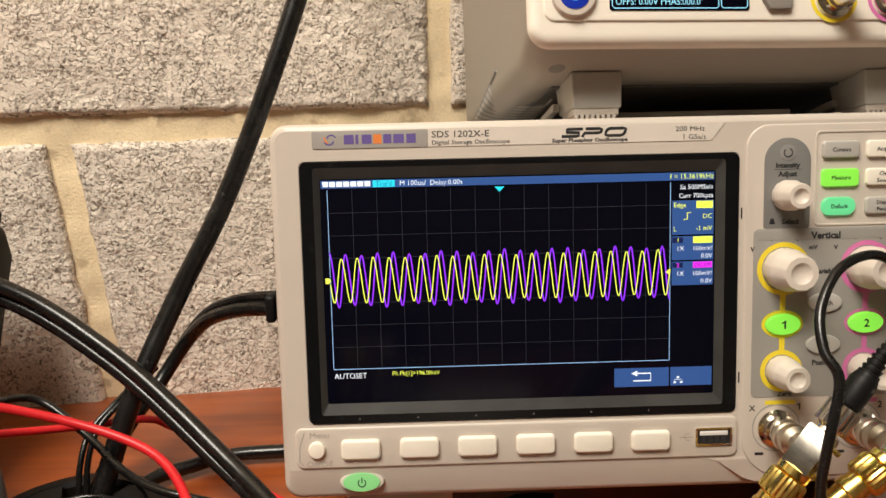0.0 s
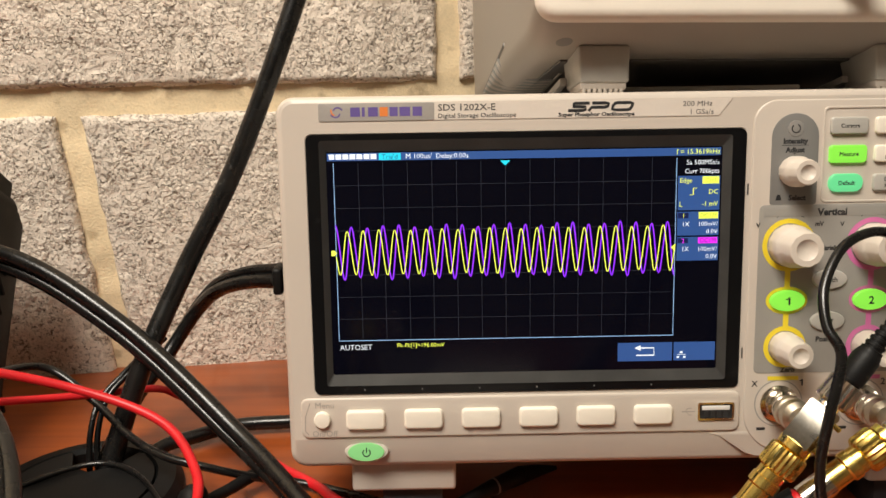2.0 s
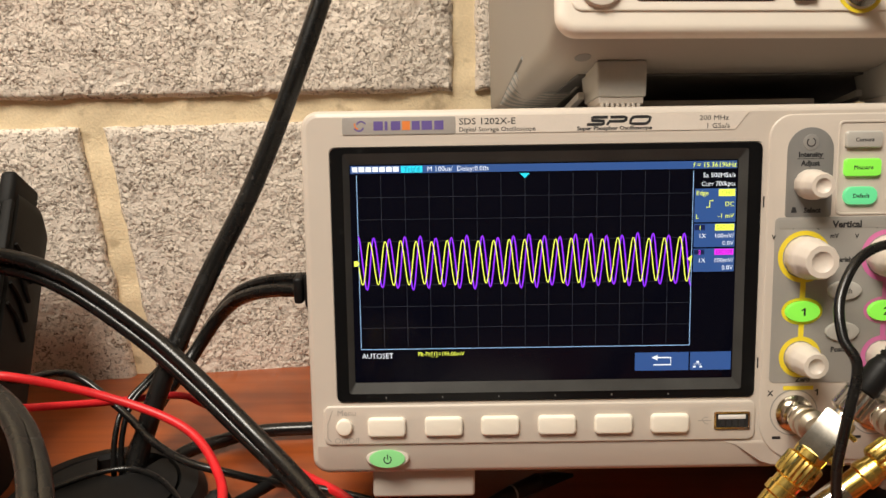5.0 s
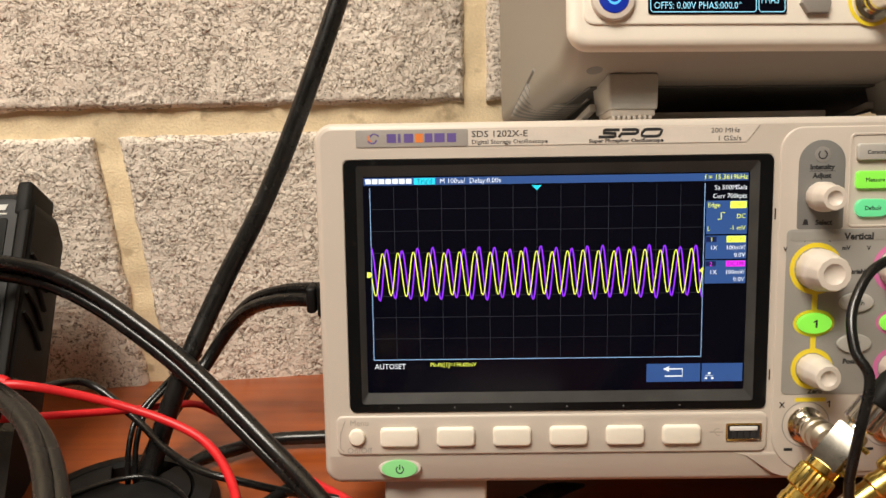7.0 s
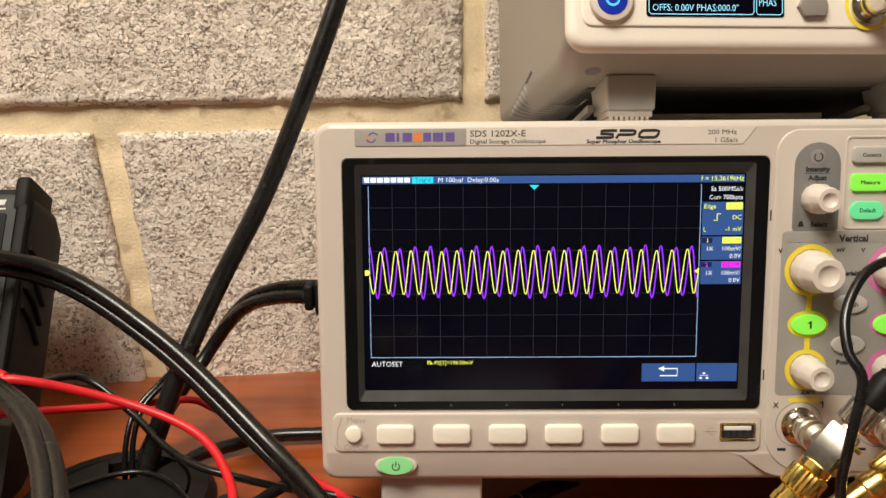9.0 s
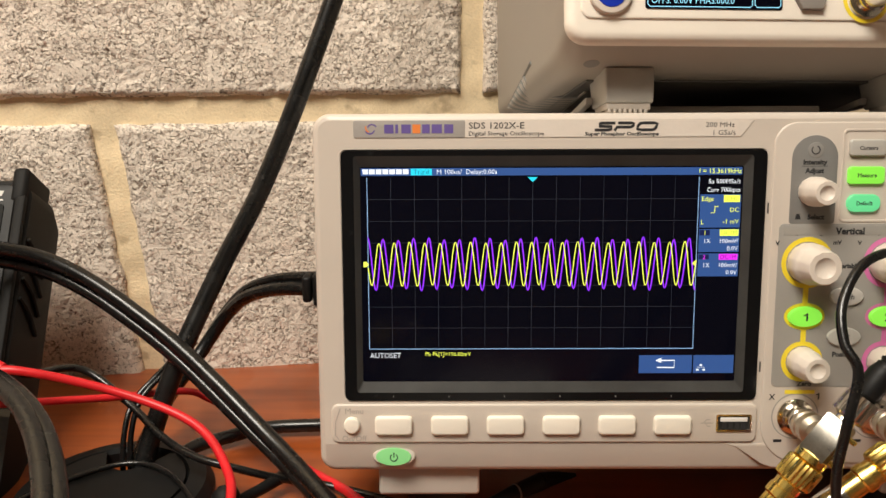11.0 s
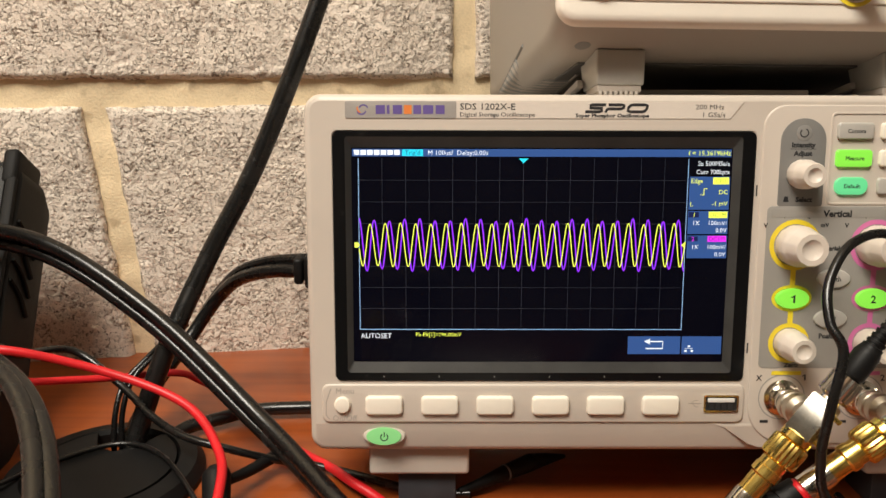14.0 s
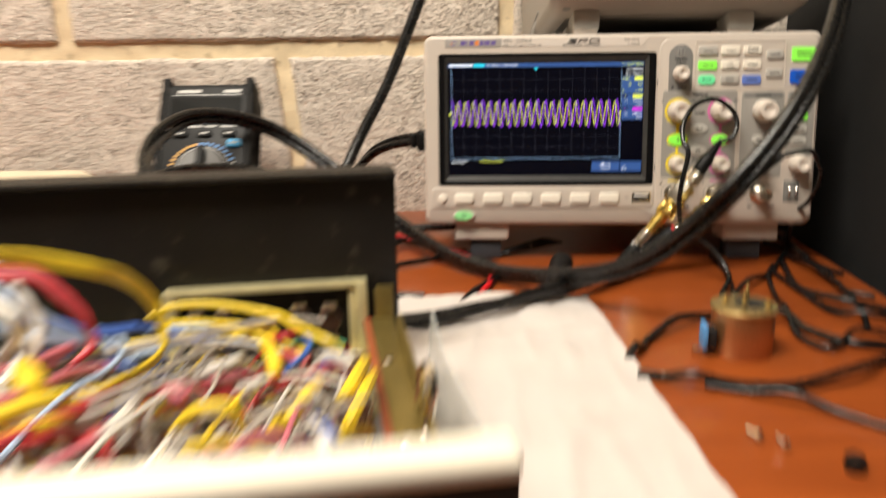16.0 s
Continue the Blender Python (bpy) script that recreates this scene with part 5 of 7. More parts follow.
part("boot", plug_body([(0.1530, -0.0379, 0.0220), (0.1468, -0.0432, 0.0158), (0.1374, -0.0530, 0.0098), (0.1250, -0.0672, 0.0085)], (0.0052, 0.0058, 0.0050, 0.0036)), RUBBER, lead)
boot_ribs([(0.1530, -0.0379, 0.0220), (0.1468, -0.0432, 0.0158), (0.1374, -0.0530, 0.0098), (0.1250, -0.0672, 0.0085)], (0.0052, 0.0058, 0.0050, 0.0036), (0.42, 0.54, 0.66, 0.78), lead)
lead = thing("coaxial_lead", Matrix(), "black coaxial lead with ribbed boot crossing white cloth", "cable", "leads on the cloth")
part("cable", tube([(0.1700, -0.0380, 0.0262), (0.1595, -0.0449, 0.0196), (0.1353, -0.0641, 0.0100), (0.1033, -0.0960, 0.0135), (0.0606, -0.1290, 0.0120), (0.0147, -0.1580, 0.0080), (-0.030, -0.172, 0.007), (-0.070, -0.185, 0.007)], 0.0036, 12, 8), CABLE, lead)
part("boot", plug_body([(0.1810, -0.0365, 0.0344), (0.1760, -0.0365, 0.0300), (0.1680, -0.0395, 0.0250), (0.1560, -0.0480, 0.0180)], (0.0054, 0.0060, 0.0052, 0.0036)), RUBBER, lead)
boot_ribs([(0.1810, -0.0365, 0.0344), (0.1760, -0.0365, 0.0300), (0.1680, -0.0395, 0.0250), (0.1560, -0.0480, 0.0180)], (0.0054, 0.0060, 0.0052, 0.0036), (0.42, 0.54, 0.66, 0.78), lead)
cable("coaxial_lead", [(0.211, -0.0299, 0.1006), (0.22, -0.03, 0.104), (0.224, -0.026, 0.113), (0.221, -0.022, 0.123), (0.209, -0.02, 0.131), (0.193, -0.026, 0.128), (0.183, -0.034, 0.116), (0.181, -0.042, 0.104), (0.184, -0.048, 0.095), (0.18, -0.052, 0.075), (0.179, -0.052, 0.056), (0.184, -0.052, 0.039), (0.204, -0.055, 0.025), (0.2134, -0.07, 0.009), (0.202, -0.093, 0.0029), (0.193, -0.122, 0.003), (0.19, -0.15, 0.003)], 0.0018, "thin black coaxial lead looping past an oscilloscope's knobs")
cable("coaxial_lead", [(0.2575, -0.0331, 0.0909), (0.2753, -0.0349, 0.0944), (0.2830, -0.0330, 0.0861), (0.2878, -0.0292, 0.0740), (0.2865, -0.0167, 0.0533), (0.2851, 0.0053, 0.0380), (0.2869, 0.0150, 0.0193), (0.290, 0.030, 0.004), (0.280, 0.050, 0.003)], 0.0018, "thin black coaxial lead hanging from an adapter's boot")

# ---------------------------------------------------------------- multimeter propped on its stand
DMM_M = Matrix.Translation((-0.2103, 0.0135, 0)) @ Matrix.Rotation(radians(4.7), 4, "Z") @ Matrix.Rotation(radians(-33.9), 4, "X") @ Matrix.Scale(1.035, 4)
dmm = thing("multimeter", DMM_M, "black handheld multimeter with rotary dial, propped on its stand", "multimeter")
HOLSTER = surface("holster_rubber", (0.012, 0.0115, 0.011), 0.6, var=0.2, scale=50, fine=1200, bump=0.15, depth=0.0005)
METER_FACE = surface("meter_face_black", (0.011, 0.0105, 0.010), 0.42, var=0.12, scale=40, fine=1500, bump=0.05, depth=0.0003)
METER_SILVER = surface("meter_silver_panel", (0.27, 0.26, 0.24), 0.5, 0.1, var=0.08, scale=40, fine=1500, bump=0.04, depth=0.0003)
LCD = surface("dark_lcd", (0.010, 0.010, 0.009), 0.5, var=0.1, bump=0.0)
LCD.node_tree.nodes["Principled BSDF"].inputs["Specular IOR Level"].default_value = 0.06
DIAL_GREY = surface("dial_grey", (0.105, 0.10, 0.093), 0.5, var=0.1, scale=50, fine=1500, bump=0.05, depth=0.0003)
for m_ in (HOLSTER, METER_FACE):
    m_.node_tree.nodes["Principled BSDF"].inputs["Specular IOR Level"].default_value = 0.14
WHITE_PRINT = surface("white_print", (0.48, 0.47, 0.44), 0.5, var=0.05, bump=0.0)
ORANGE_PRINT = surface("orange_print", (0.70, 0.36, 0.05), 0.5, var=0.05, bump=0.0)
BLUE_PRINT = surface("blue_print", (0.08, 0.26, 0.62), 0.5, var=0.05, bump=0.0)
SKY_KEY = surface("sky_blue_key", (0.03, 0.36, 0.72), 0.4, var=0.05, bump=0.0)
hol = [[(x, -6 * mm, z) for x, z in slab(-38.5, 38.5, 1.5, 158, 8)], [(x, -3 * mm, z) for x, z in slab(-41.5, 41.5, 0, 160, 10)], [(x, 22 * mm, z) for x, z in slab(-42.5, 42.5, 0, 160, 10)], [(x, 38 * mm, z) for x, z in slab(-39, 39, 3, 156, 10)]]
part("holster", loft(hol), HOLSTER, dmm, "black rubber holster")
for s in (-1, 1):
    part("corner_horn", box((s * 36.5 - 4.0) * mm, (s * 36.5 + 4.0) * mm, -8 * mm, 20 * mm, 146 * mm, 165.5 * mm, 2.6 * mm, 3), HOLSTER, dmm)
    part("side_rail", box((s * 38.0 - 2.6) * mm, (s * 38.0 + 2.6) * mm, -8.0 * mm, -4 * mm, 20 * mm, 150 * mm, 1.4 * mm, 2), HOLSTER, dmm)
    for k in range(4):
        z = 128 - k * 10
        part("side_rib", tube([(s * 42.1 * mm, -2 * mm, z * mm), (s * 42.9 * mm, 8 * mm, (z - 5) * mm), (s * 42.9 * mm, 18 * mm, (z - 14) * mm)], 1.0 * mm, 6, 4), HOLSTER, dmm)
stand = box(-24 * mm, 24 * mm, 36 * mm, 39.5 * mm, 55 * mm, 110 * mm, 1.2 * mm)
for v in stand.verts:  # swings out behind, down to the desk
    if v.co.z < 80 * mm:
        v.co.y += 38 * mm
part("tilt_stand", stand, HOLSTER, dmm, "black fold-out rear stand")
part("face", prism(slab(-35.4, 35.4, 48, 156, 4), -7.4 * mm, -5 * mm, 0.6 * mm), METER_FACE, dmm)
part("lower_panel", prism(slab(-35.4, 35.4, 6, 60, 4), -7.2 * mm, -5 * mm, 0.6 * mm), METER_SILVER, dmm, "silver grey socket panel")
part("display", prism(slab(-31, 31, 120, 145, 1.5), -7.9 * mm, -7 * mm, 0.3 * mm), LCD, dmm, "dark blank display")
part("display_line", rect(-30 * mm, 30 * mm, 147.0 * mm, 147.8 * mm, -7.6 * mm), WHITE_PRINT, dmm, smooth=0)
for x0, x1 in ((-26, -6), (14, 29)):
    part("print_bar", flat([(x0 * mm, 149.4 * mm), (x1 * mm, 149.4 * mm), ((x1 + 1) * mm, 152.4 * mm), ((x0 + 1) * mm, 152.4 * mm)], -7.6 * mm), WHITE_PRINT, dmm, smooth=0)
for x0, x1 in ((-16, -2), (1, 10), (14, 29)):
    part("print_bar", rect(x0 * mm, x1 * mm, 115.4 * mm, 117.0 * mm, -7.6 * mm), WHITE_PRINT, dmm, smooth=0)
for x in (-20.5, 0.5, 21.5):
    k = part("button", prism(slab(x - 6.2, x + 6.2, 105.5, 111.8, 2), -10 * mm, -7 * mm, 0.8 * mm), HOLSTER, dmm)
    part("print_bar", rect((x - 3.4) * mm, (x + 3.4) * mm, 108.0 * mm, 109.4 * mm, -10.06 * mm), WHITE_PRINT, k, smooth=0)
k = part("button", prism(slab(20.5, 32.5, 95.5, 102.8, 1.6), -10 * mm, -7 * mm, 0.8 * mm), SKY_KEY, dmm, "sky blue button")
part("print_bar", rect(23 * mm, 30 * mm, 98.4 * mm, 100.0 * mm, -10.06 * mm), WHITE_PRINT, k, smooth=0)
dial = part("dial", turned([(r * mm, d * mm) for r, d in [(20.5, 0), (20.5, 2.2), (19.2, 3.4), (8, 3.8), (0.01, 3.8)]], 40, Matrix.Translation((0, -7.2 * mm, 74 * mm))), DIAL_GREY, dmm, "round grey rotary dial")
part("dial_grip", box(-3.4 * mm, 3.4 * mm, -18 * mm, -10 * mm, 55 * mm, 93 * mm, 1.6 * mm, 3), METER_FACE, dial)
ring_print("dial_ring", 0, 74, 22.4, 22.4, 0.7, -7.55, WHITE_PRINT, dmm)
for k in range(24):
    a = radians(205 - 230 * k / 23)
    x, z = 27.2 * math.cos(a), 74 + 25.4 * math.sin(a)
    m_ = ORANGE_PRINT if k < 11 else BLUE_PRINT if k < 19 else WHITE_PRINT
    part("dial_mark", prism(slab(x - 1.6, x + 1.6, z - 1.1, z + 1.1, 0.3), -7.5 * mm, -7.2 * mm), m_, dmm, smooth=0)
for k in range(7):
    a = radians(-40 - 100 * k / 6)
    x, z = 27.0 * math.cos(a), 74 + 25.0 * math.sin(a)
    part("dial_mark", rect((x - 2) * mm, (x + 2) * mm, (z - 0.8) * mm, (z + 0.8) * mm, -7.6 * mm), WHITE_PRINT, dmm, smooth=0)
for x, z, ink in ((-27, 41, RED_WIRE), (-27, 22, RED_WIRE), (0, 22, HOLSTER), (24, 22, RED_WIRE)):
    ring_print("jack_ring", x, z, 5.0, 5.0, 2.0, -7.4, ink, dmm)
    part("jack", turned([(r * mm, d * mm) for r, d in [(3.4, 0), (3.4, 1.0), (2.2, 1.0), (2.2, 0.2), (0.01, 0.2)]], 20, Matrix.Translation((x * mm, -7.2 * mm, z * mm))), HOLSTER, dmm)
say("CE", 4.2, -28.0, 47.5, -7.4, WHITE_PRINT, dmm)
for z in (30.0, 34.0, 46.0):
    part("print_bar", rect(-8 * mm, 12 * mm, (z - 0.7) * mm, (z + 0.7) * mm, -7.35 * mm), WHITE_PRINT, dmm, smooth=0)

plug = thing("banana_plug", Matrix(), "red right-angled banana plug in front of a multimeter", "plug")
part("body", plug_body([(-0.1828, 0.0191, 0.0507), (-0.1781, 0.0172, 0.0564), (-0.1747, 0.0172, 0.0593), (-0.1695, 0.0210, 0.0621)], (0.0052, 0.0072, 0.0066, 0.0040)), RED_WIRE, plug)
part("sleeve", plug_body([(-0.1747, 0.0172, 0.0593), (-0.1666, 0.0238, 0.0650), (-0.1609, 0.0267, 0.0669), (-0.1561, 0.0255, 0.0667)], (0.0040, 0.0042, 0.0034, 0.0024)), RED_WIRE, plug)
plug = thing("banana_plug", Matrix(), "black banana plug and lead in front of a multimeter", "plug")
part("body", plug_body([(-0.1742, 0.0152, 0.0373), (-0.1676, 0.0152, 0.0469), (-0.1599, 0.0175, 0.0514)], (0.0050, 0.0060, 0.0030)), RUBBER, plug)
bag = bmesh.new()
for i in range(13):
    for j in range(10):
        x, z = -0.030 + 0.058 * i / 12, 0.008 + 0.036 * j / 9
        d = 0.010 + 0.006 * noise.noise(Vector((x * 90, z * 90, 3.0))) + 0.004 * noise.noise(Vector((x * 300, z * 300, 1.0)))
        edge_ = min(i, 12 - i, j, 9 - j)
        bag.verts.new((x + 0.02, -0.008 - d * min(1, edge_ / 2), z))
bag.verts.ensure_lookup_table()
for i in range(12):
    for j in range(9):
        bag.faces.new([bag.verts[k] for k in (i * 10 + j, (i + 1) * 10 + j, (i + 1) * 10 + j + 1, i * 10 + j + 1)])
FILM = surface("dark_crumpled_film", (0.02, 0.019, 0.018), 0.16, var=0.2, scale=60, bump=0.2)
film = link("plastic_wrap", bag, FILM, smooth=20)
film.matrix_world = DMM_M
tagged(film, "crumpled glossy dark plastic wrap at a multimeter's foot", "plastic wrap")

# ---------------------------------------------------------------- open chassis full of wires
CH_M = Matrix.Translation((-0.0120, -0.2090, 0)) @ Matrix.Rotation(radians(12), 4, "Z")
chassis = thing("electronic_chassis", CH_M, "open black and gold instrument chassis crammed with coloured wires", "chassis")
BLACK_PANEL = surface("black_painted_panel", (0.014, 0.012, 0.010), 0.42, var=0.3, scale=20, fine=900, bump=0.05, depth=0.0004, dirt=(0.06, 0.05, 0.035), dirt_at=0.62)
PASSIVATE = surface("yellow_zinc_plate", (0.84, 0.73, 0.42), 0.42, 0.6, var=0.25, scale=30, fine=1200, bump=0.06, depth=0.0004)
BLACK_PANEL.node_tree.nodes["Principled BSDF"].inputs["Specular IOR Level"].default_value = 0.25
CREAM = surface("cream_enamel", (0.86, 0.82, 0.70), 0.38, var=0.06, scale=30, fine=900, bump=0.03, depth=0.0003)
PCB = surface("brown_circuit_board", (0.20, 0.07, 0.025), 0.5, var=0.2, scale=60, fine=1200, bump=0.1)
SMOKY = surface("brown_bakelite", (0.07, 0.035, 0.022), 0.32, var=0.2, scale=80, bump=0.05)
part("back_panel", box(-0.36, 0, -0.004, 0.0, 0.0, 0.111, 0.0008), BLACK_PANEL, chassis, "black painted back panel")
part("back_lip", box(-0.36, 0.0, -0.0115, -0.0042, 0.1075, 0.111, 0.0012), BLACK_PANEL, chassis)
part("top_flange", box(-0.36, 0.0, 0.0002, 0.0125, 0.1080, 0.1110, 0.0010), BLACK_PANEL, chassis)
OLIVE = surface("olive_zinc_plate", (0.30, 0.225, 0.07), 0.42, 0.7, var=0.25, scale=30, fine=1200, bump=0.06, depth=0.0004)
RED_BOARD = surface("red_brown_board", (0.34, 0.085, 0.03), 0.5, var=0.2, scale=60, fine=1200, bump=0.08)
part("base_plate", box(-0.36, -0.002, -0.243, -0.005, 0.002, 0.0045, 0.0005), PASSIVATE, chassis, "yellow zinc base plate")
part("side_plate", box(-0.0035, -0.0015, -0.243, -0.030, 0.0046, 0.040, 0.0006), OLIVE, chassis, "olive zinc side plate")
part("corner_plate", box(-0.0135, -0.0036, -0.0130, -0.0100, 0.0046, 0.0490, 0.0008), OLIVE, chassis, "olive zinc corner bracket")
part("side_ledge", box(-0.0163, -0.0036, -0.243, -0.0135, 0.0300, 0.0320, 0.0004), OLIVE, chassis)
part("side_flange", box(-0.0200, -0.0165, -0.243, -0.012, 0.030, 0.0318, 0.0004), RED_BOARD, chassis, "red-brown board edge")
# shaded front face below the cream rim: black colour stands for the shade
part("front_panel", box(-0.36, 0.0030, -0.2560, -0.2440, 0.0, 0.0805, 0.0010, 2), BLACK_PANEL, chassis, "front panel face, coloured dark for its shade")
part("front_rim", box(-0.36, 0.0040, -0.2570, -0.2435, 0.0800, 0.0850, 0.0018, 3), CREAM, chassis, "thick cream enamelled rim")
part("circuit_board", box(-0.34, -0.022, -0.235, -0.045, 0.012, 0.0138), PCB, chassis, "brown circuit board")
for x, y in ((-0.012, -0.075), (-0.012, -0.150)):
    part("screw", turned([(3.0 * mm, 0), (3.0 * mm, 1.2 * mm), (1.8 * mm, 2.0 * mm), (0.00002, 2.1 * mm)], 16, Matrix.Translation((x, y, 0.0319)) @ Matrix.Rotation(radians(-90), 4, "X")), CHROME, chassis)
part("cable_clamp", tube([(-0.004, -0.125, 0.034), (-0.003, -0.128, 0.050), (-0.002, -0.138, 0.055), (-0.002, -0.146, 0.050), (-0.004, -0.148, 0.034)], 0.0024, 8, 6), CHROME, chassis)
# fuse and relay carrier framed in zinc angle
part("carrier_bar", box(-0.121, -0.018, -0.0125, -0.0045, 0.0494, 0.0525, 0.0006), PASSIVATE, chassis, "zinc angle frame")
part("carrier_post", box(-0.0235, -0.0175, -0.0135, -0.0045, 0.006, 0.0524, 0.0008), PASSIVATE, chassis)
part("carrier_post", box(-0.1225, -0.1165, -0.0135, -0.0045, 0.006, 0.0524, 0.0008), PASSIVATE, chassis)
part("carrier_cheek", box(-0.0275, -0.0236, -0.0110, -0.0045, 0.006, 0.0478, 0.0005), PASSIVATE, chassis)
part("carrier_back", box(-0.1165, -0.0277, -0.0060, -0.0042, 0.006, 0.0478), BLACK_PANEL, chassis)
for x in (-0.106, -0.092, -0.074, -0.054, -0.038):
    rl = part("relay_can", turned([(6.0 * mm, 0), (6.2 * mm, 1 * mm), (6.2 * mm, 9 * mm), (5.0 * mm, 10.5 * mm), (0.00002, 10.6 * mm)], 24, Matrix.Translation((x, -0.0062, 0.032))), SMOKY if x in (-0.054, -0.038) else RUBBER, chassis, "dark moulded can")
    for zz in (0.0235, 0.0415):
        part("lug", box(x - 0.0040, x + 0.0040, -0.0195, -0.0150, zz - 0.0014, zz + 0.0020, 0.0006), CHROME, rl)

WIRES = {
    "grey": surface("grey_wire", (0.46, 0.42, 0.37), 0.42, var=0.15, bump=0.03), "red": surface("red_wire", (0.50, 0.03, 0.04), 0.42, var=0.15, bump=0.03),
    "yellow": surface("yellow_wire", (0.88, 0.64, 0.03), 0.4, var=0.12, bump=0.03), "blue": surface("blue_wire", (0.05, 0.13, 0.48), 0.42, var=0.15, bump=0.03),
    "pale": surface("pale_blue_wire", (0.40, 0.52, 0.70), 0.42, var=0.12, bump=0.03), "white": surface("white_wire", (0.68, 0.65, 0.60), 0.45, var=0.1, bump=0.03),
    "brown": surface("brown_wire", (0.16, 0.07, 0.04), 0.45, var=0.15, bump=0.03), "pink": surface("pink_wire", (0.58, 0.16, 0.20), 0.45, var=0.12, bump=0.03),
    "green": surface("green_wire", (0.03, 0.22, 0.10), 0.45, var=0.12, bump=0.03), "black": CABLE,
}
rng = random.Random(11)
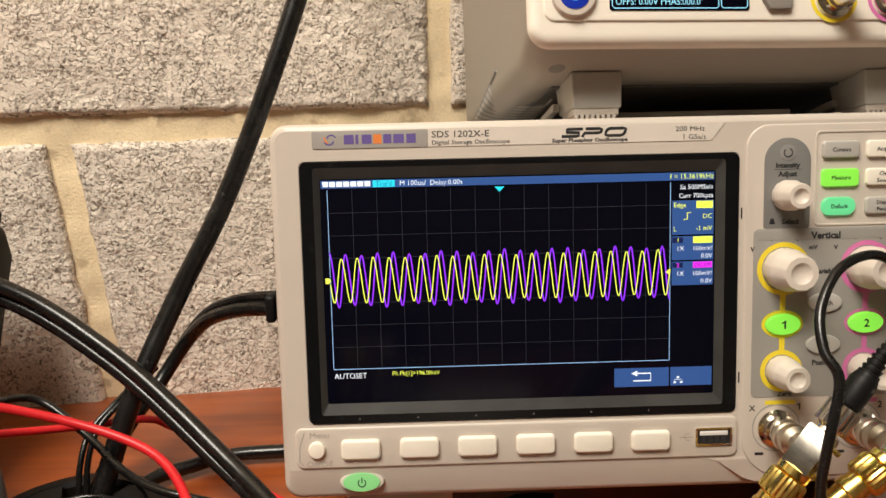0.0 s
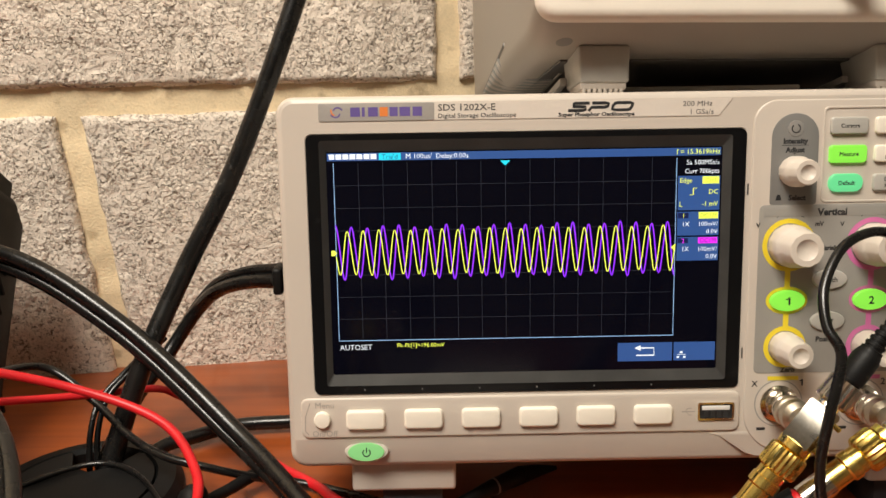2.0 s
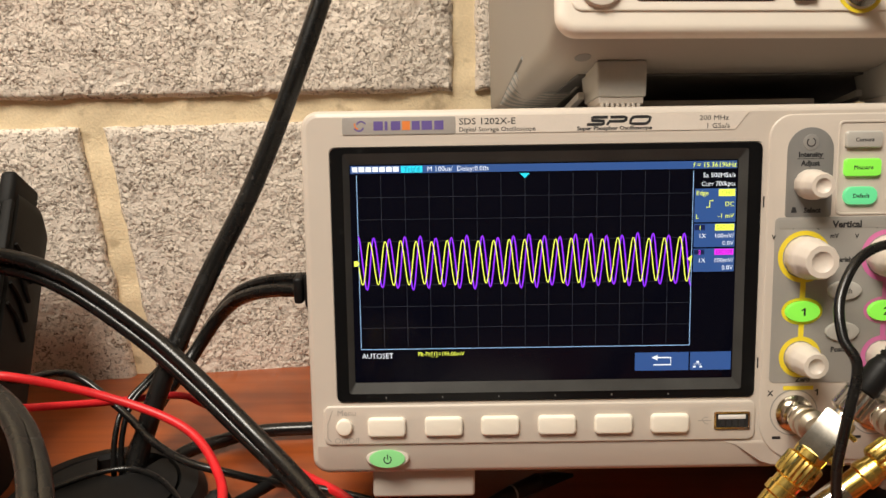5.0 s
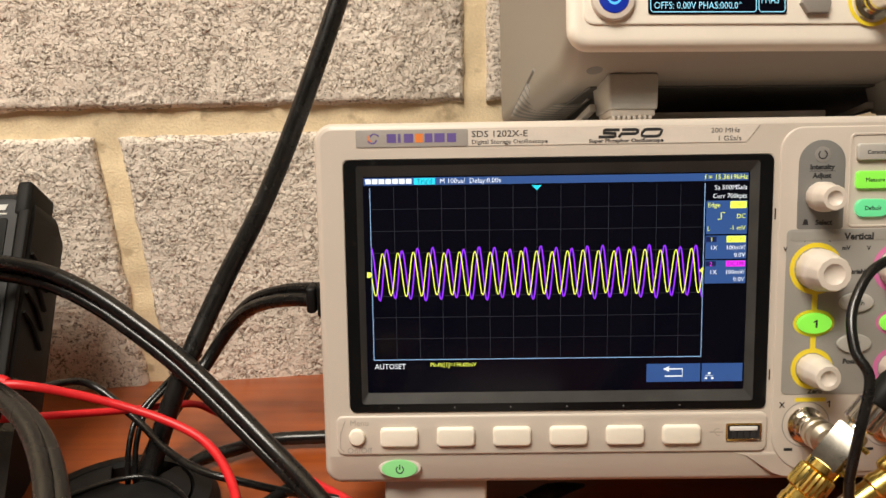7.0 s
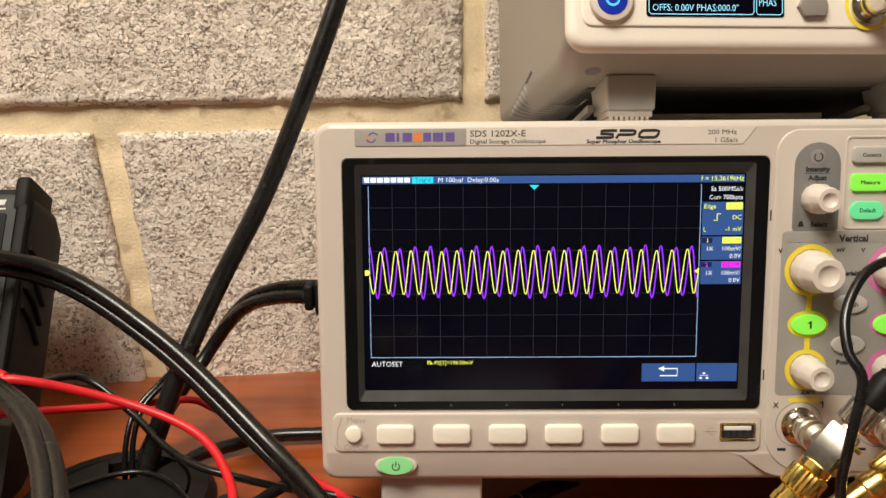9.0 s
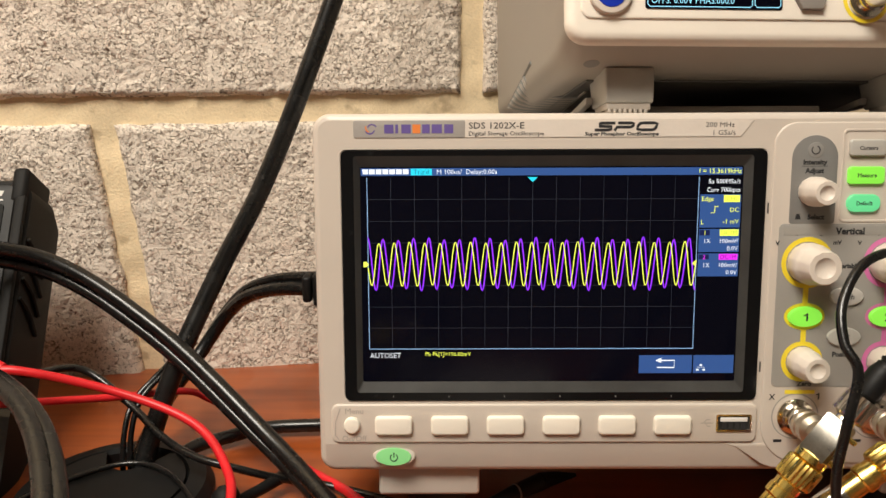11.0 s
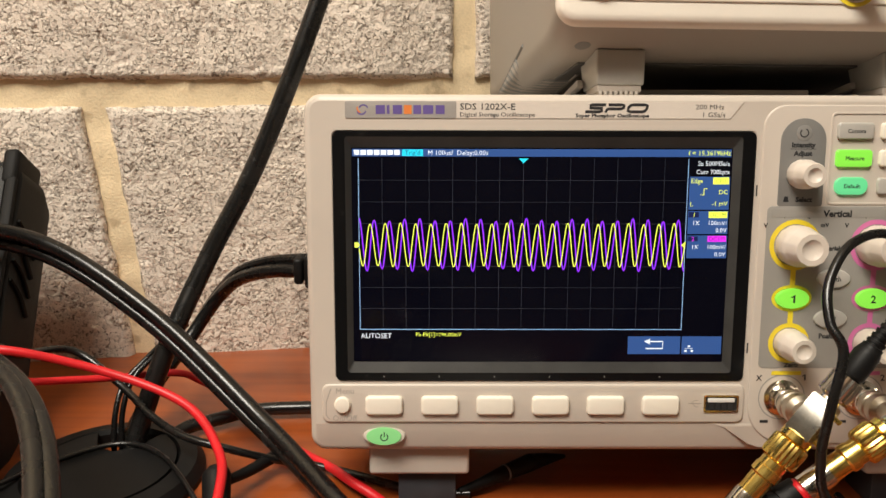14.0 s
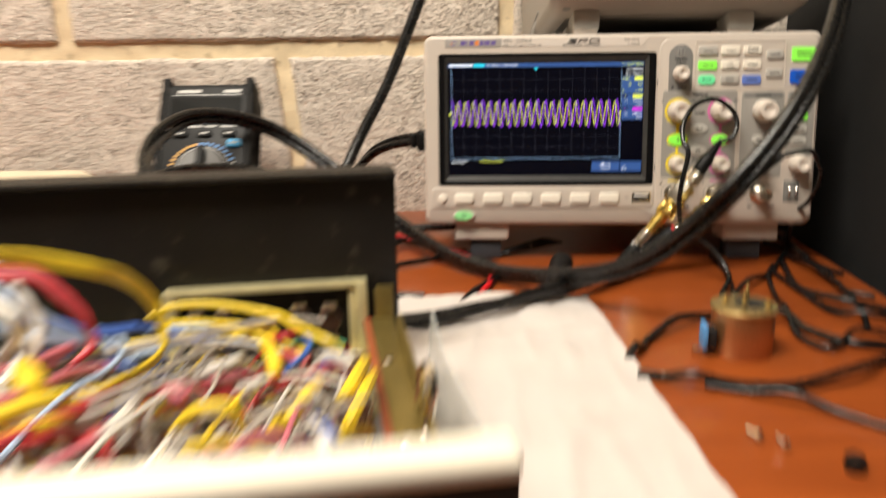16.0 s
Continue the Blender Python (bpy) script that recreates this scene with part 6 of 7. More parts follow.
# the big yellow bundle and the strands that stand out
bold = (
    ("yellow", 0.0011, [(-0.1544, -0.1470, 0.1090), (-0.1397, -0.1307, 0.1030), (-0.1195, -0.1176, 0.0930), (-0.1180, -0.0914, 0.0810), (-0.1143, -0.0789, 0.0700), (-0.1112, -0.0785, 0.0610), (-0.1097, -0.0809, 0.0530), (-0.1096, -0.0901, 0.0490), (-0.1129, -0.1058, 0.0490), (-0.1213, -0.1213, 0.0490), (-0.1415, -0.1488, 0.0490), (-0.1501, -0.1653, 0.0470)]),
    ("yellow", 0.0011, [(-0.1540, -0.1466, 0.1100), (-0.1393, -0.1303, 0.1040), (-0.1191, -0.1172, 0.0940), (-0.1176, -0.0910, 0.0820), (-0.1138, -0.0785, 0.0710), (-0.1108, -0.0781, 0.0620), (-0.1092, -0.0805, 0.0540), (-0.1091, -0.0897, 0.0500), (-0.1124, -0.1054, 0.0500), (-0.1208, -0.1209, 0.0500), (-0.1411, -0.1484, 0.0500), (-0.1497, -0.1649, 0.0480)]),
    ("yellow", 0.0011, [(-0.1534, -0.1462, 0.1110), (-0.1387, -0.1299, 0.1050), (-0.1185, -0.1168, 0.0950), (-0.1170, -0.0906, 0.0830), (-0.1133, -0.0781, 0.0720), (-0.1102, -0.0777, 0.0630), (-0.1087, -0.0801, 0.0550), (-0.1086, -0.0893, 0.0510), (-0.1119, -0.1050, 0.0510), (-0.1203, -0.1205, 0.0510), (-0.1405, -0.1480, 0.0510), (-0.1491, -0.1645, 0.0490)]),
    ("yellow", 0.0011, [(-0.1530, -0.1458, 0.1120), (-0.1382, -0.1295, 0.1060), (-0.1181, -0.1164, 0.0960), (-0.1166, -0.0902, 0.0840), (-0.1128, -0.0777, 0.0730), (-0.1098, -0.0773, 0.0640), (-0.1082, -0.0797, 0.0560), (-0.1081, -0.0889, 0.0520), (-0.1114, -0.1046, 0.0520), (-0.1198, -0.1201, 0.0520), (-0.1401, -0.1476, 0.0520), (-0.1487, -0.1641, 0.0500)]),
    ("yellow", 0.0017, [(-0.150, -0.070, 0.044), (-0.115, -0.062, 0.046), (-0.080, -0.060, 0.046), (-0.050, -0.075, 0.040)]),
    ("blue", 0.0021, [(-0.190, -0.075, 0.046), (-0.150, -0.082, 0.050), (-0.118, -0.092, 0.044), (-0.098, -0.108, 0.038)]),
    ("pale", 0.0022, [(-0.135, -0.070, 0.040), (-0.095, -0.068, 0.046), (-0.062, -0.072, 0.042)]),
    ("red", 0.0030, [(-0.070, -0.088, 0.036), (-0.058, -0.092, 0.046), (-0.048, -0.098, 0.044)]),
    ("red", 0.0030, [(-0.130, -0.150, 0.040), (-0.118, -0.160, 0.050), (-0.110, -0.175, 0.048), (-0.120, -0.195, 0.040)]),
    ("white", 0.0044, [(-0.045, -0.080, 0.034), (-0.038, -0.086, 0.042), (-0.030, -0.090, 0.038)]),
    ("green", 0.0030, [(-0.056, -0.066, 0.040), (-0.044, -0.068, 0.043), (-0.032, -0.072, 0.040)]),
    ("brown", 0.0022, [(-0.028, -0.075, 0.030), (-0.024, -0.090, 0.042), (-0.026, -0.115, 0.044), (-0.030, -0.140, 0.034)]),
    ("red", 0.0018, [(-0.250, -0.200, 0.046), (-0.200, -0.190, 0.054), (-0.150, -0.170, 0.052), (-0.110, -0.140, 0.046), (-0.080, -0.110, 0.040)]),
    ("grey", 0.0018, [(-0.230, -0.190, 0.050), (-0.180, -0.170, 0.055), (-0.130, -0.140, 0.052), (-0.090, -0.110, 0.046)]),
    ("grey", 0.0018, [(-0.160, -0.090, 0.048), (-0.120, -0.085, 0.052), (-0.080, -0.078, 0.048), (-0.050, -0.085, 0.042)]),
    ("pale", 0.0017, [(-0.1348, -0.0715, 0.05), (-0.1226, -0.0956, 0.06), (-0.1169, -0.1173, 0.062), (-0.1202, -0.1278, 0.06), (-0.1276, -0.1436, 0.06), (-0.132, -0.1641, 0.06), (-0.1345, -0.1902, 0.06)]),
    ("pale", 0.0024, [(-0.1791, -0.0683, 0.056), (-0.158, -0.0891, 0.062), (-0.1477, -0.079, 0.058), (-0.1442, -0.0532, 0.05)]),
    ("white", 0.0036, [(-0.1668, -0.1015, 0.056), (-0.1544, -0.1154, 0.07), (-0.153, -0.1188, 0.08), (-0.1709, -0.1017, 0.08)]),
    ("blue", 0.0018, [(-0.1737, -0.0428, 0.056), (-0.154, -0.0654, 0.058), (-0.1349, -0.0766, 0.056), (-0.1185, -0.0668, 0.054), (-0.1026, -0.0641, 0.046)]),
    ("yellow", 0.0022, [(-0.1441, -0.1728, 0.056), (-0.1339, -0.1729, 0.06), (-0.1277, -0.163, 0.058), (-0.1251, -0.1411, 0.052), (-0.1301, -0.1073, 0.04)]),
    ("yellow", 0.0030, [(-0.1603, -0.0999, 0.05), (-0.1478, -0.123, 0.058), (-0.1426, -0.1322, 0.056), (-0.1491, -0.1196, 0.046)]),
    ("yellow", 0.0030, [(-0.0677, -0.0684, 0.044), (-0.0628, -0.0981, 0.05), (-0.0606, -0.1118, 0.048), (-0.0622, -0.1003, 0.038)]),
    ("yellow", 0.0028, [(-0.0593, -0.1489, 0.042), (-0.0527, -0.1565, 0.05), (-0.0474, -0.1412, 0.05), (-0.0444, -0.1173, 0.042)]),
    ("yellow", 0.0028, [(-0.0363, -0.1323, 0.04), (-0.0322, -0.1373, 0.049), (-0.0261, -0.113, 0.047), (-0.0234, -0.086, 0.038)]),
    ("yellow", 0.0026, [(-0.035, -0.1551, 0.04), (-0.0317, -0.1589, 0.049), (-0.026, -0.1366, 0.048), (-0.0215, -0.1058, 0.04)]),
    ("yellow", 0.0022, [(-0.0951, -0.1444, 0.042), (-0.0864, -0.1514, 0.052), (-0.0766, -0.1534, 0.054), (-0.0715, -0.1535, 0.05), (-0.0704, -0.1486, 0.04)]),
    ("blue", 0.0018, [(-0.0607, -0.1077, 0.044), (-0.0533, -0.1113, 0.05), (-0.0473, -0.1024, 0.052), (-0.0483, -0.0828, 0.05), (-0.054, -0.057, 0.042)]),
    ("blue", 0.0030, [(-0.0496, -0.1418, 0.042), (-0.0432, -0.1646, 0.05), (-0.0394, -0.1757, 0.05), (-0.0354, -0.1714, 0.042)]),
    ("white", 0.0030, [(-0.0527, -0.1565, 0.042), (-0.0472, -0.1597, 0.049), (-0.0414, -0.1803, 0.05), (-0.0402, -0.1796, 0.044)]),
    ("white", 0.0034, [(-0.094, -0.1007, 0.042), (-0.086, -0.1064, 0.048), (-0.0774, -0.1042, 0.05), (-0.077, -0.0879, 0.044)]),
    ("white", 0.0028, [(-0.0764, -0.1095, 0.04), (-0.0682, -0.1235, 0.048), (-0.0616, -0.1116, 0.044)]),
    ("red", 0.0024, [(-0.0662, -0.0616, 0.042), (-0.0594, -0.0773, 0.049), (-0.052, -0.0666, 0.046)]),
    ("pink", 0.0022, [(-0.1062, -0.1195, 0.042), (-0.0985, -0.1314, 0.052), (-0.0914, -0.1319, 0.052), (-0.0948, -0.1332, 0.046), (-0.1031, -0.1243, 0.04)]),
    ("pink", 0.0022, [(-0.1602, -0.1234, 0.05), (-0.1515, -0.1211, 0.056), (-0.1482, -0.1055, 0.054), (-0.1512, -0.0762, 0.044)]),
    ("pink", 0.0020, [(-0.1255, -0.1911, 0.056), (-0.116, -0.1849, 0.058), (-0.1089, -0.166, 0.056), (-0.1042, -0.1343, 0.048)]),
    ("white", 0.0016, [(-0.1135, -0.1926, 0.056), (-0.1082, -0.1774, 0.058), (-0.1022, -0.149, 0.054), (-0.0955, -0.1126, 0.048)]),
    ("grey", 0.0018, [(-0.1332, -0.1455, 0.052), (-0.1184, -0.1435, 0.056), (-0.1056, -0.1217, 0.054), (-0.0931, -0.0916, 0.05), (-0.0778, -0.0632, 0.044)]),
    ("grey", 0.0018, [(-0.1295, -0.1524, 0.052), (-0.1128, -0.1508, 0.056), (-0.1013, -0.1257, 0.052), (-0.0863, -0.0982, 0.048)]),
    ("yellow", 0.0017, [(-0.1235, -0.0422, 0.05), (-0.1144, -0.038, 0.053), (-0.1013, -0.0388, 0.054), (-0.0878, -0.0427, 0.054), (-0.0712, -0.0513, 0.053), (-0.0605, -0.0587, 0.052), (-0.0521, -0.0717, 0.051), (-0.0397, -0.0856, 0.049), (-0.0336, -0.0859, 0.044)]),
    ("yellow", 0.0015, [(-0.1178, -0.0394, 0.046), (-0.1002, -0.0482, 0.048), (-0.0783, -0.0559, 0.048), (-0.0658, -0.0596, 0.046), (-0.0621, -0.0614, 0.042)]),
    ("grey", 0.0020, [(-0.1265, -0.0805, 0.05), (-0.1141, -0.08, 0.052), (-0.099, -0.0761, 0.052), (-0.0771, -0.0644, 0.051), (-0.0582, -0.0572, 0.05), (-0.0408, -0.0527, 0.046)]),
    ("pale", 0.0018, [(-0.123, -0.0495, 0.046), (-0.114, -0.0504, 0.047), (-0.0906, -0.0513, 0.047), (-0.0665, -0.0482, 0.045)]),
    ("red", 0.0020, [(-0.1765, -0.0801, 0.0880), (-0.1604, -0.0763, 0.0860), (-0.1486, -0.0788, 0.0780), (-0.1391, -0.0819, 0.0660), (-0.1366, -0.0896, 0.0560), (-0.1434, -0.0973, 0.0500)]),
    ("pink", 0.0020, [(-0.1731, -0.0879, 0.0880), (-0.1571, -0.0852, 0.0860), (-0.1472, -0.0863, 0.0780), (-0.1389, -0.0860, 0.0660), (-0.1356, -0.0898, 0.0560), (-0.1434, -0.0973, 0.0500)]),
    ("red", 0.0020, [(-0.1696, -0.0958, 0.0880), (-0.1535, -0.0921, 0.0860), (-0.1445, -0.0930, 0.0780), (-0.1376, -0.0893, 0.0660), (-0.1346, -0.0900, 0.0560), (-0.1434, -0.0973, 0.0500)]),
    ("white", 0.0030, [(-0.1816, -0.0657, 0.0880), (-0.1663, -0.0802, 0.0820), (-0.1560, -0.0895, 0.0700), (-0.1541, -0.0950, 0.0620), (-0.1523, -0.1200, 0.0580), (-0.1572, -0.1383, 0.0540)]),
    ("white", 0.0034, [(-0.1724, -0.0942, 0.0820), (-0.1603, -0.0999, 0.0740), (-0.1554, -0.1060, 0.0640), (-0.1537, -0.1268, 0.0600), (-0.1593, -0.1338, 0.0560)]),
    ("pale", 0.0028, [(-0.1788, -0.0714, 0.0800), (-0.1601, -0.0846, 0.0720), (-0.1458, -0.0845, 0.0600), (-0.1326, -0.0802, 0.0520), (-0.1207, -0.0868, 0.0460)]),
    ("pale", 0.0024, [(-0.1743, -0.0887, 0.0660), (-0.1569, -0.0934, 0.0620), (-0.1418, -0.0854, 0.0560), (-0.1296, -0.0757, 0.0500)]),
    ("blue", 0.0026, [(-0.1671, -0.0790, 0.0680), (-0.1534, -0.0819, 0.0620), (-0.1391, -0.0727, 0.0560), (-0.1270, -0.0538, 0.0500)]),
    ("pink", 0.0030, [(-0.1629, -0.1218, 0.0600), (-0.1537, -0.1217, 0.0600), (-0.1468, -0.1038, 0.0580), (-0.1419, -0.0711, 0.0520)]),
    ("pink", 0.0028, [(-0.1540, -0.1472, 0.0580), (-0.1434, -0.1362, 0.0580), (-0.1365, -0.1131, 0.0540), (-0.1267, -0.0958, 0.0480)]),
    ("yellow", 0.0050, [(-0.1536, -0.1166, 0.0580), (-0.1455, -0.1316, 0.0600), (-0.1434, -0.1362, 0.0580), (-0.1492, -0.1247, 0.0500)]),
    ("white", 0.0034, [(-0.1098, -0.1750, 0.0580), (-0.1076, -0.1601, 0.0560), (-0.1088, -0.1415, 0.0520)]),
    ("yellow", 0.0030, [(-0.1481, -0.1628, 0.0600), (-0.1378, -0.1527, 0.0600), (-0.1307, -0.1389, 0.0560)]),
    ("red", 0.0030, [(-0.1397, -0.1809, 0.0600), (-0.1315, -0.1714, 0.0600), (-0.1242, -0.1515, 0.0560), (-0.1162, -0.1235, 0.0500)]),
    ("pink", 0.0026, [(-0.1016, -0.1267, 0.0500), (-0.0925, -0.1419, 0.0540), (-0.0913, -0.1411, 0.0500)]),
    ("blue", 0.0022, [(-0.1145, -0.0482, 0.044), (-0.0958, -0.0706, 0.048), (-0.0862, -0.0737, 0.046), (-0.0824, -0.0653, 0.04)]),
)
for colour, r, pts in bold:
    part("wire", tube(pts, r * (1.0 if colour == "yellow" else 0.7), 9, 7), WIRES[colour], chassis, colour.replace("pale", "pale blue") + " insulated wire")
# the nest beneath: short arching strands, many alike
nest = {k: bmesh.new() for k in ("grey", "red", "brown", "white", "yellow", "black", "pink", "blue")}
weights = ("grey",) * 8 + ("brown",) * 2 + ("red",) * 3 + ("white",) * 6 + ("black",) * 2 + ("yellow",) * 4 + ("pink",) * 4 + ("blue",) * 2
for k in range(420):
    x, y = rng.uniform(-0.30, -0.030), rng.uniform(-0.225, -0.055)
    a = radians(rng.gauss(35, 28))
    ln = rng.uniform(0.02, 0.075)
    dx, dy = math.cos(a) * ln, math.sin(a) * ln
    h = rng.uniform(0.026, 0.046)
    pts = []
    for j in range(4):
        f = j / 3
        h_ = h - 0.013 * max(0.0, min(1.0, (y + 0.125) / 0.05))
        pts.append((min(-0.026, x + dx * (f - 0.5) + rng.gauss(0, 0.004)), max(-0.236, min(-0.042, y + dy * (f - 0.5) + rng.gauss(0, 0.004))), max(0.016, h_ + 0.012 * math.sin(math.pi * f) * rng.uniform(0.2, 1.3) - 0.008 * abs(f - 0.5))))
    tube(pts, rng.choice((0.0008, 0.001, 0.0012, 0.0016)), 6, 4, bm=nest[rng.choice(weights)])
for colour, bmw in nest.items():
    part("wire_nest", bmw, WIRES[colour], chassis, "tangle of " + colour + " wires")["kind"] = "stuff"
bits = bmesh.new()
for k in range(130):
    x, y, z = rng.uniform(-0.29, -0.034), rng.uniform(-0.22, -0.10), rng.uniform(0.030, 0.047)
    a = rng.uniform(0, math.pi)
    q = Vector((math.cos(a), math.sin(a), rng.uniform(-0.5, 0.5))) * 0.0035
    tube([Vector((x, y, z)) - q, Vector((x, y, z)), Vector((x, y, z)) + q], 0.0014, 8, 2, bm=bits)
part("solder_lug", bits, CHROME, chassis, "scattered bright lugs and ferrules")["kind"] = "stuff"
for k in range(9):
    x, y = -0.28 + 0.028 * k + rng.uniform(-0.006, 0.006), rng.uniform(-0.20, -0.09)
    part("capacitor", turned([(4.2 * mm, 0), (4.4 * mm, 1 * mm), (4.4 * mm, 12 * mm), (3.8 * mm, 13 * mm), (0.00002, 13 * mm)], 18, Matrix.Translation((x, y, 0.034)) @ Matrix.Rotation(rng.uniform(0, 3), 4, "Z")), (SMOKY, WIRES["grey"], WIRES["white"])[k % 3], chassis)

# ---------------------------------------------------------------- cloth, can and odds on the desk
CLOTH = surface("white_wipe_cloth", (0.60, 0.55, 0.52), 0.95, var=0.04, scale=40, fine=1500, bump=0.5, depth=0.0008)
cl = bmesh.new()
c00, c10, c11, c01 = Vector((-0.030, -0.104, 0)), Vector((0.108, -0.098, 0)), Vector((0.142, -0.430, 0)), Vector((-0.010, -0.440, 0))
nx, ny = 56, 90
vg = []
for j in range(ny + 1):
    row = []
    for i in range(nx + 1):
        u, v = i / nx, j / ny
        p = (c00 * (1 - u) + c10 * u) * (1 - v) + (c01 * (1 - u) + c11 * u) * v
        if v < 0.25:
            p.y += 0.006 * math.sin(math.pi * u) * (1 - v * 4)
        p.x += 0.0016 * noise.noise(Vector((v * 14, 0, 2))) * (1 if i in (0, nx) else 0)
        p.z = 0.0022 + 0.0022 * max(0.0, noise.noise(Vector((p.x * 90, p.y * 22, 9)))) + 0.0052 * max(0, noise.noise(Vector((p.x * 26, p.y * 18, 4)))) + 0.0016 * math.exp(-((v - 0.19 - 0.10 * (1 - u)) / 0.02) ** 2)
        row.append(cl.verts.new(p))
    vg.append(row)
for j in range(ny):
    for i in range(nx):
        cl.faces.new((vg[j][i], vg[j + 1][i], vg[j + 1][i + 1], vg[j][i + 1]))
rim_ = vg[0] + [r_[-1] for r_ in vg[1:]] + list(reversed(vg[-1][:-1])) + [r_[0] for r_ in reversed(vg[1:-1])]
low_ = [cl.verts.new((v_.co.x, v_.co.y, 0.0003)) for v_ in rim_]
for i in range(len(rim_)):
    cl.faces.new((rim_[i], rim_[(i + 1) % len(rim_)], low_[(i + 1) % len(rim_)], low_[i]))
cloth = link("cloth", cl, CLOTH, smooth=50)
tagged(cloth, "white non-woven wipe cloth spread on the desk", "cloth")
COPPER = surface("copper_brown_can", (0.50, 0.24, 0.10), 0.30, 0.75, var=0.15, scale=40, fine=900, bump=0.04, depth=0.0003)
BRASS = surface("brass_lid", (0.62, 0.47, 0.20), 0.28, 0.9, var=0.2, scale=60, fine=900, bump=0.05, depth=0.0003)
BLUE_PART = surface("blue_trimmer", (0.10, 0.30, 0.62), 0.4, var=0.1, bump=0.03)
can = thing("trimmer_can", Matrix.Translation((0.1845, -0.1895, 0)), "copper-brown metal can with a brass lid on the desk", "metal can")
up = Matrix.Rotation(radians(-90), 4, "X")
part("body", turned([(17.2 * mm, 0), (17.4 * mm, 0.6 * mm), (17.4 * mm, 26 * mm), (17.0 * mm, 26.6 * mm)], 48, up), COPPER, can)
part("lid", turned([(18.2 * mm, 26.2 * mm), (18.6 * mm, 26.8 * mm), (18.6 * mm, 27.8 * mm), (18.0 * mm, 28.3 * mm), (0.00002, 28.3 * mm)], 48, up), BRASS, can, "brass lid")
part("lid_plate", turned([(8.5 * mm, 28.3 * mm), (8.5 * mm, 28.7 * mm), (0.00002, 28.8 * mm)], 24, Matrix.Translation((0.004, 0.002, 0)) @ up), SLOT, can)
for x, y, h in ((0.0, 0.0, 36), (0.004, 0.008, 38), (-0.009, 0.005, 32), (0.012, -0.004, 33)):
    part("terminal", turned([(2.4 * mm, 28.2 * mm), (2.4 * mm, 29.4 * mm), (1.1 * mm, 29.8 * mm), (1.0 * mm, h * mm), (0.00002, (h + 0.3) * mm)], 12, Matrix.Translation((x, y, 0)) @ up), BRASS, can)
part("trimmer", box(-0.0250, -0.0222, -0.0130, -0.0020, 0.005, 0.0195, 0.001), BLUE_PART, can, "blue trimmer block")
part("trimmer_core", box(-0.0232, -0.0170, -0.0110, -0.0010, 0.0045, 0.0170, 0.0008), SLOT, can)
part("trimmer_pin", box(-0.0300, -0.0250, -0.0100, -0.0070, 0.0002, 0.0052, 0.0006), CHROME, can)

knob_cap = thing("connector_boot", Matrix(), "black rubber connector boot with yellow band on the desk", "connector boot")
part("boot", plug_body([(0.0850, -0.0860, 0.0076), (0.0868, -0.0780, 0.0077), (0.0885, -0.0700, 0.0080), (0.0910, -0.0600, 0.0086), (0.0950, -0.0440, 0.0092), (0.0966, -0.0370, 0.0092), (0.0985, -0.0290, 0.0090)], (0.0042, 0.0048, 0.0054, 0.0072, 0.0090, 0.0085, 0.0060), 20), RUBBER, knob_cap)
part("band", plug_body([(0.0876, -0.0742, 0.0078), (0.0881, -0.0718, 0.0079)], (0.0055, 0.0058), 18), YELLOW_PRINT, knob_cap, "yellow band")

def screw_at(x, y, turn):
    s = thing("screw", Matrix.Translation((x, y, 0.0026)) @ Matrix.Rotation(radians(turn), 4, "Z"), "small bright screw lying on the desk", "screw", "loose screws")
    part("head", turned([(2.6 * mm, 0), (2.6 * mm, 1.2 * mm), (1.6 * mm, 2.2 * mm), (0.00002, 2.3 * mm)], 14), CHROME, s)
    part("shank", turned([(1.3 * mm, 0), (1.3 * mm, 6 * mm), (0.6 * mm, 7 * mm)], 10, Matrix.Rotation(radians(180), 4, "Z")), CHROME, s)


screw_at(0.1590, -0.2950, 30)
screw_at(0.1680, -0.3030, 10)
foot_ = thing("rubber_foot", Matrix.Translation((0.191, -0.319, 0)), "small black rubber foot with metal centre on desk", "rubber foot")
part("ring", turned([(4.4 * mm, 0), (4.6 * mm, 1 * mm), (4.2 * mm, 6 * mm), (2.8 * mm, 6.5 * mm)], 22, up), RUBBER, foot_)
part("insert", turned([(2.8 * mm, 6.2 * mm), (2.8 * mm, 6.8 * mm), (0.00002, 6.9 * mm)], 18, up), CHROME, foot_)

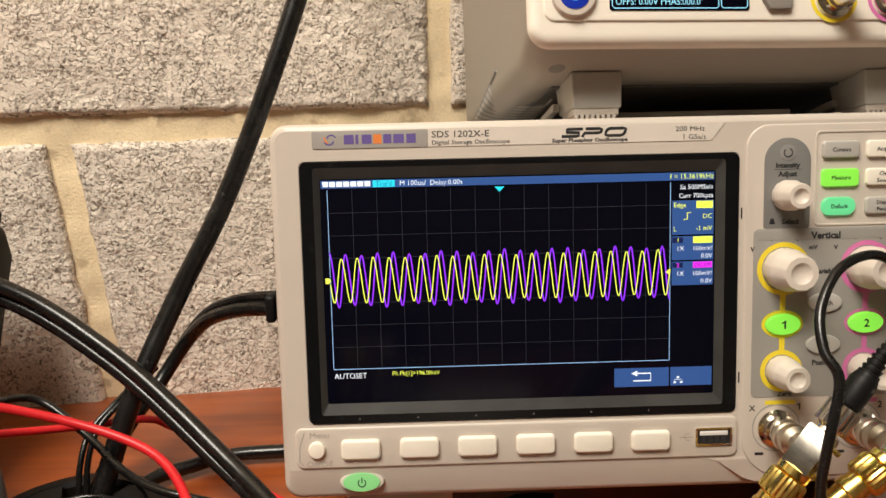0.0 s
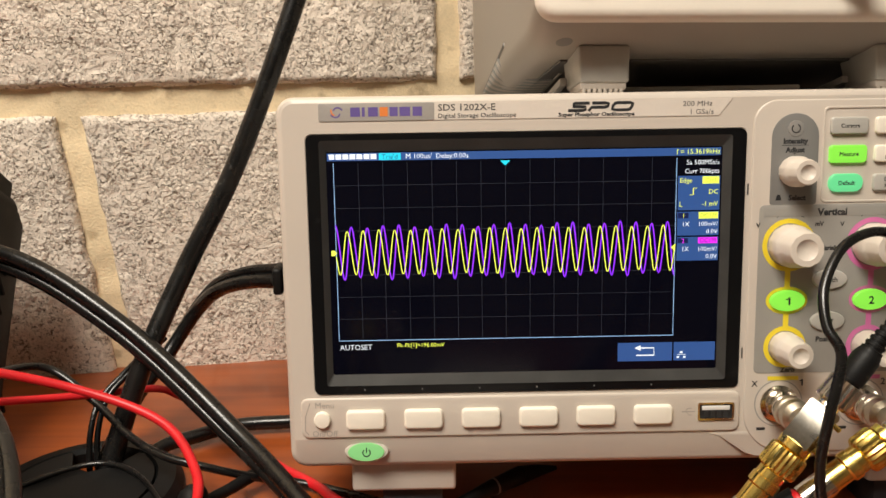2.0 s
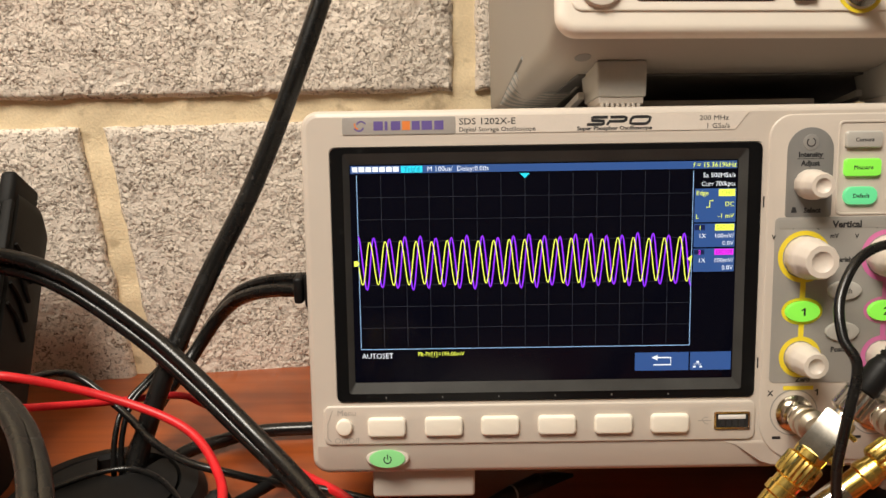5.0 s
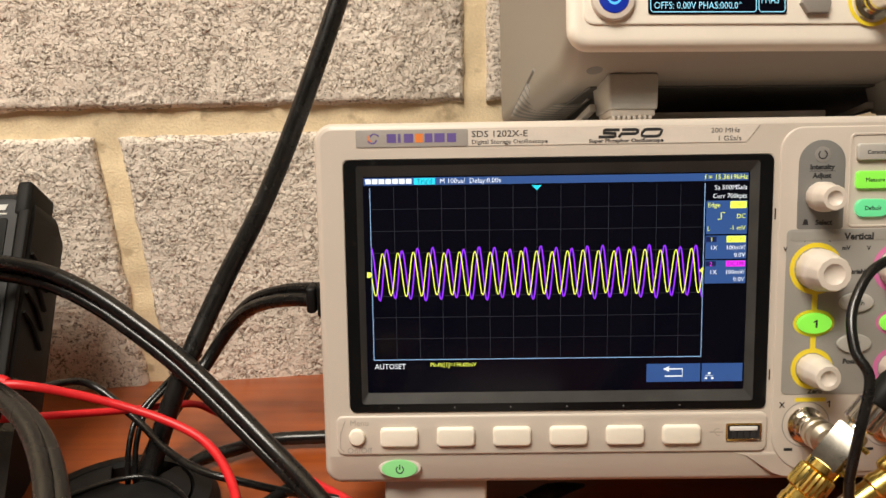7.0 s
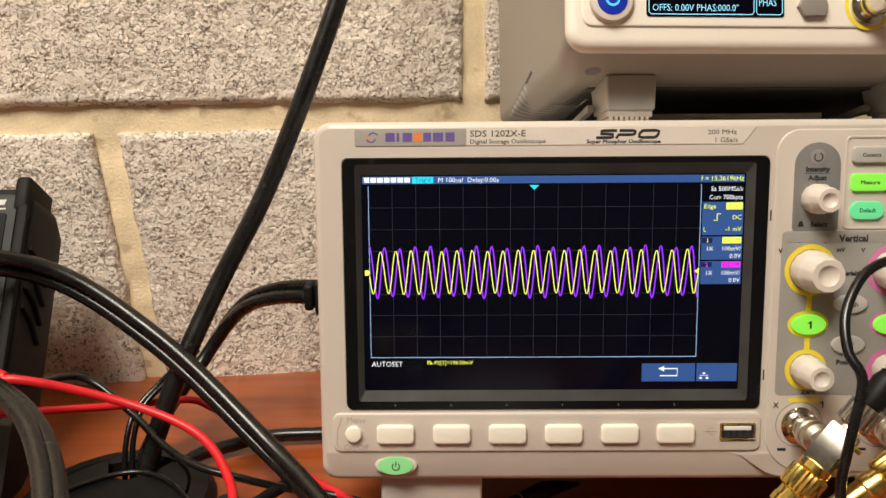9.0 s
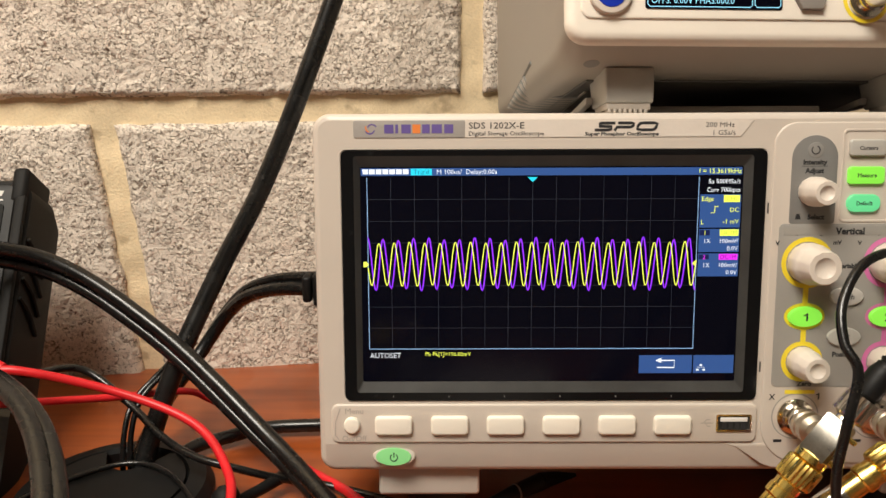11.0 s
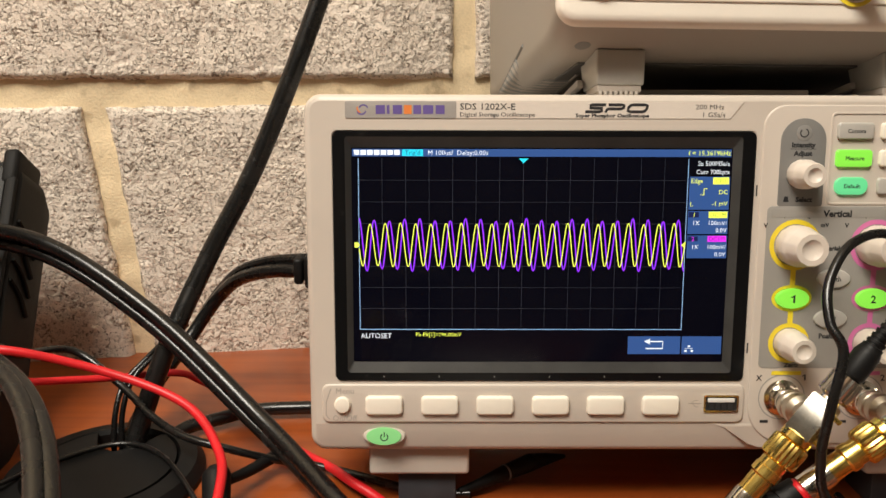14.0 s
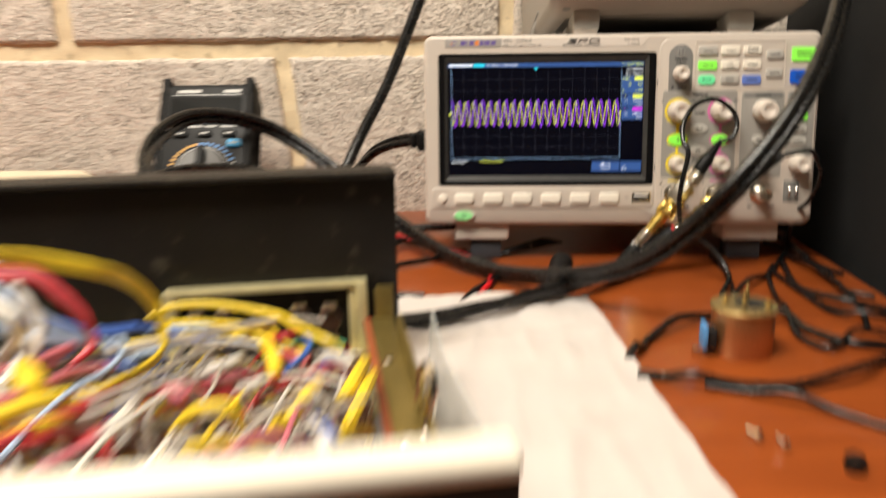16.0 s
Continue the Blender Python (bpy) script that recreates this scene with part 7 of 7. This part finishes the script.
desk_runs = (
    [(0.223, 0.010), (0.220, -0.043), (0.212, -0.085), (0.200, -0.125), (0.193, -0.150)],
    [(0.297, 0.038), (0.253, -0.041), (0.226, -0.074), (0.204, -0.108), (0.198, -0.140)],
    [(0.1165, -0.2095), (0.1225, -0.2000), (0.127, -0.193), (0.136, -0.177), (0.157, -0.155), (0.182, -0.140), (0.206, -0.138), (0.225, -0.142), (0.233, -0.162), (0.250, -0.184), (0.285, -0.190)],
    [(0.1175, -0.2315), (0.1265, -0.2330), (0.132, -0.2345), (0.145, -0.241), (0.168, -0.244), (0.196, -0.243), (0.229, -0.232), (0.262, -0.205)],
    [(0.150, -0.242), (0.168, -0.249), (0.188, -0.259), (0.206, -0.272), (0.235, -0.300)],
    [(0.300, 0.086), (0.292, 0.024), (0.296, -0.015), (0.305, -0.045)],
    [(0.262, -0.023), (0.248, -0.052), (0.236, -0.102), (0.230, -0.136), (0.224, -0.172), (0.235, -0.192), (0.258, -0.174), (0.290, -0.180)],
    [(0.271, -0.017), (0.259, -0.082), (0.271, -0.118), (0.298, -0.129)],
    [(0.283, 0.010), (0.287, -0.039), (0.290, -0.081), (0.304, -0.097)],
    [(0.256, -0.040), (0.258, -0.083), (0.262, -0.127), (0.276, -0.143), (0.300, -0.150)],
    [(0.305, 0.070), (0.298, 0.011), (0.288, -0.061), (0.284, -0.117), (0.270, -0.160)],
)
for k, run in enumerate(desk_runs):
    z0 = 0.0024 + 0.0004 * (k % 4)
    r = 0.0024 if k in (2, 3, 7) else 0.0019
    cable("desk_wire", [(x, y, z0 + (0.004 if 0 < i < len(run) - 1 and (i + k) % 3 == 0 else 0)) for i, (x, y) in enumerate(run)], r, "thin black wire straggling over the desk", sides=9, group="wires beside the can")

PAPER = surface("cream_card", (0.72, 0.62, 0.44), 0.7, var=0.06, scale=30, bump=0.1)
card = bmesh.new()
pts = [(-0.460, 0.040, 0.000), (-0.318, 0.060, 0.000), (-0.318, 0.092, 0.050), (-0.352, 0.100, 0.060), (-0.460, 0.096, 0.060)]
vs_ = [card.verts.new(p) for p in pts]
vb_ = [card.verts.new((p[0], p[1] + 0.004, p[2])) for p in pts]
card.faces.new(vs_)
card.faces.new(list(reversed(vb_)))
for i in range(5):
    card.faces.new((vs_[i], vb_[i], vb_[(i + 1) % 5], vs_[(i + 1) % 5]))
cd = link("card", card, PAPER, smooth=0)
tagged(cd, "cream card leaning among cables beside a multimeter", "card")

CLEAR = surface("cloudy_clear_plastic", (0.80, 0.82, 0.80), 0.22, var=0.05, scale=30, bump=0.06)
CLEAR.node_tree.nodes["Principled BSDF"].inputs["Alpha"].default_value = 0.38
strip_bm = bmesh.new()
for k in range(15):
    f = k / 14
    y = -0.225 + 0.190 * f
    x = 0.0095 + 0.0016 * math.sin(f * 7)
    for dx, z in ((0.0, 0.0075), (0.0012, 0.0075), (0.0042, 0.046), (0.0030, 0.046)):
        strip_bm.verts.new((x + dx, y, z))
strip_bm.verts.ensure_lookup_table()
for k in range(14):
    for q in range(4):
        strip_bm.faces.new([strip_bm.verts[i] for i in (k * 4 + q, k * 4 + (q + 1) % 4, k * 4 + 4 + (q + 1) % 4, k * 4 + 4 + q)])
strip_bm.faces.new([strip_bm.verts[i] for i in (3, 2, 1, 0)])
strip_bm.faces.new([strip_bm.verts[i] for i in (56, 57, 58, 59)])
strip = link("plastic_strip", strip_bm, CLEAR, smooth=40)
strip.matrix_world = Matrix.Translation((0, 0, -0.0045)) @ CH_M
tagged(strip, "cloudy clear plastic strip standing on cloth beside a chassis", "plastic strip")
